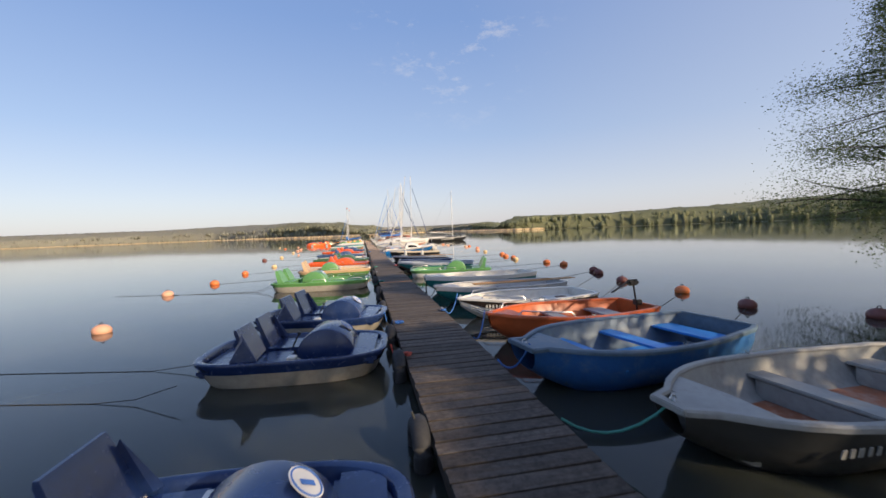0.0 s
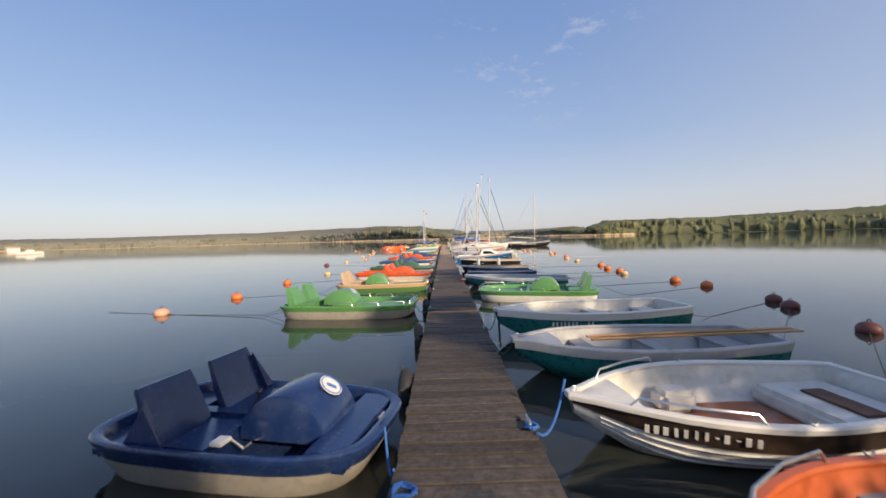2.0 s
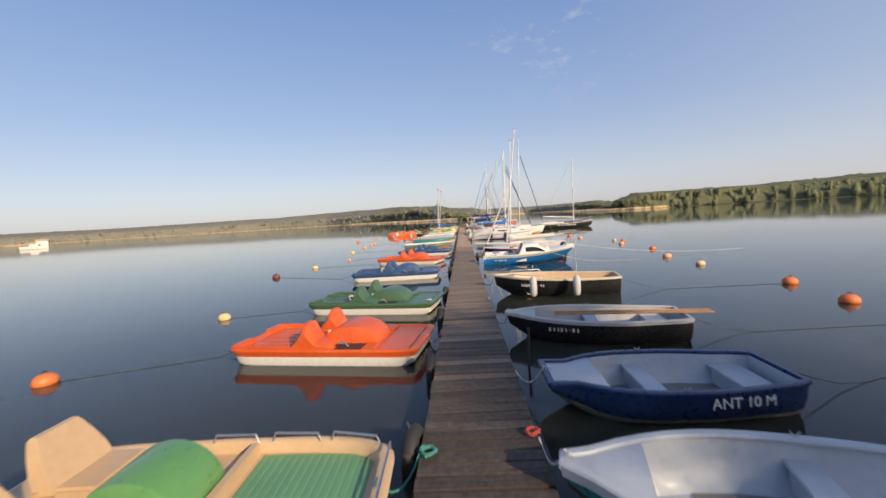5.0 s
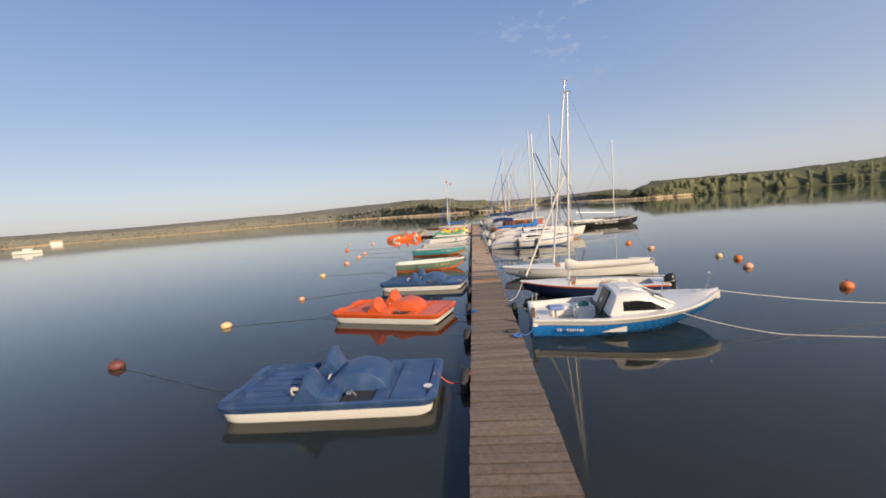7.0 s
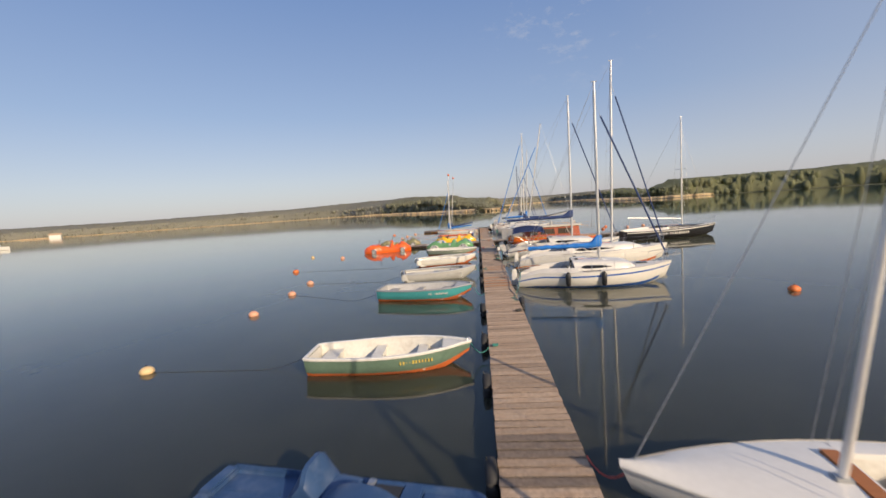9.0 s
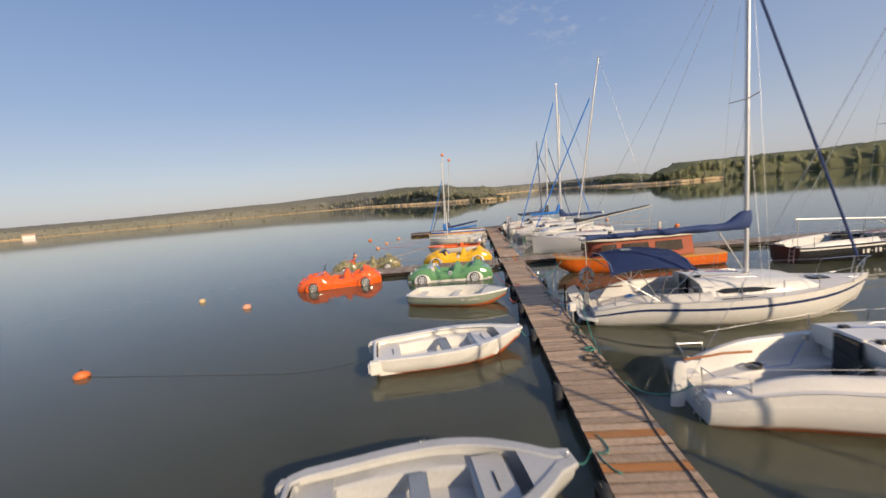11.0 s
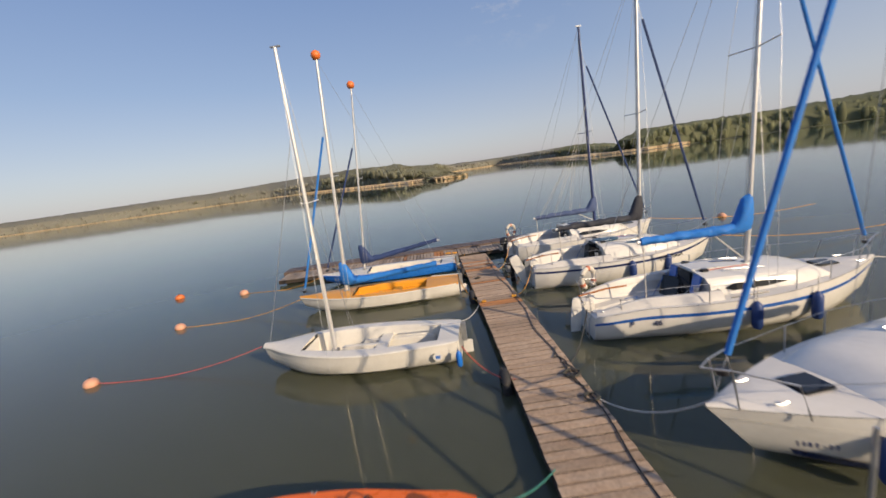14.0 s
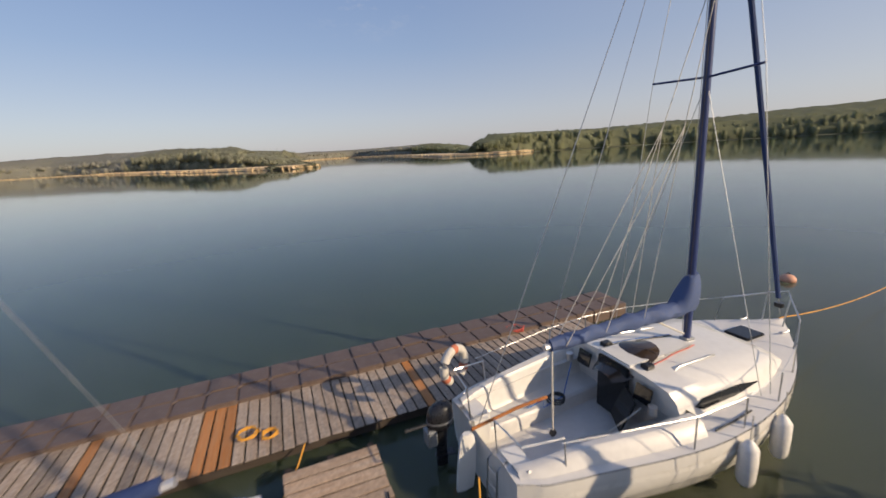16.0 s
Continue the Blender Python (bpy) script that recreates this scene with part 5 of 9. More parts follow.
def rig(top, x, zdeck, H, mastm, boom_len=None, boom_z=0.75, cover=None, furl=None, bowx=None, bowz=0.9, half=1.2, spread=0.52, lean=0.0, boomup=0.0, topball=False, furltop=0.88, stern=None, spreader_len=0.75, mast_r=0.055, aft=-1, boomm=None, wires=True, cover_base=-0.07, bunch=0.55, sheet=None, jacks=False, wrinkle=1.0, plump=1.0):
    """Mast, spreaders, boom with its sail cover, furled jib and wires. aft: -1 where the stern lies towards -x."""
    mt = (x + lean, 0, H)
    n = 5
    pts = [(lerp(x, mt[0], i / n), 0, lerp(zdeck - 0.02, H, i / n)) for i in range(n + 1)]
    part("mast", tube(pts, mast_r, 10, taper=0.75), mastm, top)
    part("mast_foot", box(x - 0.09, x + 0.09, -0.07, 0.07, zdeck - 0.03, zdeck + 0.05, 0.015), GALV, top)
    part("masthead", box(mt[0] - 0.12, mt[0] + 0.10, -0.02, 0.02, H - 0.01, H + 0.03, 0.008), GALV, top)
    zs = lerp(zdeck, H, spread)
    xsp = lerp(x, mt[0], spread)
    if spreader_len:
        for sg in (1, -1):
            part("spreader", tube([(xsp, 0, zs), (xsp - 0.10, sg * spreader_len, zs + 0.03)], 0.016, 6), mastm, top)
    if boom_len:
        zb = zdeck + boom_z
        xb = x + aft * boom_len
        part("boom", tube([(x + aft * 0.06, 0, zb), (xb, 0, zb + boomup)], 0.045, 8), boomm or ALU, top)
        if cover:
            rings = []
            for t in [0, 0.03, 0.06, 0.09, 0.12] + [0.15 + 0.85 * i / 30 for i in range(31)]:
                xx = x + aft * (0.02 + t * boom_len * 0.96)
                hgt = plump * lerp(0.17, 0.09, t) + bunch * 1.15 * (1 - smooth01(t / 0.13)) + wrinkle * 0.22 * lerp(0.17, 0.09, t) * noise.noise((t * 11, x, H))
                wid = lerp(0.15, 0.09, t) * (1 + wrinkle * 0.16 * math.sin(t * 31)) * (1 - 0.2 * (1 - smooth01(t / 0.12)))
                zc = zb + boomup * t
                if t == 0:
                    xx = x - aft * 0.05
                if t == 0:
                    rings.append([(xx - aft * 0.06, wid * 0.6 * math.cos(a), zc + hgt * 0.5 + hgt * 0.42 * math.sin(a)) for a in [2 * math.pi * i / 12 for i in range(12)]])
                rings.append([(xx, (wid + wrinkle * 0.028 * noise.noise((t * 14, a * 1.3, x))) * math.cos(a), zc + cover_base + (hgt - cover_base) * (0.5 + 0.5 * math.sin(a)) + wrinkle * 0.03 * noise.noise((t * 16, a * 0.9, H))) for a in [2 * math.pi * i / 12 for i in range(12)]])
            part("sail_cover", loft(rings, close_ring=True, cap0=True, cap1=True), cover, top)
        part("topping_lift", tube([(xb + 0.05, 0, zb + boomup + 0.05), (mt[0], 0, H - 0.02)], 0.005, 5), GALV, top)
        if sheet is not None:
            part("mainsheet", tube([(xb + 0.12, 0, zb + boomup - 0.04), (xb + 0.16, 0.02, sheet)], 0.014, 6), ROPE_W, top, "mainsheet tackle under the boom")
            part("sheet_block", disc((xb + 0.16, 0.02, sheet + 0.03), 0.05, 0.035, "y", 12), BLACK, top)
        for sg in (1, -1) if jacks else ():
            hub = Vector((lerp(x, mt[0], 0.55) + aft * 0.55, sg * 0.16, lerp(zdeck, H, 0.40)))
            part("lazy_jack", tube([hub, (lerp(x, mt[0], 0.62), sg * 0.05, lerp(zdeck, H, 0.62))], 0.006, 5), ROPE_W, top)
            for f in (0.40, 0.66, 0.90):
                part("lazy_jack", tube([hub, (x + aft * boom_len * f, sg * 0.10, zb + boomup * f)], 0.006, 5), ROPE_W, top)
    if bowx is not None:
        zt = lerp(zdeck, H, furltop)
        xt = lerp(x, mt[0], furltop)
        a, b = Vector((bowx, 0, bowz)), Vector((xt, 0, zt))
        if furl:
            pts = [a.lerp(b, 0.05 + 0.87 * i / 12) for i in range(13)]
            bmj = tube(pts, 0.037, 8)
            part("furled_jib", bmj, furl, top)
            part("furling_drum", disc(a.lerp(b, 0.03), 0.07, 0.07, "z", 14), BLACK, top)
        part("forestay", tube([a, b], 0.007, 5), GALV, top)
    if wires:
        for sg in (1, -1):
            tip = (xsp - 0.10, sg * spreader_len, zs + 0.03) if spreader_len else (xsp, 0, zs)
            if spreader_len:
                part("shroud", tube([(x - 0.15, sg * (half - 0.05), zdeck - 0.15), tip, (mt[0], 0, H - 0.05)], 0.005, 5), GALV, top)
            part("lower_shroud", tube([(x - 0.30, sg * (half - 0.07), zdeck - 0.15), (xsp, 0, zs - 0.05)], 0.005, 5), GALV, top)
        if stern is not None:
            part("backstay", tube([(stern[0], stern[1], stern[2]), (mt[0], 0, H)], 0.006, 5), GALV, top)
    if topball:
        part("masthead_float", ball((mt[0], 0, H + 0.13), 0.15, sub=3), ORANGEBALL, top, "orange masthead float")


def yacht(name, stern, heading, L, B, H, label, stripe, cover=None, furl=None, mastm=None, fb=0.78, mast_x=0.60, boom=True, rails=True, boom_z=0.9, cabin=(0.40, 0.80), cab_h=0.42, hull=None, dark_door=True, rudder=True, boomup=0.0, lean=0.0, furltop=0.88, bimini=False, stripe_z=0.80, group="white sailing yachts moored along the pier", tr=0.72, bottom=None, win=True, spread=0.52, rake=0.35, cover_base=-0.07, boomm=None, roof_glass=False, bunch=0.55, boom_end=0.06, jacks=False, entry=2.4, scoop=0.0):
    """Cabin yacht, stern at the given point, bow along heading."""
    top = thing(name, pose(stern[0], stern[1], 0, 0, 0, heading), label, "sailing yacht", group)
    mastm = mastm or ALU
    hull = hull or GELWHITE
    N = 20

    def hh(q, beam, tran):
        return hull_half(q, beam, tran, entry)

    def zs(s):
        return fb * (0.96 + 0.30 * s * s) * (1 - scoop * max(0.0, 1 - s / 0.20) ** 1.6)

    def kz(s):
        return -0.22 + min(0.45, rake * 1.3) * max(0, (s - 0.78) / 0.22) ** 2.4

    def xs(s, z):
        return s * (L - rake) + rake * max(0, (s - 0.5) / 0.5) ** 1.5 * max(0, z / fb) * 0.8

    rings = []
    for i in range(N + 1):
        s = i / N
        w, z, k = hh(s, B, tr), zs(s), kz(s)
        pr = [(w, z), (w * 1.0, z - 0.05), (w * 0.99, lerp(k, z, 0.72)), (w * 0.93, lerp(k, z, 0.42)), (w * 0.72, lerp(k, z, 0.18)), (0, k)]
        rings.append([(xs(s, zz), y, zz) for y, zz in pr] + [(xs(s, zz), -y, zz) for y, zz in reversed(pr[:-1])])
    bm = loft(rings, cap0=True)
    part("hull", bm, hull, top)
    # stripe following the sheer, standing slightly proud
    for sg in (1, -1):
        r = []
        for i in range(N + 1):
            s = i / N
            w, z, k = hh(s, B, tr), zs(s), kz(s)
            za, zb_ = lerp(k, z, stripe_z + 0.035), lerp(k, z, stripe_z - 0.035)
            wy = w * 0.996 + 0.006
            r.append([(xs(s, za), sg * wy, za), (xs(s, zb_), sg * (wy - 0.002), zb_)])
        part("hull_stripe", loft(r), stripe, top)
    if bottom:
        for sg in (1, -1):
            r = []
            for i in range(N):
                s = i / N
                w, z, k = hh(s, B, tr), zs(s), kz(s)
                za, zb_ = lerp(k, z, 0.34), lerp(k, z, 0.2)
                r.append([(xs(s, za), sg * (w * 0.90 + 0.012), za), (xs(s, zb_), sg * (w * 0.76 + 0.012), zb_)])
            part("boot_stripe", loft(r), bottom, top)
    # deck with a cockpit opening
    c0, c1 = 0.03, cabin[0]
    cw = 0.60
    r1, r2, full = [], [], []
    for i in range(N + 1):
        s = i / N
        w, z = hh(s, B, tr) - 0.01, zs(s) + 0.004
        x = xs(s, z)
        if s <= c1 + 0.001:
            r1.append([(x, w, z), (x, w * 0.8, z + 0.015), (x, B / 2 * cw * min(1, w / (B / 2) + 0.1), z + 0.03)])
        if s >= c1 - 0.03:
            full.append([(x, w, z), (x, w * 0.6, z + 0.03), (x, 0, z + 0.045), (x, -w * 0.6, z + 0.03), (x, -w, z)])
    b = loft(r1)
    loft([[(x, -y, z) for x, y, z in q] for q in r1], b)
    loft(full, b)
    part("deck", b, DECKWHITE, top)
    xc0, xc1 = xs(0.03, fb), xs(c1, fb)
    yw = B / 2 * cw * 0.86
    zd = fb * 0.97
    # cockpit: one moulding with rounded coamings, seats and a sunken sole
    cr_ = []
    for t in [i / 10 for i in range(11)]:
        s = lerp(0.012, c1 + 0.015, t)
        w, z = hh(s, B, tr), zs(s)
        up = 0.15 * smooth01((t + 0.25) / 0.7)
        pr = [(w * 0.90, z + 0.012), (w * 0.85, z + 0.03 + up * 0.7), (w * 0.80, z + 0.03 + up), (w * 0.72, z + 0.02 + up), (w * 0.69, z + up - 0.03), (w * 0.66, z - 0.20), (w * 0.63, z - 0.24), (w * 0.36, z - 0.25), (w * 0.335, z - 0.28), (w * 0.32, z - 0.46), (0, z - 0.46)]
        x = xs(s, z)
        pr = [(y, max(zz, 0.09)) for y, zz in pr]
        cr_.append([(x, y, zz) for y, zz in pr] + [(x, -y, zz) for y, zz in reversed(pr[:-1])])
    part("cockpit_moulding", loft(cr_, cap1=True), COCKPIT, top)
    w0 = hh(0.02, B, tr)
    for sg in (1, -1):
        part("stern_locker", box(0.03, 0.34, sg * w0 * 0.62 - w0 * 0.30, sg * w0 * 0.62 + w0 * 0.30, max(0.06, zs(0) - 0.42), zs(0) + 0.03, 0.05), hull, top)
        part("sheet", tube([(lerp(xc0, xc1, 0.85), sg * yw * 0.9, zd + 0.16), (lerp(xc0, xc1, 0.7), sg * yw * 0.62, zd - 0.215), (lerp(xc0, xc1, 0.5), sg * yw * 0.5, zd - 0.222), (lerp(xc0, xc1, 0.55), sg * yw * 0.7, zd - 0.215), (lerp(xc0, xc1, 0.4), sg * yw * 0.62, zd - 0.222)], 0.008, 5), ROPE_B if sg > 0 else ROPE_W, top, "loose control line")
    # coachroof
    a0, a1 = cabin
    rr = []
    for t in [i / 12 for i in range(13)]:
        s = lerp(a0, a1, t)
        w = min(hh(s, B, tr) * 0.79, B / 2 * 0.71)
        z = zs(s) + 0.02
        h = cab_h * (1 - 0.55 * t ** 1.6) * (1 if t < 0.86 else max(0.02, 1 - ((t - 0.86) / 0.14) ** 2))
        x = xs(s, z)
        pr = [(w, z - 0.02), (w * 0.94, z + h * 0.62), (w * 0.84, z + h * 0.88), (w * 0.5, z + h * 1.0), (0, z + h * 1.05)]
        rr.append([(x - 0.10 * (1 - t) * (zz - z) / max(cab_h, .1), y, zz) for y, zz in pr] + [(x - 0.10 * (1 - t) * (zz - z) / max(cab_h, .1), -y, zz) for y, zz in reversed(pr[:-1])])
    part("coachroof", loft(rr, cap0=True, cap1=True), hull, top)
    if win and not roof_glass:
        for sg in (1, -1):
            q = []
            for t in [0.10 + 0.52 * i / 8 for i in range(9)]:
                s = lerp(a0, a1, t)
                w = min(hh(s, B, tr) * 0.79, B / 2 * 0.71)
                z = zs(s) + 0.02
                h = cab_h * (1 - 0.55 * t ** 1.6)
                e = min(1, (t - 0.10) / 0.06, (0.62 - t) / 0.16)
                e = max(0.05, e)
                mid = 0.36
                x = xs(s, z)
                lo, hi = mid - 0.17 * e, mid + 0.17 * e
                q.append([(x, sg * (lerp(w, w * 0.94, lo / 0.62) + 0.008), z + h * lo), (x, sg * (lerp(w, w * 0.94, hi / 0.62) + 0.008), z + h * hi)])
            part("side_window", loft(q), DARKGLASS, top, "tinted cabin window")
    z0 = zs(a0) + 0.02
    x0 = xs(a0, z0)
    part("companionway_door", box(x0 - 0.16, x0 - 0.10, -0.27, 0.27, z0 - 0.42, z0 + cab_h * 0.95, 0.012), DARKGLASS if dark_door else VARNISH, top, "dark tinted hatch boards")
    part("sliding_hatch", box(x0 - 0.14, x0 + 0.55, -0.30, 0.30, z0 + cab_h * 0.96, z0 + cab_h * 1.10, 0.03), hull, top)
    if roof_glass:
        rim_ = [(x0 + 0.30 + 0.42 * math.cos(a), 0.38 * math.sin(a), z0 + cab_h * (1.115 - 0.10 * abs(math.sin(a)) ** 2)) for a in [2 * math.pi * i / 24 for i in range(24)]]
        g = loft([rim_, [(lerp(x, x0 + 0.30, 0.12), y * 0.88, z + 0.022) for x, y, z in rim_], [(lerp(x, x0 + 0.30, 0.6), y * 0.4, z + 0.045) for x, y, z in rim_]], close_ring=True, cap1=True)
        part("round_hatch", g, ROOFGLASS, top, "round tinted roof hatch")
        for sg in (1, -1):
            b = box(-0.20, 0.20, -0.012, 0.012, -0.24, 0.24, 0.010)
            part("hatch_board", b, DARKGLASS, top, "dark folded hatch board", xf=pose(x0 - 0.22, sg * 0.34, z0 + 0.06, 8, 0, 90 - sg * 35))
            q = []
            for t in [i / 8 for i in range(9)]:
                s = lerp(a0, a1, lerp(0.30, 0.66, t))
                w = min(hh(s, B, tr) * 0.79, B / 2 * 0.71)
                z = zs(s) + 0.02
                tt_ = lerp(0.30, 0.66, t)
                h = cab_h * (1 - 0.55 * tt_ ** 1.6)
                e = max(0.05, math.sin(math.pi * t) ** 0.6)
                q.append([(xs(s, z), sg * w * lerp(0.72, 0.83, e), z + h * lerp(0.93, 0.885, e) + 0.012), (xs(s, z), sg * w * lerp(0.72, 0.58, e), z + h * lerp(0.93, 0.985, e) + 0.012)])
            part("roof_window", loft(q), ROOFGLASS, top, "tinted roof window")
    sh = lerp(a1, 1, 0.25)
    part("fore_hatch", box(xs(sh, fb) - 0.22, xs(sh, fb) + 0.22, -0.2, 0.2, zs(sh) + 0.035, zs(sh) + 0.085, 0.02), DARKGLASS, top)
    # rig
    mxs = mast_x
    mx = xs(mxs, fb)
    zc = zs(mxs) + 0.02
    tt = max(0, min(1, (mxs - a0) / (a1 - a0)))
    zdk = zc + (cab_h * (1 - 0.55 * tt ** 1.6) if tt < 1 else 0)
    rig(top, mx, zdk, H, mastm, boom_len=(mx - boom_end * L if boom else None), boom_z=boom_z, cover=cover, furl=furl, bowx=xs(0.985, zs(1)), bowz=zs(1) + 0.12, half=hh(mxs, B, tr), lean=lean, stern=(0.05, 0.15, zs(0)), boomup=boomup, furltop=furltop, spread=spread, cover_base=cover_base, boomm=boomm, bunch=bunch, sheet=zs(0.2) - 0.40, jacks=jacks)
    # running gear: control lines over the roof, halyards, kicker, tracks, cleats, a coil on the seat
    gr = random.Random(int(stern[1] * 10))

    def roof_z(q):
        t = max(0.0, min(1.0, (q - a0) / (a1 - a0)))
        return zs(q) + 0.02 + cab_h * (1 - 0.55 * t ** 1.6) * 1.01
    for k, y in enumerate((-0.40, -0.34, 0.34, 0.40)):
        pts = [(xs(q, fb) + 0.02, y * lerp(1.0, 0.45, (q - a0) / max(0.02, mxs - a0)) + gr.uniform(-.012, .012), roof_z(q) + 0.012) for q in [lerp(a0 + 0.015, mxs - 0.02, i / 6) for i in range(7)]]
        part("control_line", tube(pts, 0.007, 5), (ROPE_B, ROPE_R, ROPE_W, ROPE_K)[(k + int(stern[1])) % 4], top)
    for sg in (1, -1):
        part("halyard", tube([(mx - 0.075, sg * 0.03, zdk + 0.15), (mx + lean * 0.96 - 0.06, sg * 0.025, H - 0.35)], 0.005, 5), ROPE_W if sg > 0 else ROPE_K, top)
        part("jib_track", tube([(xs(q, fb), sg * (hh(q, B, tr) - 0.16), zs(q) + 0.028) for q in (a0 + 0.04, a0 + 0.10, a0 + 0.16)], 0.013, 6), BLACK, top)
        for q in (0.045, 0.93):
            part("mooring_cleat", tube([(xs(q, fb) - 0.09, sg * (hh(q, B, tr) * 0.82), zs(q) + 0.07), (xs(q, fb), sg * (hh(q, B, tr) * 0.82), zs(q) + 0.05), (xs(q, fb) + 0.09, sg * (hh(q, B, tr) * 0.82), zs(q) + 0.07)], 0.014, 6), STEEL, top)
        part("clutch", box(x0 + 0.02, x0 + 0.16, sg * 0.37 - 0.06, sg * 0.37 + 0.06, roof_z(a0) - 0.01, roof_z(a0) + 0.06, 0.012), BLACK, top, "black rope clutch")
    if boom:
        part("kicker", tube([(mx - 0.08, 0, zdk + 0.12), (mx - 0.75, 0, zdk + boom_z - 0.03)], 0.016, 6), ROPE_W, top)
    cs = gr.choice((1, -1))
    cx_ = lerp(xc0, xc1, gr.uniform(0.35, 0.65))
    for k in range(3):
        part("rope_coil", torus((cx_ + 0.02 * k, cs * yw * 0.62, max(0.12, zs(0.25) - 0.235 + 0.02 * k)), 0.13 - 0.015 * k, 0.012, "z", 18, 5), (ROPE_B, ROPE_K, ROPE_R)[int(stern[1]) % 3], top)
    part("loose_hatch_board", box(-0.012, 0.012, -0.22, 0.22, -0.24, 0.24, 0.01), DARKGLASS, top, "dark hatch board leaning in the cockpit", xf=pose(x0 - 0.30, -cs * 0.36, zd - 0.02, 0, 22, -cs * 30))
    if rails:
        zb = zs(1)
        xb = xs(1, zb)
        p = [(xb - 0.85, hh(0.87, B, tr) - 0.05, zs(.87)), (xb - 0.72, hh(0.88, B, tr) - 0.04, zs(.9) + 0.42), (xb - 0.2, 0.17, zb + 0.5), (xb + 0.06, 0, zb + 0.52)]
        part("pulpit", tube(p + [(x, -y, z) for x, y, z in reversed(p[:-1])], 0.013, 7), STEEL, top)
        for sg in (1, -1):
            part("pulpit_leg", tube([(xb - 0.3, sg * 0.16, zb), (xb - 0.2, sg * 0.17, zb + 0.5)], 0.012, 6), STEEL, top)
            st = []
            for s in (0.36, 0.5, 0.64, 0.77):
                y = hh(s, B, tr) - 0.05
                part("stanchion", tube([(xs(s, fb), sg * y, zs(s)), (xs(s, fb), sg * y, zs(s) + 0.42)], 0.011, 6), STEEL, top)
                st.append((xs(s, fb), sg * y, zs(s) + 0.42))
            part("guard_wire", tube([(xs(.08, fb), sg * (hh(.08, B, tr) - .05), zs(.08) + .45)] + st + [(xb - 0.72, sg * (hh(0.88, B, tr) - 0.04), zs(.9) + 0.42)], 0.005, 5), STEEL, top)
            y0 = hh(0.02, B, tr) - 0.06
            part("stern_rail", tube([(0.05, sg * 0.35, zs(0)), (0.02, sg * 0.36, zs(0) + 0.45), (0.06, sg * y0, zs(0) + 0.45), (0.55, sg * (y0 + 0.06), zs(0) + 0.43), (0.58, sg * (y0 + 0.06), zs(0))], 0.012, 6), STEEL, top)
            part("grab_rail", tube([(lerp(xs(a0, fb), xs(a1, fb), .15), sg * B * 0.20, z0 + cab_h * 0.95), (lerp(xs(a0, fb), xs(a1, fb), .18), sg * B * 0.20, z0 + cab_h * 1.06), (lerp(xs(a0, fb), xs(a1, fb), .5), sg * B * 0.18, z0 + cab_h * 0.95), (lerp(xs(a0, fb), xs(a1, fb), .53), sg * B * 0.18, z0 + cab_h * 0.82)], 0.011, 6), STEEL, top)
            part("winch", disc((xc1 - 0.25, sg * yw * 1.06, zd + 0.19), 0.055, 0.11, "z", 14), STEEL, top)
    if rails:
        lx = -0.05
        for yy in (-0.52, -0.30):
            part("ladder_rail", tube([(0.08, yy, zs(0) + 0.02), (lx, yy, zs(0) - 0.06), (lx - 0.03, yy, 0.02)], 0.012, 6), STEEL, top)
        for k in range(3):
            part("ladder_rung", tube([(lx - 0.01 * k, -0.52, zs(0) - 0.16 - 0.2 * k), (lx - 0.01 * k, -0.30, zs(0) - 0.16 - 0.2 * k)], 0.011, 6), STEEL, top)
    if rudder == "raised":
        rg = []
        for t in [i / 6 for i in range(7)]:
            c = Vector((lerp(-0.12, -0.52, t), 0.0, lerp(0.05, 1.02, t)))
            hw = lerp(0.13, 0.17, smooth01(t * 2)) * (0.75 if t == 1 else 1)
            d = Vector((0.92, 0, 0.38)) * hw
            rg.append([tuple(c + d + Vector((0, y, 0))) for y in (0.022, -0.022)] + [tuple(c + Vector((0, -0.034, 0)))] + [tuple(c - d + Vector((0, y, 0))) for y in (-0.022, 0.022)] + [tuple(c + Vector((0, 0.034, 0)))])
        part("rudder", loft(rg, close_ring=True, cap0=True, cap1=True), hull, top, "white rudder blade swung up clear of the water")
        part("rudder_head", box(-0.16, 0.0, -0.05, 0.05, 0.25, fb * 1.12, 0.015), GALV, top)
        part("tiller", tube([(-0.1, 0, fb * 1.15), (0.55, 0, fb * 1.28), (1.0, 0, fb * 1.30)], 0.022, 8), VARNISH, top)
    elif rudder:
        rg = []
        for z, xa, xb_ in ((-0.25, -0.36, -0.16), (0.2, -0.33, -0.09), (0.6, -0.29, -0.06), (0.80, -0.26, -0.08), (0.86, -0.23, -0.12)):
            rg.append([(xa, 0.02, z * fb / 0.78), ((xa + xb_) / 2, 0.04, z * fb / 0.78), (xb_, 0.02, z * fb / 0.78), (xb_, -0.02, z * fb / 0.78), ((xa + xb_) / 2, -0.04, z * fb / 0.78), (xa, -0.02, z * fb / 0.78)])
        part("rudder", loft(rg, close_ring=True, cap0=True, cap1=True), hull, top)
        part("tiller", tube([(-0.1, 0, fb * 1.15), (0.55, 0, fb * 1.28), (1.0, 0, fb * 1.30)], 0.022, 8), VARNISH, top)
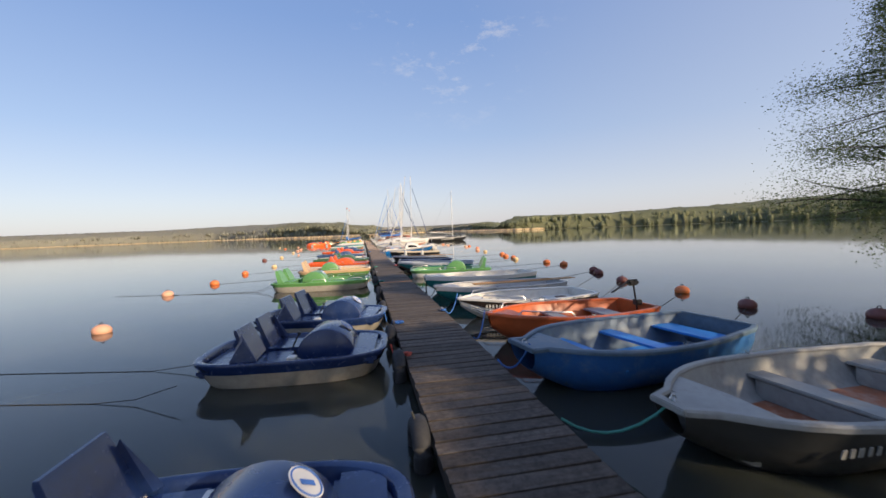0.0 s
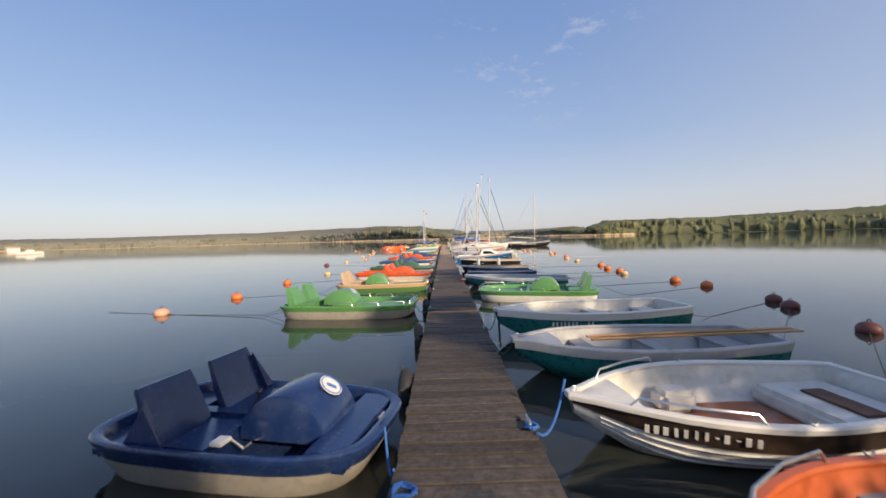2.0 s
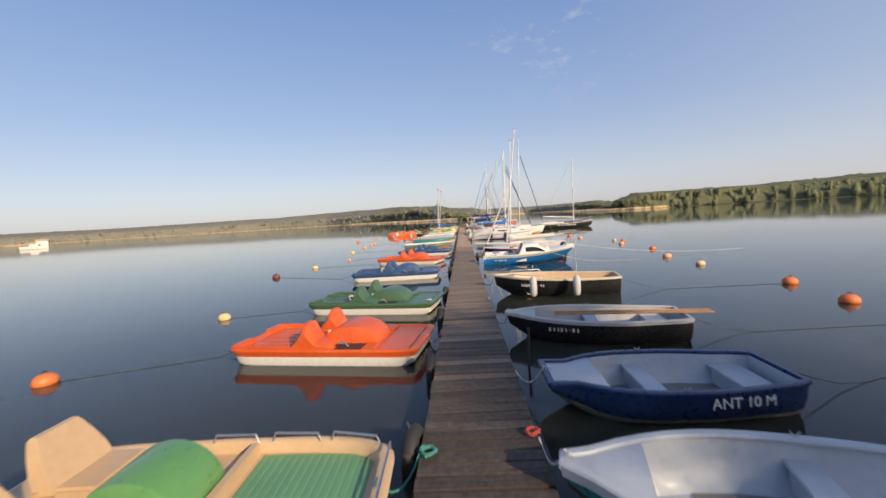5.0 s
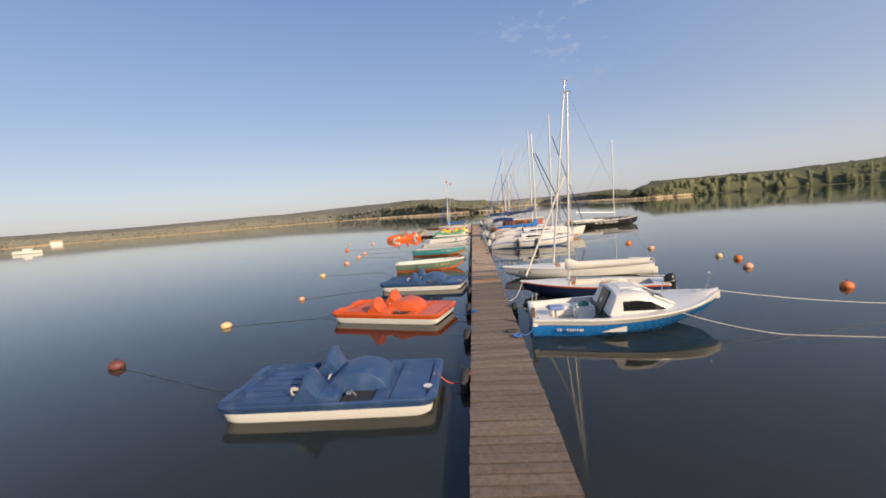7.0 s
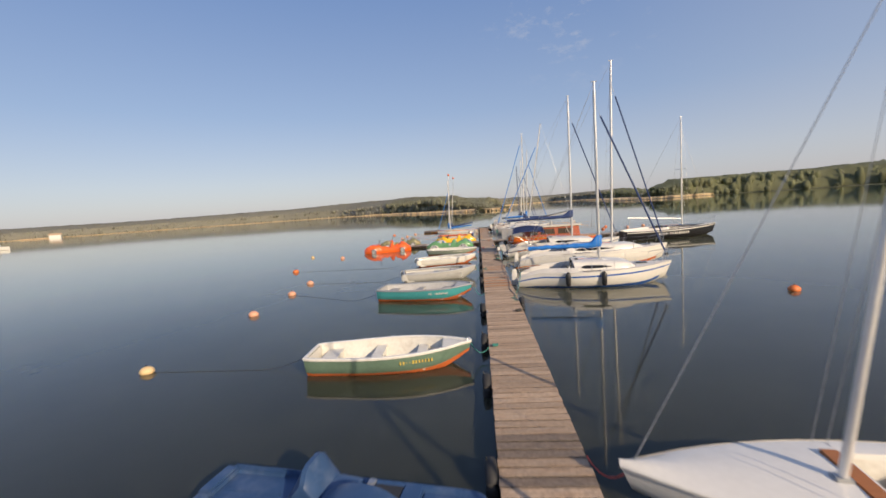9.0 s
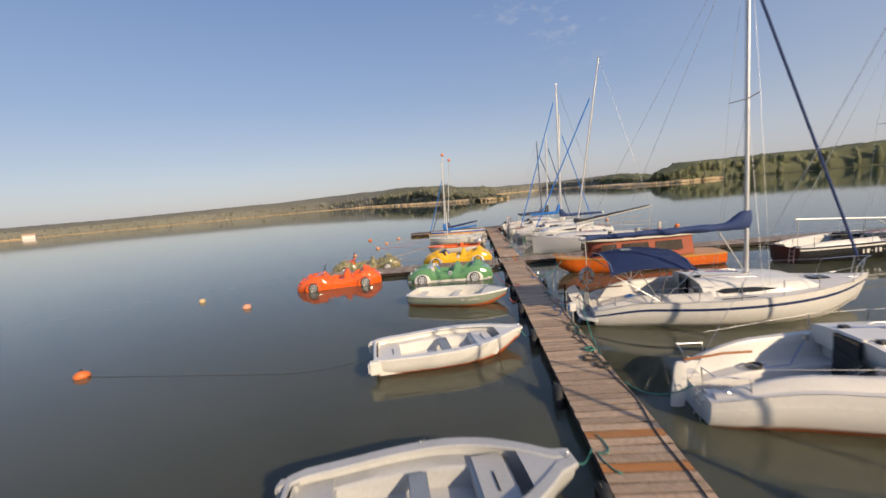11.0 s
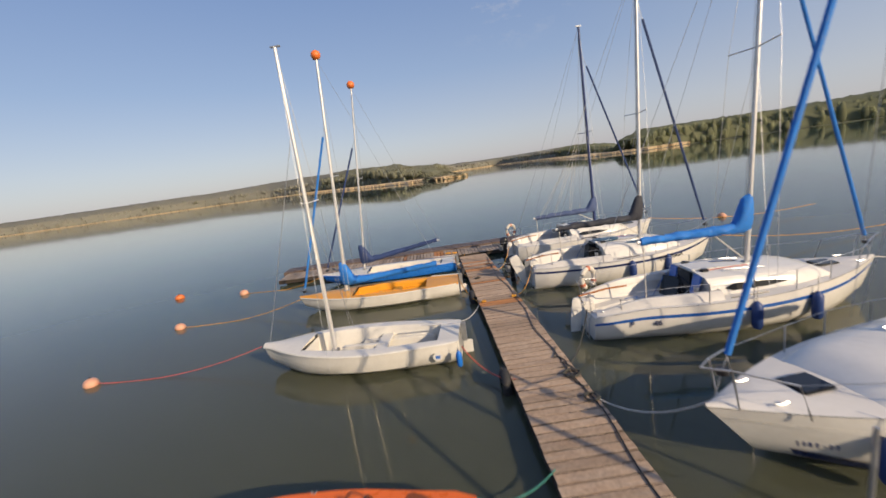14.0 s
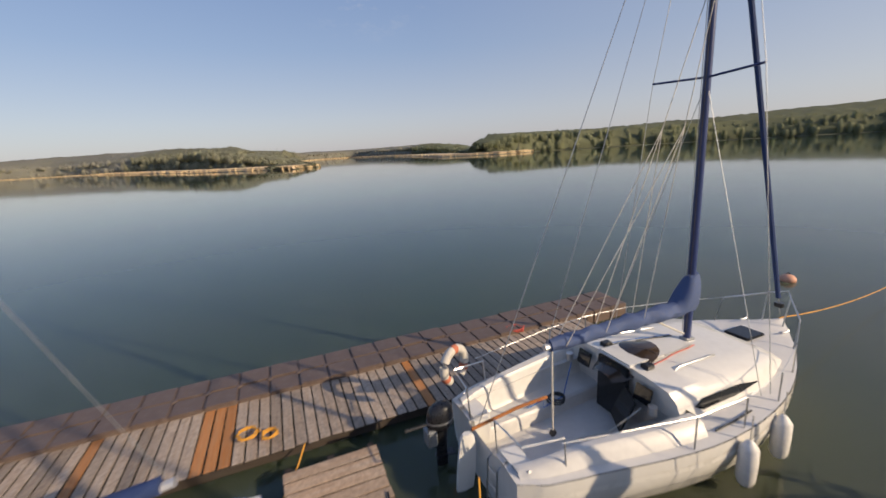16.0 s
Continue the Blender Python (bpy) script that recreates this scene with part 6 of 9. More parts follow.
    if bimini:
        rg = []
        for t in [i / 10 for i in range(11)]:
            x = lerp(0.42, 2.42, t)
            zt = fb + 1.22 + 0.13 * math.sin(math.pi * t)
            rg.append([(x + 0.10 * (abs(y) ** 3) * (1 if t > 0.5 else -1), y * B * 0.50, zt - 0.34 * abs(y) ** 2.3) for y in (-1, -.85, -.65, -.4, -.2, 0, .2, .4, .65, .85, 1)])
        b = loft(rg)
        bmesh.ops.solidify(b, geom=b.faces[:], thickness=0.012)
        cn_ = part("bimini_canopy", b, BIMINI, top, "taut navy canvas sunshade")
        part("window_patch", box(0.95, 1.25, -0.16, 0.16, fb + 1.335, fb + 1.352, 0.004), GREYSEAT, cn_, "small dull patch in the canvas")
        for x in (0.42, 1.10, 1.75, 2.42):
            p = [(1.62, B * 0.455, zs(.2) + 0.08), (lerp(1.62, x, 0.8), B * 0.485, fb + 0.72), (x, B * 0.495, fb + 0.88), (x, B * 0.36, fb + 1.12), (x, 0, fb + 1.215)]
            part("bimini_hoop", tube(p + [(q, -y, z) for q, y, z in reversed(p[:-1])], 0.014, 7), STEEL, top)
        for sg in (1, -1):
            part("bimini_strut", tube([(0.42, sg * B * 0.495, fb + 0.88), (0.10, sg * B * 0.34, zs(0) + 0.45)], 0.009, 6), STEEL, top)
            part("bimini_strut", tube([(2.42, sg * B * 0.495, fb + 0.88), (3.2, sg * B * 0.36, zs(.42) + 0.30)], 0.009, 6), STEEL, top)
    return top


yacht("sailing_yacht", (1.0, 68.4), -7, 6.4, 2.6, 8.55, "white cabin yacht with a blue sail cover and blue stripe", STRIPE_BLUE, SAIL_BLUE, SAIL_NAVY, fb=0.66, tr=0.56, scoop=0.42, mast_x=0.58, boom_z=0.55, bunch=0.3, bottom=STRIPE_BLUE, cabin=(0.40, 0.78))
yacht("sailing_yacht", (1.58, 73.6), -4, 8.0, 2.8, 10.95, "long white cabin yacht with dark side windows", HULLWHITE, None, SAIL_NAVY, fb=0.76, tr=0.62, scoop=0.40, mast_x=0.665, lean=0.2, boom=False, bottom=RB_BOTTOM, cabin=(0.34, 0.84))
ysh = yacht("sailing_yacht", (1.32, 78.98), -5, 7.5, 3.0, 10.6, "white cabin yacht under a navy canvas sunshade", STRIPE_NAVY, SAIL_NAVY, SAIL_NAVY, fb=0.74, tr=0.70, scoop=0.38, mast_x=0.615, bimini=True, boom_z=1.35, lean=0.05, bunch=0.3, rudder="raised", bottom=HULLWHITE, boom_end=-0.02)
pf = []
for t in [i / 10 for i in range(11)]:
    y_ = lerp(-1.02, 0.25, t)
    ext = 0.40 * max(0.0, 1 - (2 * t - 1) ** 4)
    pf.append([(0.04, y_, 0.25), (-ext, y_, 0.25), (-ext - 0.012, y_, 0.23), (-ext, y_, 0.19), (0.04, y_, 0.17)])
sp_ = part("swim_platform", loft(pf, close_ring=True, cap0=True, cap1=True), GELWHITE, ysh, "white moulded swim platform")
part("platform_grating", box(-0.30, 0.02, -0.80, 0.02, 0.252, 0.262, 0.003), GREYSEAT, sp_, "grey non-slip grating")
yacht("sailing_yacht", (8.85, 90.9), 164, 7.45, 2.5, 11.3, "white racing yacht with a plumb bow and pale boom", GELWHITE, SAIL_GREY, SAIL_BLUE, fb=0.90, rake=0.03, entry=1.5, mast_x=0.633, boom_z=0.55, boomup=0.75, furltop=0.85, cab_h=0.30, lean=-1.7, hull=GELWHITE, tr=0.85, bunch=0.15, cover_base=0.035, boomm=GELWHITE)
yacht("sailing_yacht", (8.2, 97.85), 186, 6.95, 2.4, 11.45, "white cabin yacht with a navy sail cover and fenders", HULLWHITE, SAIL_NAVY, SAIL_BLUE, fb=0.76, mast_x=0.585, furltop=0.95, lean=-0.12, bunch=0.36, boom_z=0.75, bottom=STRIPE_NAVY, rake=0.85)
yacht("sailing_yacht", (1.62, 101.8), -4, 6.5, 2.4, 9.95, "white cabin yacht with a bright blue sail cover", STRIPE_BLUE, SAIL_BLUE, SAIL_BLUE, fb=0.74, scoop=0.22, mast_x=0.60, boom_end=0.2, boom_z=0.78, dark_door=True, lean=0.42)
yt = yacht("sailing_yacht", (1.42, 106), -3, 6.0, 2.55, 9.3, "white cabin yacht with a charcoal sail cover and navy stripe", STRIPE_NAVY, SAIL_GREY, SAIL_NAVY, fb=0.72, mast_x=0.65, spread=0.48, stripe_z=0.86, lean=0.25, roof_glass=True, boom_z=0.62, boom_end=0.16, rudder="raised")
yi = yacht("sailing_yacht", (1.72, 109.8), 0, 5.98, 2.8, 8.9, "white cabin yacht with a navy mast and slate sail cover", HULLWHITE, mat("slate_blue_cover", (0.06, 0.09, 0.19), 0.8, var=0.2, scale=4, bump=0.5, bscale=14), SAIL_NAVY, mastm=NAVYMAST, fb=0.70, mast_x=0.628, spread=0.48, lean=-0.12, boom_z=0.52, boom_end=0.16, jacks=True, bunch=0.36)
ht = []
for t in [i / 8 for i in range(9)]:
    x_, w_ = lerp(1.92, 2.82, t), 0.34 * max(0.12, math.sin(math.pi * lerp(0.10, 0.93, t)) ** 0.5)
    z_ = lerp(0.98, 1.215, smooth01(t * 1.3))
    ht.append([(x_, -w_, z_ - 0.03), (x_, -w_ * 0.6, z_ + 0.02), (x_, 0, z_ + 0.035), (x_, w_ * 0.6, z_ + 0.02), (x_, w_, z_ - 0.03)])
part("tinted_hatch", loft(ht), BROWNGLASS, yi, "brown tinted curved companionway hatch")
for sg in (1, -1):
    part("bulkhead_window", box(-0.012, 0.012, -0.13, 0.13, -0.11, 0.11, 0.008), DARKGLASS, yi, "small dark bulkhead window", xf=pose(2.09, sg * 0.54, 0.93, 0, 14, 0))
text_mesh("lettering", "TORTUGA", 0.21, BLACK, yt, pose(4.15, -1.05, 0.62, 84, 0, 23), "dark lettering on white gelcoat")
yp = bpy.data.objects["sailing_yacht.005"]
text_mesh("lettering", "P", 0.17, STRIPE_NAVY, yp, pose(0.72, -0.925, 0.40, 98, 0, -9), "dark lettering on white gelcoat")
text_mesh("lettering", "46", 0.17, STRIPE_NAVY, yp, pose(1.22, -1.005, 0.40, 98, 0, -9), "dark lettering on white gelcoat")
for sg in (1, -1):
    part("blue_panel", box(-0.015, 0.015, -0.15, 0.15, -0.20, 0.24, 0.01), BLUED_, yp, "bright blue hatch panel", xf=pose(2.30, sg * 0.47, 0.92, 0, 14, 0))
nm = part("bow_writing", bars(7, 0.045, 0.06, 0.012, seed=31), STRIPE_NAVY, bpy.data.objects["sailing_yacht.004"], xf=pose(6.15, 0.60, 0.66, -14, 0, -32), smooth=False)
nm["kind"] = "stuff"
lifering(pose(1.86, 110.82, 1.10, 0, 0, 28))
lifering(pose(2.05, 102.55, 1.02, 0, 0, 30))
lifering(pose(1.58, 80.08, 1.08, 0, 0, 25))
lifering(pose(8.6, 90.5, 1.35, 0, 0, 60))
outboard(pose(1.40, 110.3, 0.35, 0, 0, 180), "dark outboard motor tilted at a yacht's transom")
outboard(pose(0.95, 106.6, 0.35, 0, 0, 180), "dark outboard motor at a yacht's transom")
outboard(pose(1.02, 79.5, 0.35, 0, 0, 180), "black outboard motor at a yacht's transom")
for x, y, m_, l_ in ((4.2, 104.52, FENDERBLUE, "navy fender on a white hull"), (5.4, 104.72, FENDERBLUE, "navy fender on a white hull"), (4.4, 108.30, FENDERWHITE, "white fender on a white hull"), (5.2, 108.40, FENDERWHITE, "white fender on a white hull"),
                     (4.6, 100.35, FENDERBLUE, "navy fender on a white hull"), (5.9, 100.4, FENDERBLUE, "navy fender on a white hull"), (2.9, 96.5, FENDERBLUE, "navy fender on a white hull"), (4.6, 96.4, FENDERBLUE, "navy fender on a white hull"),
                     (2.9, 66.85, BLACK, "black fender on a white hull"), (4.3, 66.65, BLACK, "black fender on a white hull"), (1.9, 36.9, FENDERGREY, "greyish white fender on a black hull"), (3.1, 36.75, FENDERGREY, "greyish white fender on a black hull")):
    fender(pose(x, y, 0.42), m_, l_)


def dinghy(name, stern, heading, L, B, H, label, hull, deck, interior, mast_x=0.62, fb=0.42, cover=None, furl=None, ball_top=False, boom=True, lean=0.0, boom_z=0.45, boomup=0.1, rudder=True, half_deck=0.34, rubrail=None, furltop=0.75, mastm=None, spl=0.45, mast_r=0.04, stern_deck=0.10, bunch=0.55, wood=None, blunt=0.025, wrinkle=1.0, plump=1.0):
    """Open sailing dinghy with a decked bow, side decks and a centre case."""
    top = thing(name, pose(stern[0], stern[1], 0, 0, 0, heading), label, "sailing dinghy", "sailing dinghies")
    N = 18
    tr = 0.74

    def zs(s):
        return fb * (1.0 + 0.22 * max(0, s - 0.3) ** 1.5)

    def kz(s):
        return -0.10 + 0.30 * max(0, (s - 0.75) / 0.25) ** 2.2

    def xs(s, z):
        return s * (L - 0.2) + 0.2 * max(0, (s - 0.5) / 0.5) ** 1.5 * max(0, z / fb)

    rg = []
    for i in range(N + 1):
        s = i / N
        w, z, k = max(blunt, hull_half(s, B, tr)), zs(s), kz(s)
        pr = [(w, z), (w * 0.985, lerp(k, z, 0.7)), (w * 0.90, lerp(k, z, 0.36)), (w * 0.6, lerp(k, z, 0.1)), (0, k)]
        rg.append([(xs(s, zz), y, zz) for y, zz in pr] + [(xs(s, zz), -y, zz) for y, zz in reversed(pr[:-1])])
    part("hull", loft(rg, cap0=True), hull, top)
    s1 = 1 - half_deck
    fd, sd, inn = [], [], []
    for i in range(N + 1):
        s = i / N
        w, z = max(blunt, hull_half(s, B, tr)) - 0.006, zs(s) + 0.004
        x = xs(s, z)
        if s >= s1 - 0.03:
            fd.append([(x, w, z), (x, w * 0.5, z + 0.045), (x, 0, z + 0.06), (x, -w * 0.5, z + 0.045), (x, -w, z)])
        if s <= s1 + 0.03:
            wi = w * 0.68
            sd.append([(x, w, z), (x, (w + wi) / 2, z + 0.02), (x, wi, z + 0.012), (x, wi - 0.015, z - 0.05)])
            inn.append([(x, wi - 0.015, z - 0.05), (x, wi * 0.9, 0.10), (x, wi * 0.5, 0.07), (x, 0, 0.065), (x, -wi * 0.5, 0.07), (x, -wi * 0.9, 0.10), (x, -wi + 0.015, z - 0.05)])
    part("foredeck", loft(fd), deck, top)
    part("side_deck", loft(sd), deck, top)
    part("side_deck", loft([[(x, -y, z) for x, y, z in q] for q in sd]), deck, top)
    part("cockpit_lining", loft(inn, cap0=True, cap1=True), interior, top)
    wst = hull_half(0.05, B, tr)
    part("stern_deck", box(0.01, stern_deck * L, -wst * 0.93, wst * 0.93, zs(0) - 0.03, zs(0) + 0.012, 0.01), deck, top)
    part("thwart", box(L * 0.36, L * 0.42, -B * 0.33, B * 0.33, fb * 0.62, fb * 0.72, 0.01), wood or interior, top)
    for sg in (1, -1):
        part("side_bench", box(L * 0.14, L * 0.52, sg * B * 0.255 - 0.10, sg * B * 0.255 + 0.10, 0.07, fb * 0.58, 0.03), interior, top)
        part("sheet", tube([(L * 0.50, sg * 0.10, fb * 0.74), (L * 0.34, sg * 0.22, 0.10), (L * 0.26, sg * 0.05, 0.085), (L * 0.20, sg * 0.18, 0.09), (L * 0.28, sg * 0.26, 0.095)], 0.008, 5), ROPE_W, top, "loose sheet rope")
    if wood:
        part("floor_board", box(L * 0.16, L * 0.58, -B * 0.15, B * 0.15, 0.066, 0.09, 0.006), wood, top)
        part("coaming_strip", box(L * 0.60, L * 0.63, -B * 0.30, B * 0.30, fb + 0.03, fb + 0.10, 0.01), wood, top)
    part("centreboard_case", box(L * 0.38, L * 0.60, -0.05, 0.05, 0.06, fb * 0.75, 0.012), interior, top)
    for sg in (1, -1):
        r = []
        for i in range(N + 1):
            s = i / N
            w, z = max(blunt, hull_half(s, B, tr)), zs(s)
            r.append([(xs(s, z), sg * (w + 0.018), z - 0.035), (xs(s, z), sg * (w + 0.022), z - 0.005), (xs(s, z), sg * (w + 0.002), z + 0.012)])
        part("rubbing_strake", loft(r), rubrail or hull, top)
    mx = xs(mast_x, fb)
    zd = zs(mast_x) + (0.05 if mast_x > s1 else -0.25)
    rig(top, mx, zd, H, mastm or ALU, boom_len=(mx * 0.86 if boom else None), boom_z=boom_z, cover=cover, furl=furl, bowx=xs(0.98, fb), bowz=zs(1) + 0.04, half=B / 2 * 0.95, lean=lean, boomup=boomup, topball=ball_top, furltop=furltop, spreader_len=spl, mast_r=mast_r, bunch=bunch, wrinkle=wrinkle, plump=plump)
    if rudder:
        part("rudder", box(-0.26, -0.04, -0.018, 0.018, -0.25, fb * 0.55, 0.015), GELWHITE, top)
        part("rudder_head", box(-0.15, -0.03, -0.03, 0.03, fb * 0.5, fb + 0.18, 0.012), GALV, top)
        part("tiller", tube([(-0.12, 0, fb + 0.16), (0.9, 0.05, fb + 0.22)], 0.016, 6), ALU, top)
    return top


DINGHYWHITE = mat("dinghy_white", (0.67, 0.645, 0.585), 0.35, var=0.06, scale=3, dirt=0.15, dirtcol=(0.4, 0.35, 0.26))
YELLOWD = mat("yellow_gelcoat", (0.74, 0.33, 0.025), 0.35, var=0.08, scale=3)
BLUED = mat("bright_blue_gelcoat", (0.02, 0.16, 0.58), 0.3, var=0.08, scale=3)
dw = dinghy("sailing_dinghy", (-1.35, 101.6), 172, 4.7, 1.9, 7.1, "white sailing dinghy with a bare leaning mast", DINGHYWHITE, DINGHYWHITE, DINGHYWHITE, mast_x=0.66, fb=0.55, boom=False, half_deck=0.24, mast_r=0.05, blunt=0.09)
e_ = part("round_emblem", disc((0, 0, 0), 0.10, 0.006, "y", 24), GELWHITE, dw, "round white emblem with a blue mark", xf=pose(0.45, 0.825, 0.33, -6, 0, 6))
part("emblem_mark", box(-0.05, 0.05, 0.003, 0.008, -0.045, 0.03, 0.002), BLUED_, e_, "blue mark")
fender(pose(-1.47, 100.72, 0.28) @ Matrix.Diagonal((0.6, 0.6, 0.6, 1)), BLUED, "bright blue fender at a dinghy's stern")
dinghy("sailing_dinghy", (-1.0, 106.35), 177, 5.5, 1.75, 8.05, "yellow decked dinghy with a blue sail cover", DINGHYWHITE, YELLOWD, YELLOWD, mast_x=0.72, fb=0.46, cover=SAIL_BLUE, furl=SAIL_BLUE, ball_top=True, boomup=0.30, boom_z=0.25, lean=-0.42, mast_r=0.055, stern_deck=0.2)
dinghy("sailing_dinghy", (-0.85, 109.75), 177, 5.7, 1.8, 7.8, "blue hulled dinghy with a white deck and navy cover", BLUED, DINGHYWHITE, DINGHYWHITE, mast_x=0.70, fb=0.40, cover=SAIL_NAVY, furl=SAIL_NAVY, ball_top=True, boomup=0.55, boom_z=0.30, lean=-0.74)
dinghy("sailing_dinghy", (5.89, 49.70), 165, 4.8, 2.0, 6.95, "navy and white sailing dinghy with a white covered boom", NAVYHULL, GELWHITE, RB_WHITE, mast_x=0.669, fb=0.42, cover=SAIL_WHITE, furl=SAIL_WHITE, boomup=0.16, boom_z=0.42, bunch=0.10, wrinkle=0.25, plump=1.5, rubrail=RB_ORANGE, furltop=0.62, rudder=True, lean=-0.26, wood=VARNISH)
al = dinghy("sailing_dinghy", (7.0, 53.6), 171, 6.2, 1.85, 8.35, "long white sailing dinghy with a low cockpit", GELWHITE, GELWHITE, RB_WHITE, mast_x=0.66, fb=0.46, boom=False, rudder=True, half_deck=0.38, lean=-0.88, mast_r=0.05, wood=VARNISH)
text_mesh("lettering", "ALKA", 0.24, BLACK, al, pose(5.25, 0.615, 0.34, 86, 0, 161), "dark lettering on white gelcoat")
outboard(pose(6.03, 49.66, 0.14, 0, 0, 165) @ pose(0, 0.25, 0, 0, 18, 0), "dark outboard motor tilted at a dinghy's stern")

# ---- blue cabin motorboat ----
CABINBLUE = mat("cabin_boat_blue", (0.02, 0.19, 0.55), 0.25, var=0.08, scale=3)
DOORBROWN = mat("dark_brown_door", (0.035, 0.022, 0.015), 0.35, var=0.2, scale=4)
cb = thing("cabin_boat", pose(1.02, 46.85, 0, 0, 0, -4), "blue and white cabin boat with an open stern cockpit", "motor boat")
L, B = 4.65, 2.46


def cb_sheer(s):
    return 0.46 + 0.32 * s ** 3


def cb_half(s):
    w = B / 2 * lerp(0.80, 1.0, smooth01(s / 0.4))
    if s > 0.45:
        w *= max(0.0, 1 - ((s - 0.45) / 0.55) ** 2.9)
    return max(w, 0.05)


def cb_x(s, z):
    return s * L * lerp(0.86, 1.0, min(1, max(0, z) / 0.6)) if s > 0 else -0.02 + 0.05 * z


low, upp = [], []
for i in range(21):
    s = i / 20
    w, zc = cb_half(s), cb_sheer(s)
    zm = zc - 0.13
    k = -0.16 + 0.40 * max(0, (s - 0.72) / 0.28) ** 2
    pr = [(w * lerp(0.96, 0.84, s ** 3), zm), (w * lerp(0.93, 0.6, s ** 2), lerp(k, zm, .62)), (w * lerp(0.78, 0.34, s ** 2), lerp(k, zm, .2)), (w * 0.4 * (1 - s), k + .01), (0, k)]
    low.append([(cb_x(s, zz), y, zz) for y, zz in pr] + [(cb_x(s, zz), -y, zz) for y, zz in reversed(pr[:-1])])
    pu = [(w * lerp(0.96, 0.84, s ** 3) + .012, zm - .012), (w * lerp(0.985, 0.93, s ** 3) + .02, lerp(zm, zc, .45)), (w + .03, zc - .03), (w + .025, zc + .008), (w - .02, zc + .016), (w - .09, zc + .008), (w - .10, zc - .05)]
    upp.append([(cb_x(s, zz), max(0.004, y), zz) for y, zz in pu])
part("hull", loft(low, cap0=True, cap1=True), CABINBLUE, cb)
b = loft(upp)
loft([[(x, -y, z) for x, y, z in r] for r in upp], b)
wt = cb_half(0)
box(-0.03, 0.10, -wt, wt, 0.28, 0.475, 0.02, b)
box(cb_x(1, .78) - .10, cb_x(1, .78) + .03, -.07, .07, .56, .80, 0.03, b)
part("white_topside", b, GELWHITE, cb, "white upper hull moulding")
fd = []
for i in range(8, 21):
    s = i / 20
    w, z = max(.02, cb_half(s) - 0.05), cb_sheer(s) - .01
    fd.append([(cb_x(s, z), w, z), (cb_x(s, z), w * .5, z + .05), (cb_x(s, z), 0, z + .07), (cb_x(s, z), -w * .5, z + .05), (cb_x(s, z), -w, z)])
part("foredeck", loft(fd), GELWHITE, cb)
inn = []
for s in (0.02, 0.12, 0.25, 0.38, 0.46):
    w, z = cb_half(s) - 0.095, cb_sheer(s)
    inn.append([(s * L, w, z), (s * L, w * .95, .12), (s * L, w * .5, .1), (s * L, 0, .1), (s * L, -w * .5, .1), (s * L, -w * .95, .12), (s * L, -w, z)])
part("cockpit_lining", loft(inn, cap0=True, cap1=True), DECKWHITE, cb)
part("stern_bench", box(0.10, 0.50, -0.72, 0.72, 0.1, 0.36, 0.04), GELWHITE, cb)
part("side_locker", box(0.55, 1.75, 0.42, 0.92, 0.1, 0.40, 0.06), GELWHITE, cb)
part("engine_box", box(1.15, 1.70, 0.02, 0.50, 0.1, 0.47, 0.07), GELWHITE, cb)
part("side_step", box(0.55, 1.90, -0.96, -0.70, 0.1, 0.26, 0.04), GELWHITE, cb)
part("seat_post", tube([(0.62, -.22, .1), (0.62, -.22, .52)], .03, 10), GALV, cb)
part("seat_cushion", box(0.44, 0.84, -0.44, -0.02, 0.52, 0.60, 0.035), mat("blue_striped_cushion", (0.22, 0.30, 0.55), 0.8, var=0.35, scale=12), cb, "blue striped seat cushion")
part("stern_board", box(-.04, .06, -.80, -.74, .30, .72, .01), WORNBROWN, cb)
# cabin: leaning aft bulkhead, tinted side windows, sloped screen
rr = []
for xb_, xt_, w, z1 in ((1.80, 2.02, 0.93, 0.95), (1.95, 2.10, 0.95, 0.97), (2.45, 2.45, 0.95, 0.97), (2.78, 2.72, 0.92, 0.95), (2.98, 2.90, 0.88, 0.84), (3.30, 3.22, 0.80, 0.66), (3.55, 3.52, 0.72, 0.56)):
    zb = 0.46
    f = lambda z: lerp(xb_, xt_, (z - zb) / max(.05, z1 - zb))
    pr = [(w, zb), (w * 0.985, lerp(zb, z1, .35)), (w * 0.93, lerp(zb, z1, .78)), (w * .87, lerp(zb, z1, .92)), (w * .72, lerp(zb, z1, .985)), (w * .35, z1 + .03), (0, z1 + .04)]
    rr.append([(f(z), y, z) for y, z in pr] + [(f(z), -y, z) for y, z in reversed(pr[:-1])])
part("cabin", loft(rr, cap0=True, cap1=True), GELWHITE, cb)
part("cabin_door", box(-0.02, 0.02, -0.32, 0.36, -0.36, 0.36, 0.01), DOORBROWN, cb, "dark brown cabin door", xf=pose(1.845, 0.02, 0.60, 0, 24, 0))
part("door_notice", box(-0.008, 0.008, -0.06, 0.06, -0.06, 0.06, 0.003), GELWHITE, cb, xf=pose(1.842, 0.06, 0.66, 0, 24, 0))
for sg in (1, -1):
    q = []
    for x, w, z0, z1_ in ((2.12, 0.95, 0.58, 0.80), (2.45, 0.95, 0.58, 0.815), (2.74, 0.935, 0.58, 0.78), (2.92, 0.91, 0.575, 0.68), (3.08, 0.875, 0.57, 0.60)):
        q.append([(x, sg * (w * 0.985 + .012), z0), (x, sg * (w * lerp(.985, .92, (z1_ - z0) / .28) + .016), z1_)])
    part("side_window", loft(q), DARKGLASS, cb, "tinted side window")
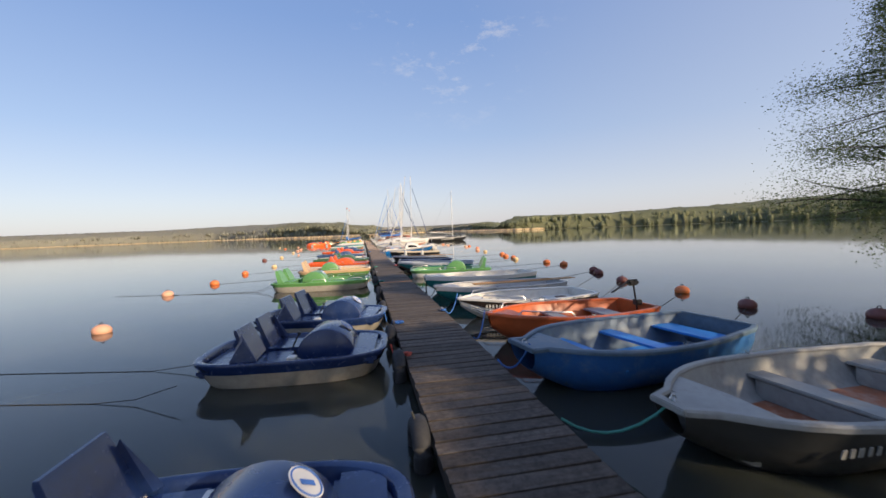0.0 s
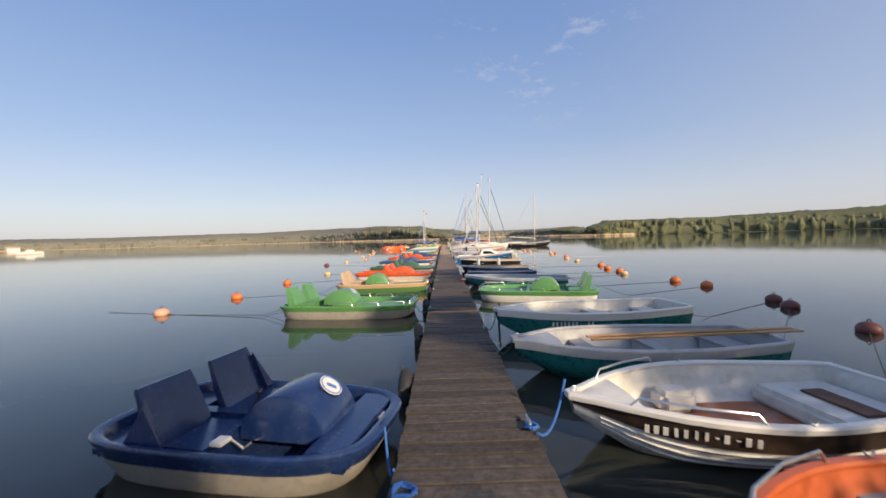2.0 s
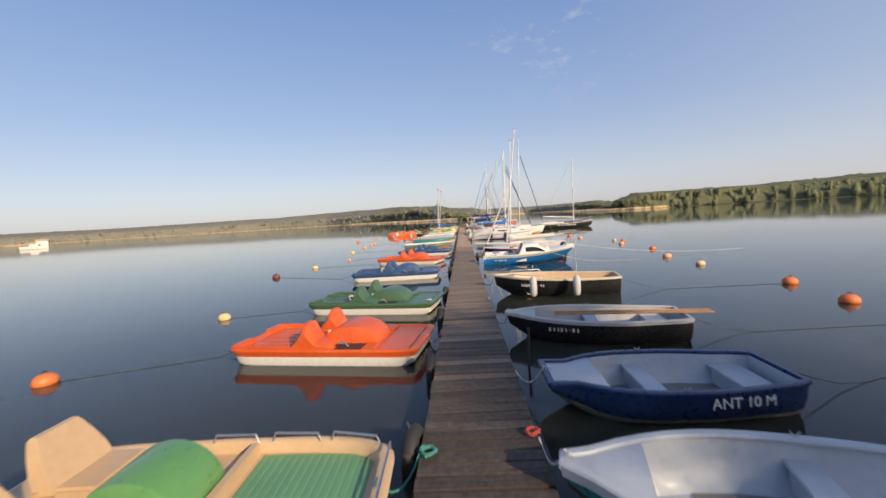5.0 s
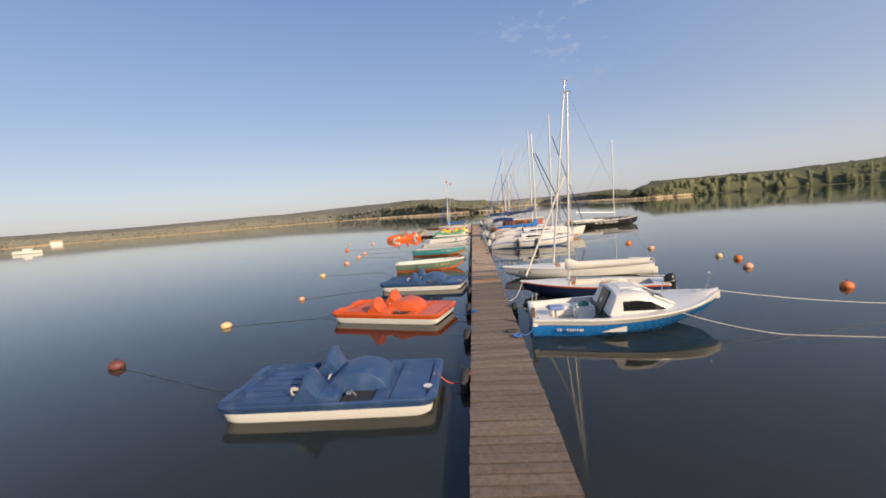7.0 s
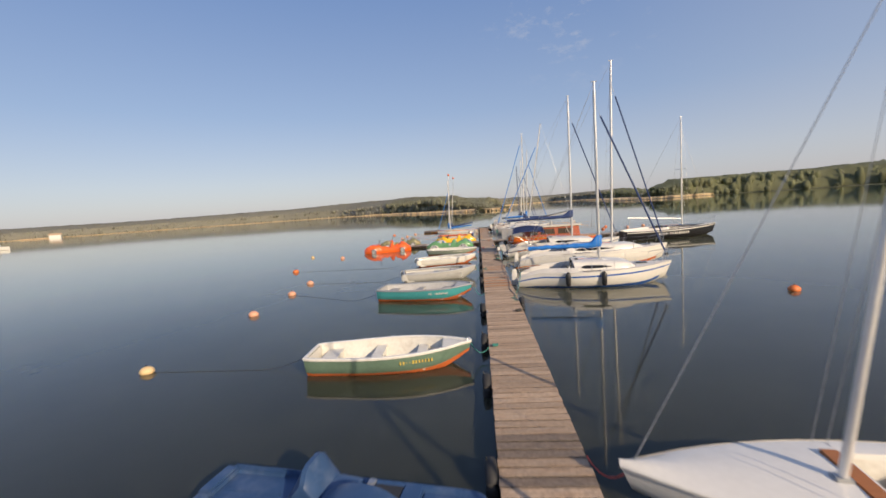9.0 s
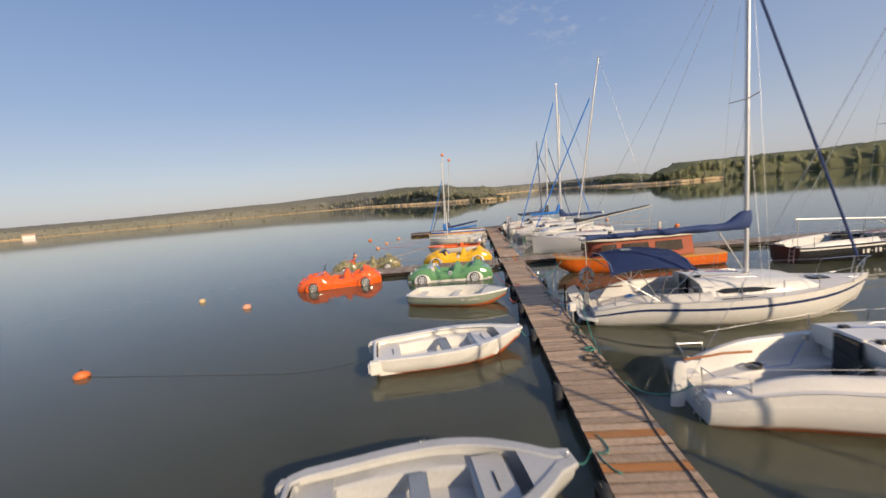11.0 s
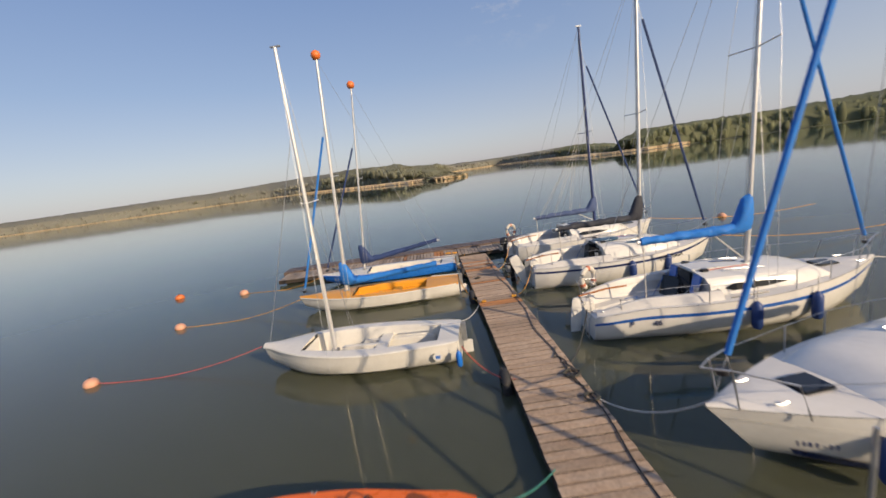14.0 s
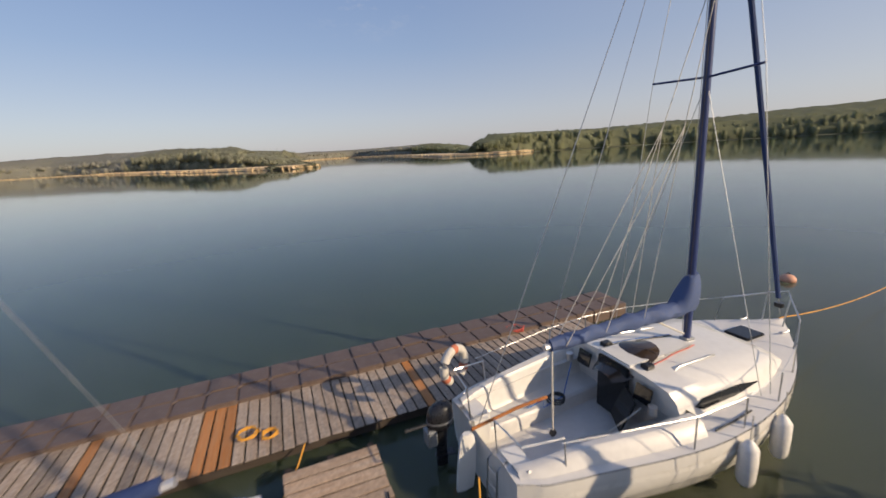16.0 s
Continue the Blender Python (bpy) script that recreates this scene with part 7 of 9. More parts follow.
part("windscreen", loft([[(2.93, 0.62, 0.865), (3.24, 0.58, 0.70)], [(2.95, 0, 0.905), (3.28, 0, 0.735)], [(2.93, -0.62, 0.865), (3.24, -0.58, 0.70)]]), DARKGLASS, cb)
for sg in (1, -1):
    part("windscreen_frame", tube([(2.84, sg * .80, .90), (3.34, sg * .70, .66)], .028, 8), GELWHITE, cb)
part("roof_hatch", box(2.2, 2.62, -.28, .28, .985, 1.02, .015), GELWHITE, cb)
for sg in (1, -1):
    part("roof_grab_rail", tube([(2.15, sg * .62, .965), (2.2, sg * .62, 1.02), (2.6, sg * .62, 1.025), (2.65, sg * .62, .965)], .012, 6), STEEL, cb)
part("bow_post", tube([(4.36, 0, .80), (4.50, 0.02, 1.18), (4.46, 0.06, 1.22)], 0.02, 7), STEEL, cb)
part("side_rail_post", tube([(3.55, .66, .62), (3.60, .66, .98)], 0.014, 6), STEEL, cb)
part("mooring_cleat", box(4.12, 4.26, -.02, .02, .78, .82, .01), GALV, cb)
rw = part("registration_writing", bars(11, 0.045, 0.065, 0.012, seed=3), GELWHITE, cb, xf=pose(0.86, -1.115, 0.22, 6, 0, -9.5), smooth=False)
rw["kind"] = "stuff"
cr = thing("rope_coil", cb.matrix_world @ pose(1.42, .26, 0.47), "coil of green rope on a boat's locker", "rope")
part("coil", torus((0, 0, 0.02), 0.12, 0.025, "z", 18, 6), ROPE_G, cr)
part("coil", torus((0.01, 0.01, 0.06), 0.11, 0.025, "z", 18, 6), ROPE_G, cr)

# ---- orange motorboat with outboard ----
MBORANGE = mat("motorboat_orange", (0.78, 0.15, 0.015), 0.3, var=0.08, scale=3)
FLOORWHITE = mat("motorboat_floor", (0.62, 0.58, 0.50), 0.6, var=0.2, scale=4, dirt=0.3)
mb = rowboat("motor_boat", (-5.5, 96.42), (-1.65, 96.18), 1.85, 0.50, DINGHYWHITE, MBORANGE, MBORANGE, "orange and white motorboat with a silver outboard", bow=0.14, full=3.0, seatmat=MBORANGE, group="", benches=(), bowdeck=0.26, floor=FLOORWHITE, rimw=0.17, sheer=0.20)
mb["category"] = "motor boat"
part("stern_bench", box(0.34, 0.74, -0.60, 0.60, 0.06, 0.30, 0.03), MBORANGE, mb)
for sg in (1, -1):
    part("stern_locker", box(0.04, 0.36, sg * .42 - .20, sg * .42 + .20, 0.06, 0.49, 0.04), MBORANGE, mb)
part("motor_board", box(0.0, 0.07, -.22, .22, 0.06, 0.40, 0.02), MBORANGE, mb)
part("console", loft([[(1.18, -.68, .06), (1.52, -.68, .06), (1.52, -.36, .06), (1.18, -.36, .06)], [(1.22, -.67, .52), (1.48, -.67, .52), (1.48, -.38, .52), (1.22, -.38, .52)], [(1.26, -.65, .60), (1.44, -.65, .66), (1.44, -.40, .66), (1.26, -.40, .60)]], close_ring=True, cap1=True), MBORANGE, mb)
part("steering_wheel", torus((0, 0, 0), .15, .014, "x", 20, 6), BLACK, mb, xf=pose(1.16, -.52, .58, 0, 20, 0))
part("battery_box", box(0.86, 1.06, -.70, -.50, .06, .34, .02), BLACK, mb)
for sg in (1, -1):
    q = []
    for s in [0.18 + 0.52 * k / 8 for k in range(9)]:
        w = row_half(s, 1.85, .78, .14, 3.0)
        q.append([(s * 3.8, sg * (w - .17), .44), (s * 3.8, sg * (w - .20), .26), (s * 3.8, sg * (w - .24), .20), (s * 3.8, sg * (w - .30), .066)])
    part("side_lining", loft(q), FLOORWHITE if sg > 0 else MBORANGE, mb)
om = thing("outboard_motor", mb.matrix_world @ pose(-0.10, 0, 0.46, 0, 32, 0), "large silver outboard motor with an orange stripe, tilted up", "outboard motor", "outboard motors")
SILVER = mat("silver_cowl", (0.50, 0.50, 0.51), 0.28, metal=0.35)
cw = part("cowling", egg([(0.10, .17, .13, 0), (0.14, .21, .165, 0), (0.30, .22, .175, 0), (0.42, .205, .16, -.01), (0.50, .16, .125, -.02), (0.54, .08, .06, -.03)]), SILVER, om)
part("stripe", egg([(0.17, .216, .171, 0), (0.22, .222, .176, 0), (0.24, .222, .1765, 0)]), RB_ORANGE, cw, "orange stripe")
part("lower_cowl", egg([(-0.04, .12, .10, 0), (0.02, .17, .13, 0), (0.105, .185, .14, 0)]), BLACK, om)
part("leg", egg([(-0.75, .09, .035, 0), (-0.45, .085, .04, 0), (-0.30, .10, .06, 0), (-0.03, .13, .09, 0)]), BLACK, om)
part("cavitation_plate", box(-.22, .12, -.09, .09, -.56, -.545, .004), BLACK, om)
part("gearcase", loft([[(x, r * math.cos(q), -.74 + r * math.sin(q)) for q in [2 * math.pi * k / 12 for k in range(12)]] for x, r in ((.20, .01), (.14, .045), (0, .055), (-.16, .045), (-.2, .03))], close_ring=True, cap0=True, cap1=True), BLACK, om)
for k in range(3):
    part("propeller_blade", box(-.205, -.195, -.05, .05, .03, .14, .004), BLACK, om, xf=pose(0, 0, -.74) @ Matrix.Rotation(k * 2.094, 4, 'X') @ pose(0, 0, 0, 0, 0, 0))
part("clamp_bracket", box(.10, .24, -.12, .12, -.20, .06, .02), GALV, om)

# ---- pedal boats shaped like vintage cars ----
def car_boat(c, ang, body, label, panel, rimm, number=None, floatm=None, Lc=4.35, cowl=None, wheelrad=0.19, frame_up=True, trim_line=None, crumple=0.0):
    """Moulded open car-shaped pedal boat: hood, fenders, two rows of hump seats, wheels in arch panels."""
    top = thing("car_pedal_boat", pose(c[0], c[1], 0, 0, 0, ang), label, "pedal boat", "car-shaped pedal boats")
    W = 1.72

    def step(a, b, x):
        return smooth01((x - a) / (b - a))

    def bell(x, c0, r):
        return math.exp(-((x - c0) / r) ** 2)

    def half(t):
        w = interp(t, [-1.0, -0.97, -0.88, -0.72, -0.5, -0.3, 0.3, 0.5, 0.72, 0.86, 0.95, 1.0], [0.50, 0.66, 0.82, 0.94, 0.97, 0.92, 0.92, 0.96, 0.94, 0.80, 0.62, 0.44])
        return w * W / 2

    def height(t, v):
        u = abs(v)
        z = interp(t, [-1, -0.96, -0.86, -0.7, -0.5, -0.3, 0.25, 0.38, 0.5, 0.66, 0.82, 0.93, 1], [0.26, 0.42, 0.55, 0.64, 0.62, 0.60, 0.60, 0.66, 0.66, 0.60, 0.52, 0.42, 0.24])
        sill = interp(t, [-0.4, -0.28, 0.25, 0.36], [0, 1, 1, 0])
        z = lerp(z, 0.46, sill * step(0.55, 0.85, u))
        z += 0.09 * (bell(t, 0.62, 0.17) + bell(t, -0.60, 0.20)) * step(0.45, 0.72, u) - 0.06 * step(0.42, 0.5, u) * (1 - step(0.55, 0.68, u)) * (t > 0.45)
        m1 = step(-0.01, 0.05, t) * (1 - step(0.27, 0.35, t)) * (1 - step(0.64, 0.78, u))
        z = lerp(z, 0.17, m1)
        z = lerp(z, 0.35, step(-0.13, -0.09, t) * (1 - step(0.0, 0.05, t)) * (1 - step(0.66, 0.80, u)))
        m2 = step(-0.42, -0.36, t) * (1 - step(-0.30, -0.22, t)) * (1 - step(0.66, 0.80, u))
        z = lerp(z, 0.26, m2)
        z = lerp(z, 0.42, step(-0.52, -0.48, t) * (1 - step(-0.38, -0.34, t)) * (1 - step(0.66, 0.82, u)))
        shape = 0.76 + 0.24 * math.sin(math.pi * min(1, u / 0.84)) ** 2
        b1 = math.exp(-abs((t + 0.175) / (0.140 if t < -0.175 else 0.105)) ** 2.8) * 0.82 * shape * (1 - 0.55 * step(0.62, 0.9, u))
        b2 = math.exp(-abs((t + 0.62) / (0.25 if t < -0.62 else 0.115)) ** 2.8) * 0.86 * shape * (1 - 0.50 * step(0.70, 0.98, u))
        z = max(z, b1, b2)
        z += crumple * (abs(noise.noise((t * 7.5, v * 2.6, 3))) - 0.2) * 2 + crumple * 0.7 * noise.noise((t * 17, v * 6, 9))
        return z * (1 - 0.30 * step(0.80, 1.0, u))

    M, K = 64, 26
    rings = []
    for i in range(M + 1):
        t = -1 + 2 * i / M
        w = half(t)
        row = [(t * Lc / 2, -w * 0.97, 0.02), (t * Lc / 2, -w * 1.0, 0.10)]
        for j in range(K + 1):
            v = -1 + 2 * j / K
            row.append((t * Lc / 2, w * v * (0.985 if abs(v) == 1 else 1), height(t, v) if abs(v) < 1 else height(t, v) * 0.9))
        row += [(t * Lc / 2, w * 1.0, 0.10), (t * Lc / 2, w * 0.97, 0.02)]
        rings.append(row)
    part("body", loft(rings, cap0=True, cap1=True), body, top)
    fl = []
    for t in [-0.985, -0.9, -0.6, -0.2, 0.2, 0.6, 0.9, 0.975]:
        w = half(t) + 0.012
        fl.append([(t * Lc / 2, -w, 0.10), (t * Lc / 2, -w, 0.0), (t * Lc / 2, -w * 0.85, -0.14), (t * Lc / 2, w * 0.85, -0.14), (t * Lc / 2, w, 0.0), (t * Lc / 2, w, 0.10)])
    part("float", loft(fl, close_ring=True, cap0=True, cap1=True), floatm or body, top, "pale lower float" if floatm else "")
    for sg in (1, -1):
        for tx in (0.60, -0.60):
            x, y = tx * Lc / 2, sg * (half(tx) + 0.012)
            r0, z0 = 0.36, 0.10
            arch = [(x + r0 * 1.12 * math.cos(a), y, max(-0.06, z0 + r0 * 0.92 * math.sin(a))) for a in [2 * math.pi * k / 36 for k in range(36)]]
            b = loft([arch, [(px, y + sg * 0.04, pz) for px, py, pz in arch], [(x + (px - x) * 0.96, y + sg * 0.05, z0 + (pz - z0) * 0.96) for px, py, pz in arch]], close_ring=True, cap1=True)
            part("arch_panel", b, panel, top)
            yy = y + sg * 0.055
            wl_ = part("wheel", disc((x, yy, z0 + 0.06), wheelrad, 0.03, "y", 28), RUBBER, top, "black tyre")
            part("tyre", torus((x, yy + sg * 0.012, z0 + 0.06), wheelrad + 0.025, 0.035, "y", 28, 8), RUBBER, wl_)
            part("hub", disc((x, yy + sg * 0.024, z0 + 0.06), 0.07, 0.03, "y", 16, bev=0.01), rimm, wl_)
            part("rim", torus((x, yy + sg * 0.018, z0 + 0.06), wheelrad - 0.02, 0.028, "y", 28, 8), rimm, wl_)
            for k in range(6):
                sp = box(0.04, wheelrad - 0.015, -0.012, 0.012, -0.034, 0.034, 0.004)
                part("spoke", sp, rimm, wl_, xf=Matrix.Translation((x, yy + sg * 0.018, z0 + 0.06)) @ Matrix.Rotation(k * math.pi / 3, 4, 'Y'))
            if trim_line:
                part("arch_trim", tube([(px, y + sg * 0.055, pz + 0.006) for px, py, pz in arch if pz > 0.05], 0.012, 6), trim_line, top)
        part("headlight", ball((Lc * 0.435, sg * half(0.8) * 0.72, 0.47), 0.08, (0.6, 1, 1), 2), rimm if floatm else body, top)
    # dashboard cowl, windscreen hoop, steering wheel
    q = []
    for t in [i / 10 for i in range(11)]:
        y = lerp(-0.70, 0.70, t)
        bow_ = 0.16 * (1 - (y / 0.7) ** 2)
        zc = 0.66 + 0.05 * (1 - (y / 0.7) ** 2) - 0.10 * (abs(y) > 0.62)
        x0 = Lc * 0.185 + bow_
        q.append([(x0 - 0.14, y, zc - 0.10), (x0 - 0.13, y, zc + 0.075), (x0 - 0.07, y, zc + 0.095), (x0 + 0.05, y, zc + 0.035), (x0 + 0.20, y, zc - 0.03), (x0 + 0.22, y, zc - 0.09)])
    part("dashboard_cowl", loft(q, close_ring=True, cap0=True, cap1=True), cowl or body, top, "moulded dashboard cowl" if cowl else "")
    part("windscreen_hoop", tube([(Lc * 0.19, -0.62, 0.58), (Lc * 0.155, -0.60, 1.16), (Lc * 0.15, -0.52, 1.20), (Lc * 0.15, 0.52, 1.20), (Lc * 0.155, 0.60, 1.16), (Lc * 0.19, 0.62, 0.58)] if frame_up else [(Lc * 0.17, -0.66, 0.58), (Lc * 0.17, -0.30, 0.80), (Lc * 0.14, 0.62, 1.14)], 0.014, 7), BLACK, top)
    sw = torus((0, 0, 0), 0.15, 0.018, "z", 18, 7)
    tube([(-0.14, 0, 0), (0.14, 0, 0)], 0.012, 6, sw)
    disc((0, 0, 0.005), 0.05, 0.03, "z", 14, sw)
    part("steering_wheel", sw, BLUED_ if cowl else body, top, xf=pose(Lc * 0.125, 0.30, 0.66, 0, -50, 0))
    for sg in (1, -1):
        part("pedal", box(Lc * 0.12, Lc * 0.145, sg * 0.28 - 0.16, sg * 0.28 + 0.16, 0.20, 0.24, 0.01), BLACK, top)
    if number:
        for sg in (1, -1):
            pl = part("number_plate", box(-0.075, 0.075, -0.004, 0.004, -0.095, 0.095, 0.003), GELWHITE, top, "white plate with a black figure", xf=pose(-Lc * 0.02, sg * half(0) * 0.925, 0.42, 24 * sg, 0, 0))
            text_mesh("figure", number, 0.18, BLACK, pl, pose(0, -0.006, 0, 90, 0, 0) if sg < 0 else pose(0, 0.006, 0, 90, 0, 180))
    part("rear_handle", tube([(-Lc * 0.47, -0.22, 0.42), (-Lc * 0.52, -0.2, 0.46), (-Lc * 0.52, 0.2, 0.46), (-Lc * 0.47, 0.22, 0.42)], 0.014, 6), STEEL, top)
    return top


def camo_mat():
    m = mat("camouflage_gelcoat", (0.20, 0.18, 0.07), 0.12, var=0.1, coat=0.6, bump=1.0, bscale=3.5)
    n, l = m.node_tree.nodes, m.node_tree.links
    tc = n.new("ShaderNodeTexCoord")
    ns = n.new("ShaderNodeTexNoise")
    ns.inputs["Scale"].default_value = 3.2
    ns.inputs["Detail"].default_value = 2
    l.new(tc.outputs["Object"], ns.inputs["Vector"])
    cr = n.new("ShaderNodeValToRGB")
    cr.color_ramp.interpolation = 'CONSTANT'
    e = cr.color_ramp.elements
    e[0].color, e[0].position = (0.15, 0.15, 0.07, 1), 0.0
    e[1].color, e[1].position = (0.24, 0.22, 0.11, 1), 0.46
    q = e.new(0.55)
    q.color = (0.34, 0.27, 0.14, 1)
    q = e.new(0.63)
    q.color = (0.20, 0.15, 0.09, 1)
    l.new(ns.outputs[0], cr.inputs[0])
    l.new(cr.outputs[0], n["Principled BSDF"].inputs["Base Color"])
    return m


CARGREEN = mat("car_green_gelcoat", (0.125, 0.29, 0.125), 0.16, var=0.08, scale=3, coat=0.5)
CARYELLOW = mat("car_yellow_gelcoat", (0.76, 0.43, 0.015), 0.18, var=0.08, scale=3, coat=0.4)
CARORANGE = mat("car_orange_gelcoat", (0.74, 0.115, 0.012), 0.12, var=0.1, scale=3, coat=0.6, bump=1.0, bscale=3.2)
CHROME = mat("silver_wheel_paint", (0.62, 0.62, 0.64), 0.3, metal=0.25, var=0.05)
car_boat((-3.43, 86.85), 177, CARGREEN, "green car-shaped pedal boat with white cowl and floats", GELWHITE, CHROME, "4", GELWHITE, cowl=GELWHITE, frame_up=False)
car_boat((-3.2, 92.1), 178, CARYELLOW, "yellow car-shaped pedal boat with white wheel panels", GELWHITE, CARYELLOW, "3", None, frame_up=False, cowl=BLACK)
car_boat((-9.35, 87.3), 195, CARORANGE, "glossy orange car-shaped pedal boat", CARORANGE, GALV, None, None, trim_line=RUBBER, crumple=0.085)
car_boat((-9.0, 91.6), 192, camo_mat(), "camouflage painted car-shaped pedal boat", bpy.data.materials["camouflage_gelcoat"], CHROME, None, None, trim_line=RUBBER, cowl=CARORANGE, crumple=0.085)

# ---- wooden cruiser with tented cabin ----
PLANKORANGE = wood_mat("orange_varnished_hull", (0.72, 0.15, 0.016), rough=0.2, per_obj=0.04, stretch=(1, 5, 5), grey=(0.50, 0.10, 0.02), bump=0.1)
COVERDECK = wood_mat("yellow_varnished_deck", (0.62, 0.30, 0.07), rough=0.3, per_obj=0.04, grey=(0.55, 0.27, 0.07), bump=0.1)
TENT = mat("rust_red_canvas", (0.32, 0.085, 0.045), 0.7, var=0.2, scale=4, bump=0.6, bscale=10)
# opaque pane; the dim cabin behind it is put into the colour
DIM_PANE = mat("dim_interior_pane", (0.075, 0.058, 0.047), 0.10, var=0.5, scale=5, bump=0.5, bscale=9)
CREAM = mat("cream_roof", (0.62, 0.56, 0.45), 0.55, var=0.08, scale=3)
wb = thing("wooden_cruiser", pose(9.2, 86.0, 0, 0, 0, 180), "varnished orange wooden cruiser with a rust-red canvas cabin", "motor boat")
L, B = 7.4, 2.2
rg = []
for i in range(21):
    s = i / 20
    w = max(0.07, hull_half(s, B, 0.8))
    if s > 0.8:
        w = max(w, 0.55 * math.sqrt(max(0.0, 1 - ((s - 0.8) / 0.2) ** 2)) + 0.05)
    z = 0.55 + 0.22 * s ** 2
    k = -0.2 + 0.5 * max(0, (s - 0.85) / 0.15) ** 2
    pr = [(w, z), (w * .99, lerp(k, z, .7)), (w * .93, lerp(k, z, .4)), (w * .6, lerp(k, z, .12)), (0, k)]
    rg.append([(s * (L - .2) + .2 * s ** 4 * max(0, zz / .6), y, zz) for y, zz in pr] + [(s * (L - .2) + .2 * s ** 4 * max(0, zz / .6), -y, zz) for y, zz in reversed(pr[:-1])])
part("hull", loft(rg, cap0=True, cap1=True), PLANKORANGE, wb)
dk = [[(r[0][0], r[0][1] + 0.03, r[0][2] + .005), (r[0][0], r[0][1] * .5, r[0][2] + .05), (r[0][0], 0, r[0][2] + .06), (r[0][0], -r[0][1] * .5, r[0][2] + .05), (r[0][0], -r[0][1] - 0.03, r[0][2] + .005)] for r in rg]
part("deck", loft(dk), COVERDECK, wb)
for sg in (1, -1):
    part("rubbing_strake", loft([[(r[0][0], sg * (r[0][1] + .03), r[0][2] - .05), (r[0][0], sg * (r[0][1] + .035), r[0][2] + .01)] for r in rg]), COVERDECK, wb)


def round_ring(x0, x1, w, z, n=32, p=3.2):
    return [(lerp(x0, x1, 0.5) + (x1 - x0) / 2 * abs(math.cos(a)) ** (2 / p) * (1 if math.cos(a) > 0 else -1), w * abs(math.sin(a)) ** (2 / p) * (1 if math.sin(a) > 0 else -1), z) for a in [2 * math.pi * i / n for i in range(n)]]


part("canvas_cabin", loft([round_ring(1.2, 6.15, 0.94, 0.62), round_ring(1.25, 6.0, 0.90, 1.1), round_ring(1.3, 5.95, 0.86, 1.48)], close_ring=True), TENT, wb, "rust-red canvas cabin sides")
part("cabin_roof", loft([round_ring(1.1, 6.25, 0.98, 1.47), round_ring(1.05, 6.3, 1.0, 1.51), round_ring(1.1, 6.25, 0.97, 1.56), round_ring(1.6, 5.7, 0.7, 1.60), round_ring(2.6, 4.8, 0.2, 1.61)], close_ring=True, cap0=True, cap1=True), CREAM, wb, "cream curved cabin roof")
for sg in (1, -1):
    for x0, x1 in ((4.85, 5.6), (3.45, 4.65), (2.0, 3.2)):
        q = [[(x0, sg * 0.932, 0.88), (x0 + .05, sg * 0.912, 1.32)], [(x1, sg * 0.932, 0.88), (x1 - .05, sg * 0.912, 1.32)]]
        part("window_pane", loft(q), DIM_PANE, wb, "opaque cabin window coloured like the dim interior")
part("front_pane", loft([[(6.085, 0.6, 0.98), (6.055, 0.58, 1.32)], [(6.085, -0.6, 0.98), (6.055, -0.58, 1.32)]]), DIM_PANE, wb)
part("roof_seam", box(3.78, 3.80, -0.9, 0.9, 1.57, 1.606, 0.004), BLACK, wb, "black seam across the roof")
part("funnel", disc((3.6, 0, 1.75), 0.12, 0.30, "z", 20), GALV, wb)

# ---- dark racing yacht at the jetty's end ----
rv = yacht("racing_yacht", (11.2, 84.7), 8, 8.0, 2.4, 9.75, "black and white racing yacht with a raised boom", GELWHITE, None, None, fb=0.72, mast_x=0.66, boom=True, hull=BLACK, rudder=False, cab_h=0.22, boomup=0.35, boom_z=0.5, stripe_z=0.90, group="")
part("sponsor_writing", bars(15, 0.14, 0.17, 0.05, seed=8), GELWHITE, rv, xf=pose(3.6, -1.21, 0.42, 0, 0, 2), smooth=False)

# ---- far moored motor boats ----
def far_boat(x, y, a, sc, label):
    t = thing("motor_boat", pose(x, y, 0, 0, 0, a), label, "motor boat", "motorboats far out on the lake")
    rg = []
    for s in (0, .2, .45, .7, .88, 1):
        w = max(.05, hull_half(s, 2.2, .9)) * sc
        rg.append([(s * 5.6 * sc, w, .8 * sc), (s * 5.6 * sc, w * .85, .1), (s * 5.6 * sc, 0, -.2), (s * 5.6 * sc, -w * .85, .1), (s * 5.6 * sc, -w, .8 * sc)])
    part("hull", loft(rg, cap0=True), GELWHITE, t)
    part("deck", box(.1, 4.2 * sc, -.95 * sc, .95 * sc, .72 * sc, .82 * sc, .05), GELWHITE, t)
    part("canopy", box(1.0 * sc, 3.6 * sc, -.9 * sc, .9 * sc, 1.75 * sc, 1.85 * sc, .05), BEIGE, t)
    for x0 in (1.1, 3.5):
        for y0 in (-.8, .8):
            part("canopy_post", tube([(x0 * sc, y0 * sc, .75 * sc), (x0 * sc, y0 * sc, 1.78 * sc)], .03, 6), STEEL, t)
    part("cabin", box(2.0 * sc, 3.8 * sc, -.75 * sc, .75 * sc, .8 * sc, 1.35 * sc, .1), GELWHITE, t)


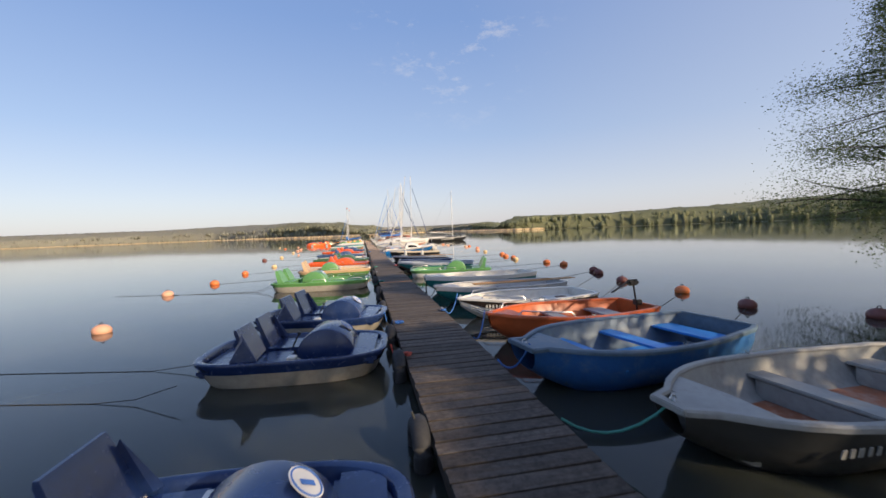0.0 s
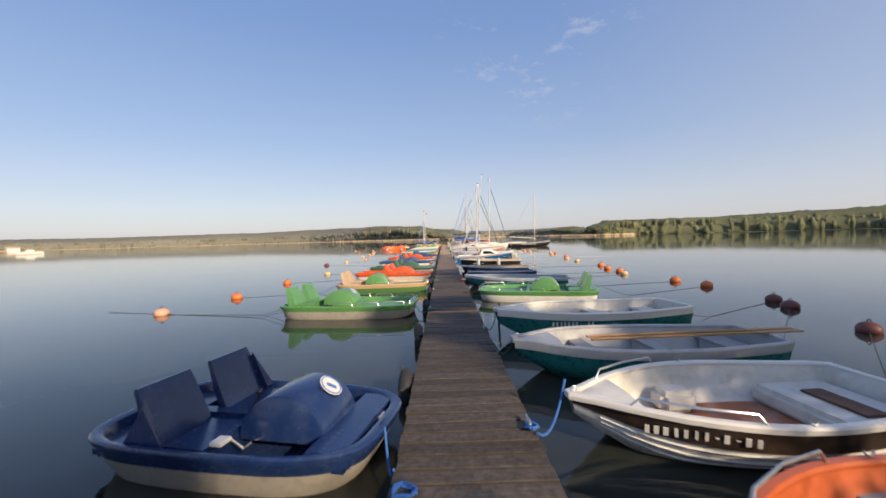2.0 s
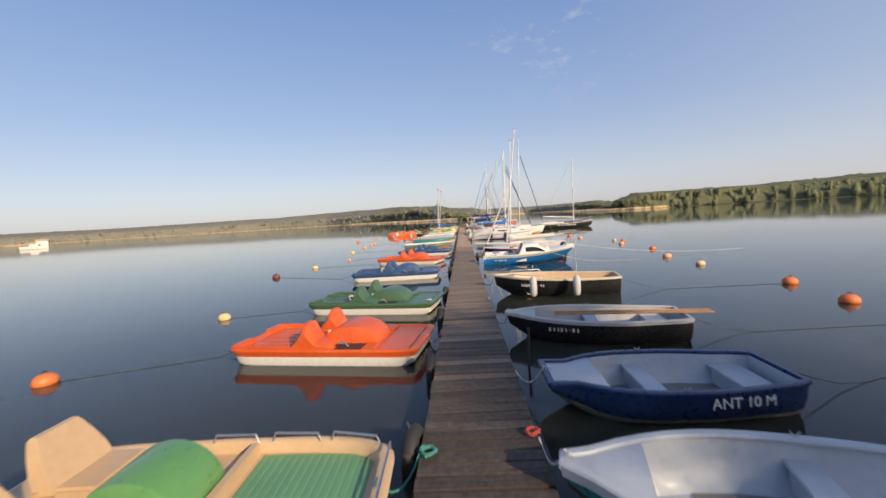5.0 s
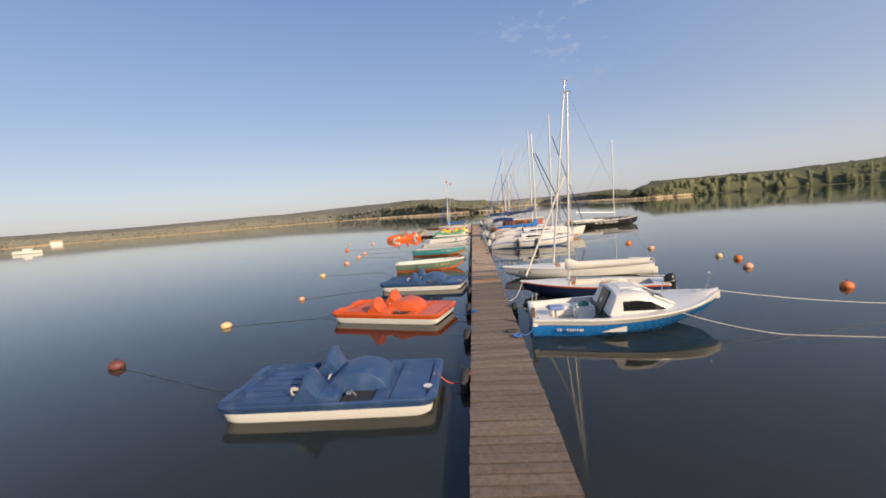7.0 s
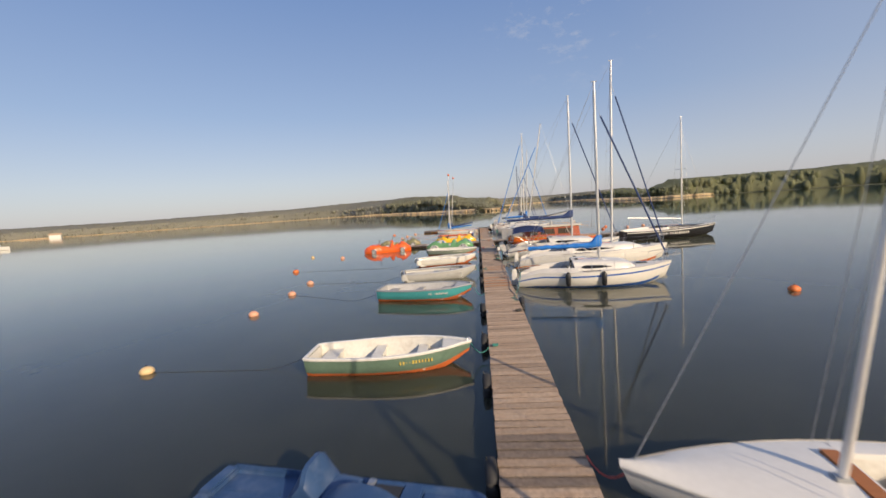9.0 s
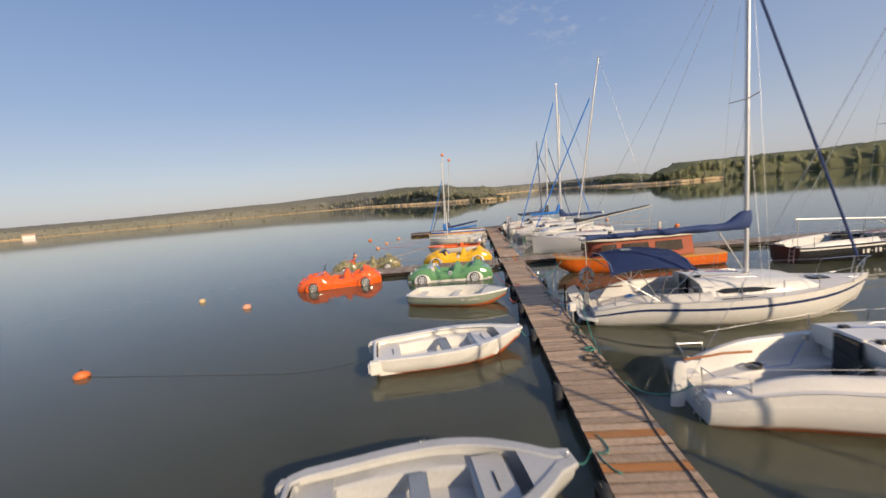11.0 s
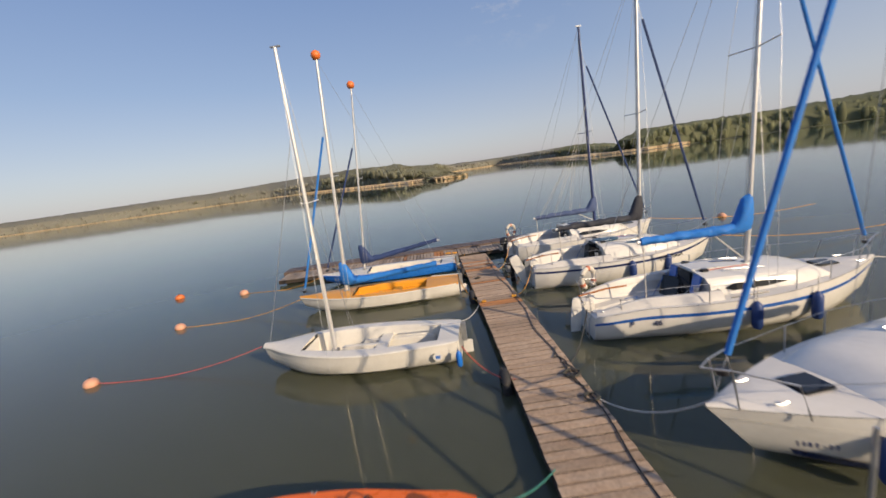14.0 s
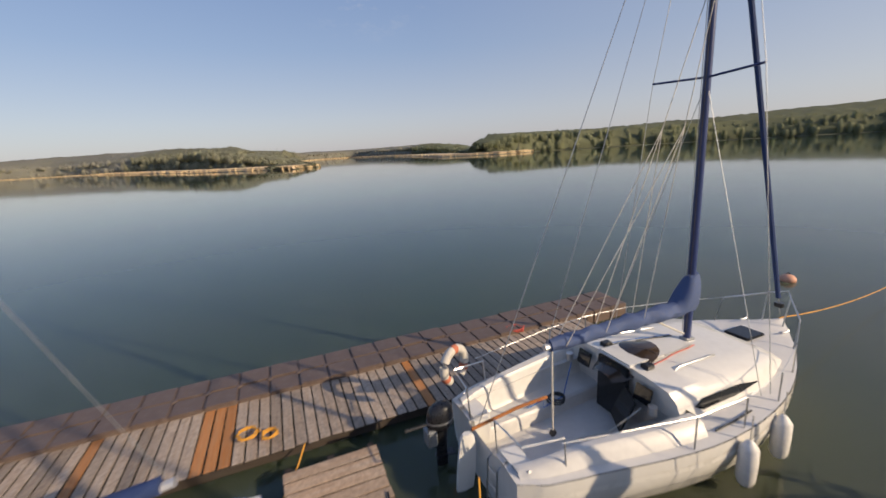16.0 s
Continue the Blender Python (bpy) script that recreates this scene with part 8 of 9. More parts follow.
far_boat(-165.0, 169.0, 30, 1.4, "white motorboat with a canopy anchored far out")
bh = thing("boathouse", pose(-566, 547, 0, 0, 0, 40), "small white boathouse with a jetty on the far shore", "boathouse")
part("wall", box(-6, 6, -4, 4, 0, 4.2, .1), GELWHITE, bh)
part("roof", loft([[(-6.6, -4.6, 4.1), (-6.6, 0, 6.4), (-6.6, 4.6, 4.1)], [(6.6, -4.6, 4.1), (6.6, 0, 6.4), (6.6, 4.6, 4.1)]], cap0=True, cap1=True), BEIGE, bh)
part("jetty", box(-34, -6, -1.2, 1.2, .3, 1.3, .1), BEIGE, bh)


# ---- pier substructure, floats and tyres ----
for sg in (1, -1):
    part("edge_beam", box(sg * (HW - 0.06) - 0.045, sg * (HW - 0.06) + 0.045, 2.0, 110.9, 0.06, PZ - 0.037, 0.01), DARKWOOD, pier)
part("centre_beam", box(-0.05, 0.05, 2.0, 110.9, 0.06, PZ - 0.037, 0.01), DARKWOOD, pier)
fm = plank_mesh("float", 1.0, 0.9, 0.42, RUBBER)
for i in range(37):
    o = new("float", fm)
    o.parent = pier
    o.matrix_world = pose(0, 3.2 + 2.95 * i, 0.15)
tagged(jetty)
part("edge_beam", box(-11.8, -0.62, 88.55, 88.63, 0.05, PZ - 0.068, 0.01), DARKWOOD, jetty)
part("edge_beam", box(-11.8, -0.62, 90.22, 90.30, 0.05, PZ - 0.068, 0.01), DARKWOOD, jetty)
part("edge_beam", box(-0.6, 18.4, 89.85 - 0.72, 89.85 - 0.64, 0.05, PZ - 0.068, 0.01), DARKWOOD, jetty)
part("edge_beam", box(-0.6, 18.4, 89.85 + 0.64, 89.85 + 0.72, 0.05, PZ - 0.068, 0.01), DARKWOOD, jetty)
part("edge_beam", box(-9, 6, 112.05 - 0.72, 112.05 - 0.64, 0.05, PZ - 0.058, 0.01), DARKWOOD, end_deck)
part("edge_beam", box(-9, 6, 112.05 + 0.64, 112.05 + 0.72, 0.05, PZ - 0.058, 0.01), DARKWOOD, end_deck)

tyre0 = None
rnd = random.Random(11)


def tyre(x, y, z, turn=0.0):
    global tyre0
    if tyre0 is None:
        tyre0 = thing("tyre", pose(0, 0, 0), "old black car tyre hung on the pier as a fender", "tyre", "tyre fenders")
        b = torus((0, 0, 0), 0.225, 0.085, "x", 24, 10)
        part("tread", b, RUBBER, tyre0)
        part("hanger", tube([(0.0, 0, 0.2), (-0.06, 0, 0.36)], 0.012, 6), ROPE_K, tyre0)
        tyre0.matrix_world = pose(x, y, z, 0, 0, turn)
        return tyre0
    return copy_thing(tyre0, pose(x, y, z, 0, 0, turn))


for i, y in enumerate([10.9, 13.0, 14.7, 17.6, 20.2, 23.6, 26.4, 29.3, 31.6, 34.9, 38.1, 43.3, 45.9, 48.6, 51.2, 54.9, 57.7, 60.3, 63.5, 68.6, 71.2, 74.0, 77.1, 79.7, 82.5, 85.2, 94.6, 99.8, 105.1, 108.2]):
    tyre(-HW - 0.10, y, 0.06 + rnd.uniform(-.03, .03), rnd.uniform(-6, 6))
for y in (48.2, 64.3, 83.2):
    tyre(HW + 0.10, y, 0.06, 180)

# ---- end float of brown plastic cubes ----
BROWN = mat("brown_pontoon_plastic", (0.125, 0.088, 0.070), 0.55, var=0.25, scale=4, dirt=0.5, dirtcol=(0.20, 0.17, 0.15))
pontoon = thing("pontoon", pose(0, 0, 0), "brown plastic cube pontoon floating beyond the jetty", "pontoon", kind="structure")
cube = box(-0.2485, 0.2485, -0.2485, 0.2485, -0.15, 0.30, 0.022)
cm = bpy.data.meshes.new("cube")
cube.to_mesh(cm)
cube.free()
cm.materials.append(BROWN)
lug = disc((0, 0, 0), 0.05, 0.03, "z", 10)
lm = bpy.data.meshes.new("lug")
lug.to_mesh(lm)
lug.free()
lm.materials.append(BROWN)
rnd = random.Random(4)
for i in range(33):
    for j in range(2):
        o = new("cube", cm)
        o.parent = pontoon
        o.matrix_world = pose(-9.0 + 0.5 * i, 113.03 + 0.5 * j, rnd.uniform(-.012, .012), rnd.uniform(-1, 1), rnd.uniform(-1, 1), rnd.choice((0, 90)))
        if j < 1 and i < 32:
            o = new("lug", lm)
            o.parent = pontoon
            o.matrix_world = pose(-8.75 + 0.5 * i, 113.28 + 0.5 * j, 0.285)

# ---- mooring buoys and lines ----
BUOY_O = mat("orange_buoy", (0.66, 0.17, 0.04), 0.5, var=0.15, scale=4, dirt=0.3, dirtcol=(0.35, 0.2, 0.12))
BUOY_P = mat("faded_pink_buoy", (0.66, 0.34, 0.22), 0.55, var=0.15, scale=4, dirt=0.3, dirtcol=(0.4, 0.3, 0.22))
BUOY_W = mat("yellowed_buoy", (0.66, 0.48, 0.25), 0.55, var=0.15, scale=4, dirt=0.3, dirtcol=(0.4, 0.3, 0.2))
BUOY_D = mat("dark_red_buoy", (0.16, 0.05, 0.04), 0.5, var=0.2, scale=4, dirt=0.4, dirtcol=(0.08, 0.06, 0.05))
buoy0 = {}


def buoy(x, y, material, r=0.19):
    key = material.name
    word = {"orange_buoy": "orange", "faded_pink_buoy": "faded pink", "yellowed_buoy": "yellowed white", "dark_red_buoy": "dark red"}[key]
    if key not in buoy0:
        t = thing("buoy", pose(x, y, 0.05), "round %s plastic mooring buoy floating on the lake" % word, "buoy", "mooring buoys")
        part("float", ball((0, 0, 0), 0.19, (1.12, 0.95, 0.82), 3), material, t)
        part("eye", torus((0, 0, 0.165), 0.035, 0.012, "y", 12, 6), RUBBER, t)
        buoy0[key] = t
        t.scale = (r / 0.19,) * 3
        return
    c = copy_thing(buoy0[key], pose(x, y, 0.05, 0, 0, (x * 37) % 360))
    c.scale = (r / 0.19,) * 3


BUOYS_WEST = ((-7.1, 17.9, "P"), (-8.4, 24.2, "P"), (-7.8, 27.3, "O"), (-7.75, 32.0, "O"), (-7.1, 36.5, "W"), (-9.7, 45.4, "D"), (-8.9, 48.8, "W"), (-7.9, 52.6, "P"), (-9.5, 59.3, "W"), (-9.8, 64.9, "P"), (-10.0, 68.7, "P"), (-10.3, 71.6, "P"), (-13.5, 76.7, "O"), (-12.5, 83.6, "P"), (-16, 85.6, "W"), (-11.2, 95.1, "P"), (-11.9, 98.9, "P"), (-10.9, 102.9, "P"), (-13.8, 111.7, "O"), (-10.35, 110.7, "P"), (-10.9, 106.8, "P"))
BUOYS_EAST = ((7.8, 20.1, "D"), (8.85, 23.6, "D"), (8.45, 22.6, "D"), (7.85, 17.4, "O"), (7.55, 15.1, "D"), (8.76, 13.4, "D"), (9.0, 28.6, "O"), (9.15, 26.9, "O"), (8.8, 33.2, "O"), (8.9, 35.0, "O"), (8.4, 31.8, "W"), (9.5, 37.5, "O"), (9.7, 45.1, "P"), (9.55, 42.1, "W"), (10.8, 49, "O"), (11.4, 56.5, "W"), (11.6, 55.4, "O"), (10.7, 53.3, "P"), (10.2, 61.2, "P"), (10.2, 64.8, "O"), (13.5, 97.9, "O"), (12.7, 112.3, "P"), (16.5, 98.7, "P"), (18.6, 99.6, "P"), (14.8, 101.3, "O"))
for x, y, k in BUOYS_WEST + BUOYS_EAST:
    buoy(x, y, {"O": BUOY_O, "P": BUOY_P, "W": BUOY_W, "D": BUOY_D}[k], 0.16 if k == "W" else (0.12 if (x, y) == (-7.9, 52.6) else 0.18))

def buoy_line(a, b):
    sag_rope(a, b, 0.42, 0.006, ROPE_K, "mooring_line", "thin dark mooring line sagging to a buoy", group="mooring lines")


buoy_line((-3.55, 9.4, 0.25), (-9.5, 10.6, 0.02))
buoy_line((-3.5, 12.9, 0.22), (-9.0, 14.3, 0.02))
buoy_line((-3.3, 14.1, 0.25), (-9.2, 15.6, 0.02))
buoy_line((-4.4, 23.1, 0.2), (-10.5, 24.9, 0.02))
buoy_line((-4.4, 23.6, 0.3), (-8.4, 24.2, 0.05))
buoy_line((-4.3, 28.2, 0.3), (-7.8, 27.3, 0.05))
buoy_line((-4.5, 33.3, 0.28), (-7.75, 32.0, 0.05))
buoy_line((-4.5, 37.2, 0.28), (-7.1, 36.5, 0.05))
buoy_line((-4.9, 43.2, 0.28), (-9.7, 45.4, 0.05))
buoy_line((-4.9, 49.3, 0.28), (-8.9, 48.8, 0.05))
buoy_line((-4.5, 54.1, 0.28), (-7.9, 52.6, 0.05))
buoy_line((-4.9, 59.2, 0.4), (-9.5, 59.3, 0.05))
buoy_line((-5.0, 65.9, 0.4), (-10, 68.7, 0.05))
buoy_line((-4.7, 70.6, 0.4), (-10.3, 71.6, 0.05))
buoy_line((-4.7, 75.8, 0.4), (-13.5, 76.7, 0.05))
buoy_line((4.5, 13.0, 0.48), (7.55, 15.1, 0.05))
buoy_line((4.4, 14.7, 0.45), (7.85, 17.4, 0.05))
buoy_line((4.2, 16.3, 0.5), (7.8, 20.1, 0.05))
buoy_line((4.6, 18.3, 0.4), (8.45, 22.6, 0.05))
buoy_line((4.6, 21, 0.45), (8.85, 23.6, 0.05))
buoy_line((4.7, 24.9, 0.35), (9.15, 26.9, 0.05))
buoy_line((4.3, 27.6, 0.45), (9.0, 28.6, 0.05))
buoy_line((3.9, 30.3, 0.4), (8.4, 31.8, 0.05))
buoy_line((4.1, 33.1, 0.4), (8.8, 33.2, 0.05))
buoy_line((4.5, 37.6, 0.45), (9.5, 37.5, 0.05))
for a, b, m_, l_ in (((-6.2, 102.4, .55), (-10.9, 102.9, .06), ROPE_R, "faded red mooring line to a buoy"), ((-6.4, 106.6, .5), (-10.9, 106.8, .06), ROPE_Y, "orange mooring line to a buoy"), ((-6.5, 110, .45), (-10.35, 110.7, .06), ROPE_Y, "orange mooring line to a buoy"), ((-5.45, 96.58, .58), (-11.2, 95.1, .06), ROPE_Y, "orange mooring line to a buoy"),
                     ((7.6, 109.8, .95), (16, 110.8, .3), ROPE_Y, "orange mooring line from a yacht's bow"), ((7.3, 105.7, .9), (15, 106.3, .2), ROPE_Y, "orange mooring line from a yacht's bow"), ((7.9, 101.4, .95), (15, 103.3, .2), ROPE_W, "pale mooring line from a yacht's bow"), ((5.55, 46.36, .8), (14, 46.3, .1), ROPE_W, "pale mooring line from a boat's bow"), ((4.3, 45.75, .5), (8.2, 44.6, .02), ROPE_W, "pale mooring line from a boat's bow")):
    sag_rope(a, b, 0.25, 0.010, m_, "mooring_line", l_, group="mooring lines")

# short ropes from bows to the pier, knots and coils on the deck
def tie(a, b, m_):
    """Short rope from a boat's fitting to the pier edge."""
    sag_rope(a, (*b, PZ + 0.02), 0.2, 0.012, m_, "mooring_rope", "%s tying a boat to the pier edge" % m_.name.replace("_", " "), group="mooring ropes at the pier", n=7)


# pedal boats
tie((-0.78, 13.4, 0.36), (-0.62, 13.1), ROPE_R)
tie((-0.74, 16.0, 0.36), (-0.6, 15.5), ROPE_B)
tie((-1.0, 23.2, 0.36), (-0.6, 22.5), ROPE_G)
tie((-0.9, 28.4, 0.36), (-0.6, 29), ROPE_G)
tie((-0.9, 32.8, 0.33), (-0.6, 33.4), ROPE_R)
tie((-1.2, 43.2, 0.33), (-0.6, 43.3), ROPE_R)
tie((-1.3, 48.4, 0.33), (-0.55, 47.9), ROPE_B)
tie((-0.9, 53.5, 0.33), (-0.6, 53.9), ROPE_W)
tie((-1.05, 59.3, 0.5), (-0.6, 59.5), ROPE_G)
tie((-1.0, 65.9, 0.5), (-0.6, 65.7), ROPE_G)
tie((-1.0, 71.65, 0.5), (-0.6, 72.1), ROPE_G)
tie((-1.05, 76.8, 0.5), (-0.6, 77.5), ROPE_G)
# rowing boats and dinghies west of the pier
tie((-1.0, 80.4, 0.45), (-0.6, 81.2), ROPE_R)
tie((-1.3, 86.2, 0.4), (-0.6, 82.8), ROPE_R)
tie((-1.2, 91.5, 0.4), (-0.45, 90.85), ROPE_W)
tie((-1.06, 92.4, 0.5), (-0.58, 95.1), ROPE_R)
tie((-1.62, 95.85, 0.5), (-0.55, 94.2), ROPE_Y)
tie((-1.62, 96.8, 0.5), (-0.55, 97.3), ROPE_G)
tie((-1.38, 100.9, 0.45), (-0.55, 99.6), ROPE_R)
tie((-1.38, 102.3, 0.5), (-0.5, 104.3), ROPE_W)
tie((-1.0, 106.3, 0.5), (-0.55, 104.1), ROPE_Y)
tie((-0.9, 109.7, 0.45), (-0.5, 106.9), ROPE_Y)
tie((-0.9, 109.8, 0.45), (-0.3, 111.2), ROPE_Y)
# rowing boats east of the pier
tie((1.36, 10.2, 0.55), (0.6, 10.7), ROPE_G)
tie((0.85, 11.98, 0.6), (0.6, 12.5), ROPE_B)
tie((0.98, 14.3, 0.58), (0.6, 13.7), ROPE_B)
tie((0.98, 16.45, 0.58), (0.6, 16.0), ROPE_B)
tie((0.82, 18.4, 0.5), (0.6, 19.0), ROPE_K)
tie((0.85, 20.5, 0.6), (0.6, 20.2), ROPE_G)
tie((1.1, 25.7, 0.36), (0.6, 25.2), ROPE_K)
tie((0.7, 28.5, 0.55), (0.6, 29.2), ROPE_W)
tie((0.9, 30.4, 0.55), (0.6, 31.0), ROPE_W)
tie((0.8, 33.6, 0.5), (0.6, 34.2), ROPE_W)
tie((0.9, 38.2, 0.6), (0.6, 39.0), ROPE_W)
tie((1.1, 46.1, 0.46), (0.58, 45.5), ROPE_B)
# yachts
tie((1.3, 50.9, 0.5), (0.6, 48.9), ROPE_W)
tie((0.95, 54.5, 0.5), (0.6, 55.1), ROPE_R)
tie((1.0, 67.3, 0.75), (0.6, 65.5), ROPE_G)
tie((1.2, 72.8, 0.8), (0.6, 74.1), ROPE_G)
tie((0.8, 77.7, 0.8), (0.6, 75.5), ROPE_G)
tie((1.0, 78.8, 0.8), (0.6, 80.5), ROPE_R)
tie((1.9, 85.4, 0.7), (0.6, 84.3), ROPE_G)
tie((1.8, 93.3, 1.0), (0.6, 94.3), ROPE_W)
tie((1.5, 97.3, 0.9), (0.6, 98.6), ROPE_W)
tie((1.5, 101.3, 0.7), (0.6, 99.9), ROPE_K)
tie((1.4, 105.6, 0.7), (0.6, 104.3), ROPE_Y)
tie((1.4, 109.2, 0.7), (0.6, 107.5), ROPE_Y)
rnd = random.Random(21)
for x, y, m_, r in ((-.56, 13.1, ROPE_R, .06), (-.5, 15.2, ROPE_B, .09), (.57, 16.1, ROPE_B, .06), (-.5, 22.3, ROPE_G, .10), (.5, 25.2, ROPE_K, .10), (-.52, 29.0, ROPE_G, .09), (.55, 29.3, ROPE_R, .08), (.4, 45.7, ROPE_K, .14), (.48, 45.3, ROPE_B, .10), (-.5, 47.8, ROPE_B, .11), (-.45, 59.6, ROPE_G, .08), (.45, 62.8, ROPE_K, .12), (.3, 75.3, ROPE_K, .18), (.45, 74.9, ROPE_K, .16), (.42, 75.8, ROPE_G, .13), (.4, 84.2, ROPE_B, .10), (.5, 84.5, ROPE_Y, .07), (.46, 99.5, ROPE_K, .16), (.5, 98.7, ROPE_K, .13), (-.45, 104.1, ROPE_Y, .07), (.45, 104.2, ROPE_Y, .08), (-.3, 106.7, ROPE_K, .1), (-1.05, 111.8, ROPE_Y, .16), (-.75, 111.65, ROPE_Y, .12), (.50, 94.92, ROPE_G, .12), (.50, 94.92, ROPE_G, .07), (-.28, 90.85, ROPE_W, .10), (-.12, 90.6, ROPE_W, .07), (4.2, 112.9, ROPE_R, .2)):
    pts = []
    for i in range(26):
        a = i * 0.75
        rr = r * (0.65 + 0.4 * rnd.random())
        pts.append((x + rr * math.cos(a), y + rr * math.sin(a), PZ + 0.016 + 0.0012 * i + rnd.uniform(0, .012)))
    tagged(part("rope_coil", tube(pts, 0.012, 6), m_), "loose coil of %s lying on the planks" % m_.name.replace("_", " "), "rope", "rope coils on the pier")
# power lead along the pier edge
pts = [(0.50 + 0.05 * math.sin(y * 1.3) + 0.03 * math.sin(y * 3.1), y, PZ + 0.014) for y in np.arange(64.3, 88.3, 0.4)]
tagged(part("cable", tube(pts, 0.012, 6), BLACK), "black power cable trailing along the pier", "cable")
pts = [(0.46 + 0.05 * math.sin(y * 1.1) + 0.03 * math.sin(y * 2.7), y, PZ + 0.014) for y in np.arange(94.3, 110.3, 0.4)]
tagged(part("cable", tube(pts, 0.012, 6), BLACK), "black power cable trailing along the pier", "cable")


def power_post(x, y):
    t = thing("power_post", pose(x, y, PZ), "white power post with a blue socket box", "power post", "power posts")
    part("post", tube([(0, 0, -0.2), (0, 0, 0.30)], 0.035, 8), GALV, t)
    part("box", box(-0.09, 0.09, -0.08, 0.08, 0.28, 0.52, 0.02), FENDERWHITE, t)
    part("socket", box(-0.11, -0.088, -0.06, 0.06, 0.32, 0.46, 0.01), BLUED, t)


power_post(0.60, 78.1)
# cleats
for x, y in ((.56, 16.2), (-.56, 22.5), (.56, 20.2), (-.56, 26.2), (.56, 36.2), (.56, 49.8), (-.56, 62.8), (.56, 68.3), (.56, 81.3), (-.56, 94.2), (.56, 95.3), (-.5, 90.6), (.62, 90.6)):
    c = thing("cleat", pose(x, y, PZ, 0, 0, 0), "galvanised mooring cleat bolted to the planks", "cleat", "mooring cleats")
    part("horn", tube([(0, -.10, .055), (0, -.04, .045), (0, .04, .045), (0, .10, .055)], 0.013, 6), GALV, c)
    part("base", box(-.03, .03, -.05, .05, 0.0, .045, .01), GALV, c)
# stakes standing in the water beside the pier
for x, y, h in ((1.25, 48.5, .5), (1.5, 49.4, .35), (1.15, 82.9, .75), (.95, 80.8, .7), (2.2, 96.1, 1.2), (1.0, 21.6, .5), (.92, 32.0, .6)):
    tagged(part("mooring_stake", tube([(x, y, -.5), (x + .05, y + .02, h)], 0.025, 8), DARKWOOD if x < 1.1 else GALV), "thin stake standing in the water by the pier", "stake", "mooring stakes")
# bow platform of the plumb-bowed yacht: steel frame, teak slats and a folding ladder
pl_ = bpy.data.objects["sailing_yacht.003"]
xb_, zb_ = 7.44, 1.13
part("platform_frame", tube([(xb_ - 0.5, 0.42, zb_ - 0.02), (xb_ + 0.1, 0.30, zb_ + 0.02), (xb_ + 0.50, 0.17, zb_ + 0.02), (xb_ + 0.54, 0.10, zb_ + 0.02), (xb_ + 0.54, -0.10, zb_ + 0.02), (xb_ + 0.50, -0.17, zb_ + 0.02), (xb_ + 0.1, -0.30, zb_ + 0.02), (xb_ - 0.5, -0.42, zb_ - 0.02)], 0.015, 7), STEEL, pl_, "steel tube frame of the bow platform")
for k in range(4):
    w_ = lerp(0.24, 0.17, k / 3)
    part("platform_slat", box(xb_ + 0.08 + 0.09 * k, xb_ + 0.155 + 0.09 * k, -w_, w_, zb_ + 0.02, zb_ + 0.042, 0.006), TEAK, pl_, "brown teak slat")
lad = part("bow_ladder", tube([(xb_ + 0.52, 0.14, zb_), (xb_ + 0.56, 0.14, 0.06)], 0.014, 6), STEEL, pl_, "steel boarding ladder")
part("rail", tube([(xb_ + 0.52, -0.14, zb_), (xb_ + 0.56, -0.14, 0.06)], 0.014, 6), STEEL, lad)
for k in range(5):
    part("rung", tube([(xb_ + 0.55, -.14, zb_ - 0.14 - .20 * k), (xb_ + 0.55, .14, zb_ - 0.14 - .20 * k)], 0.012, 6), STEEL, lad)
for sg in (1, -1):
    part("pulpit_seat", box(xb_ - 0.62, xb_ - 0.30, sg * 0.38 - 0.13, sg * 0.38 + 0.13, zb_ + 0.40, zb_ + 0.425, 0.008), TEAK, pl_, "brown teak seat on the pulpit")

# teal rope hung in loops from the bow ladder, white lid left on the planks
hr = thing("rope_coil", pl_.matrix_world @ pose(xb_ + 0.54, -0.12, zb_ - 0.05), "coil of teal rope hanging from a bow ladder", "rope")
for k in range(4):
    part("coil", tube([((0.025 * (k - 1.5)) + (0.05 + .01 * k) * math.cos(a), -0.03 + 0.015 * k, -0.18 + (0.22 + .02 * k) * math.sin(a)) for a in [2 * math.pi * i / 20 for i in range(20)]], 0.011, 6, cyclic=True), ROPE_G, hr)
ld = thing("round_lid", pose(0.40, 95.15, PZ + 0.012), "white plastic lid lying on the planks", "lid")
part("disc", disc((0, 0, 0.012), 0.11, 0.024, "z", 24, bev=0.006), GELWHITE, ld)
part("knob", disc((0, 0, 0.03), 0.03, 0.02, "z", 14, bev=0.005), GELWHITE, ld)
copy_thing(ld, pose(0.50, 91.42, PZ + 0.012))
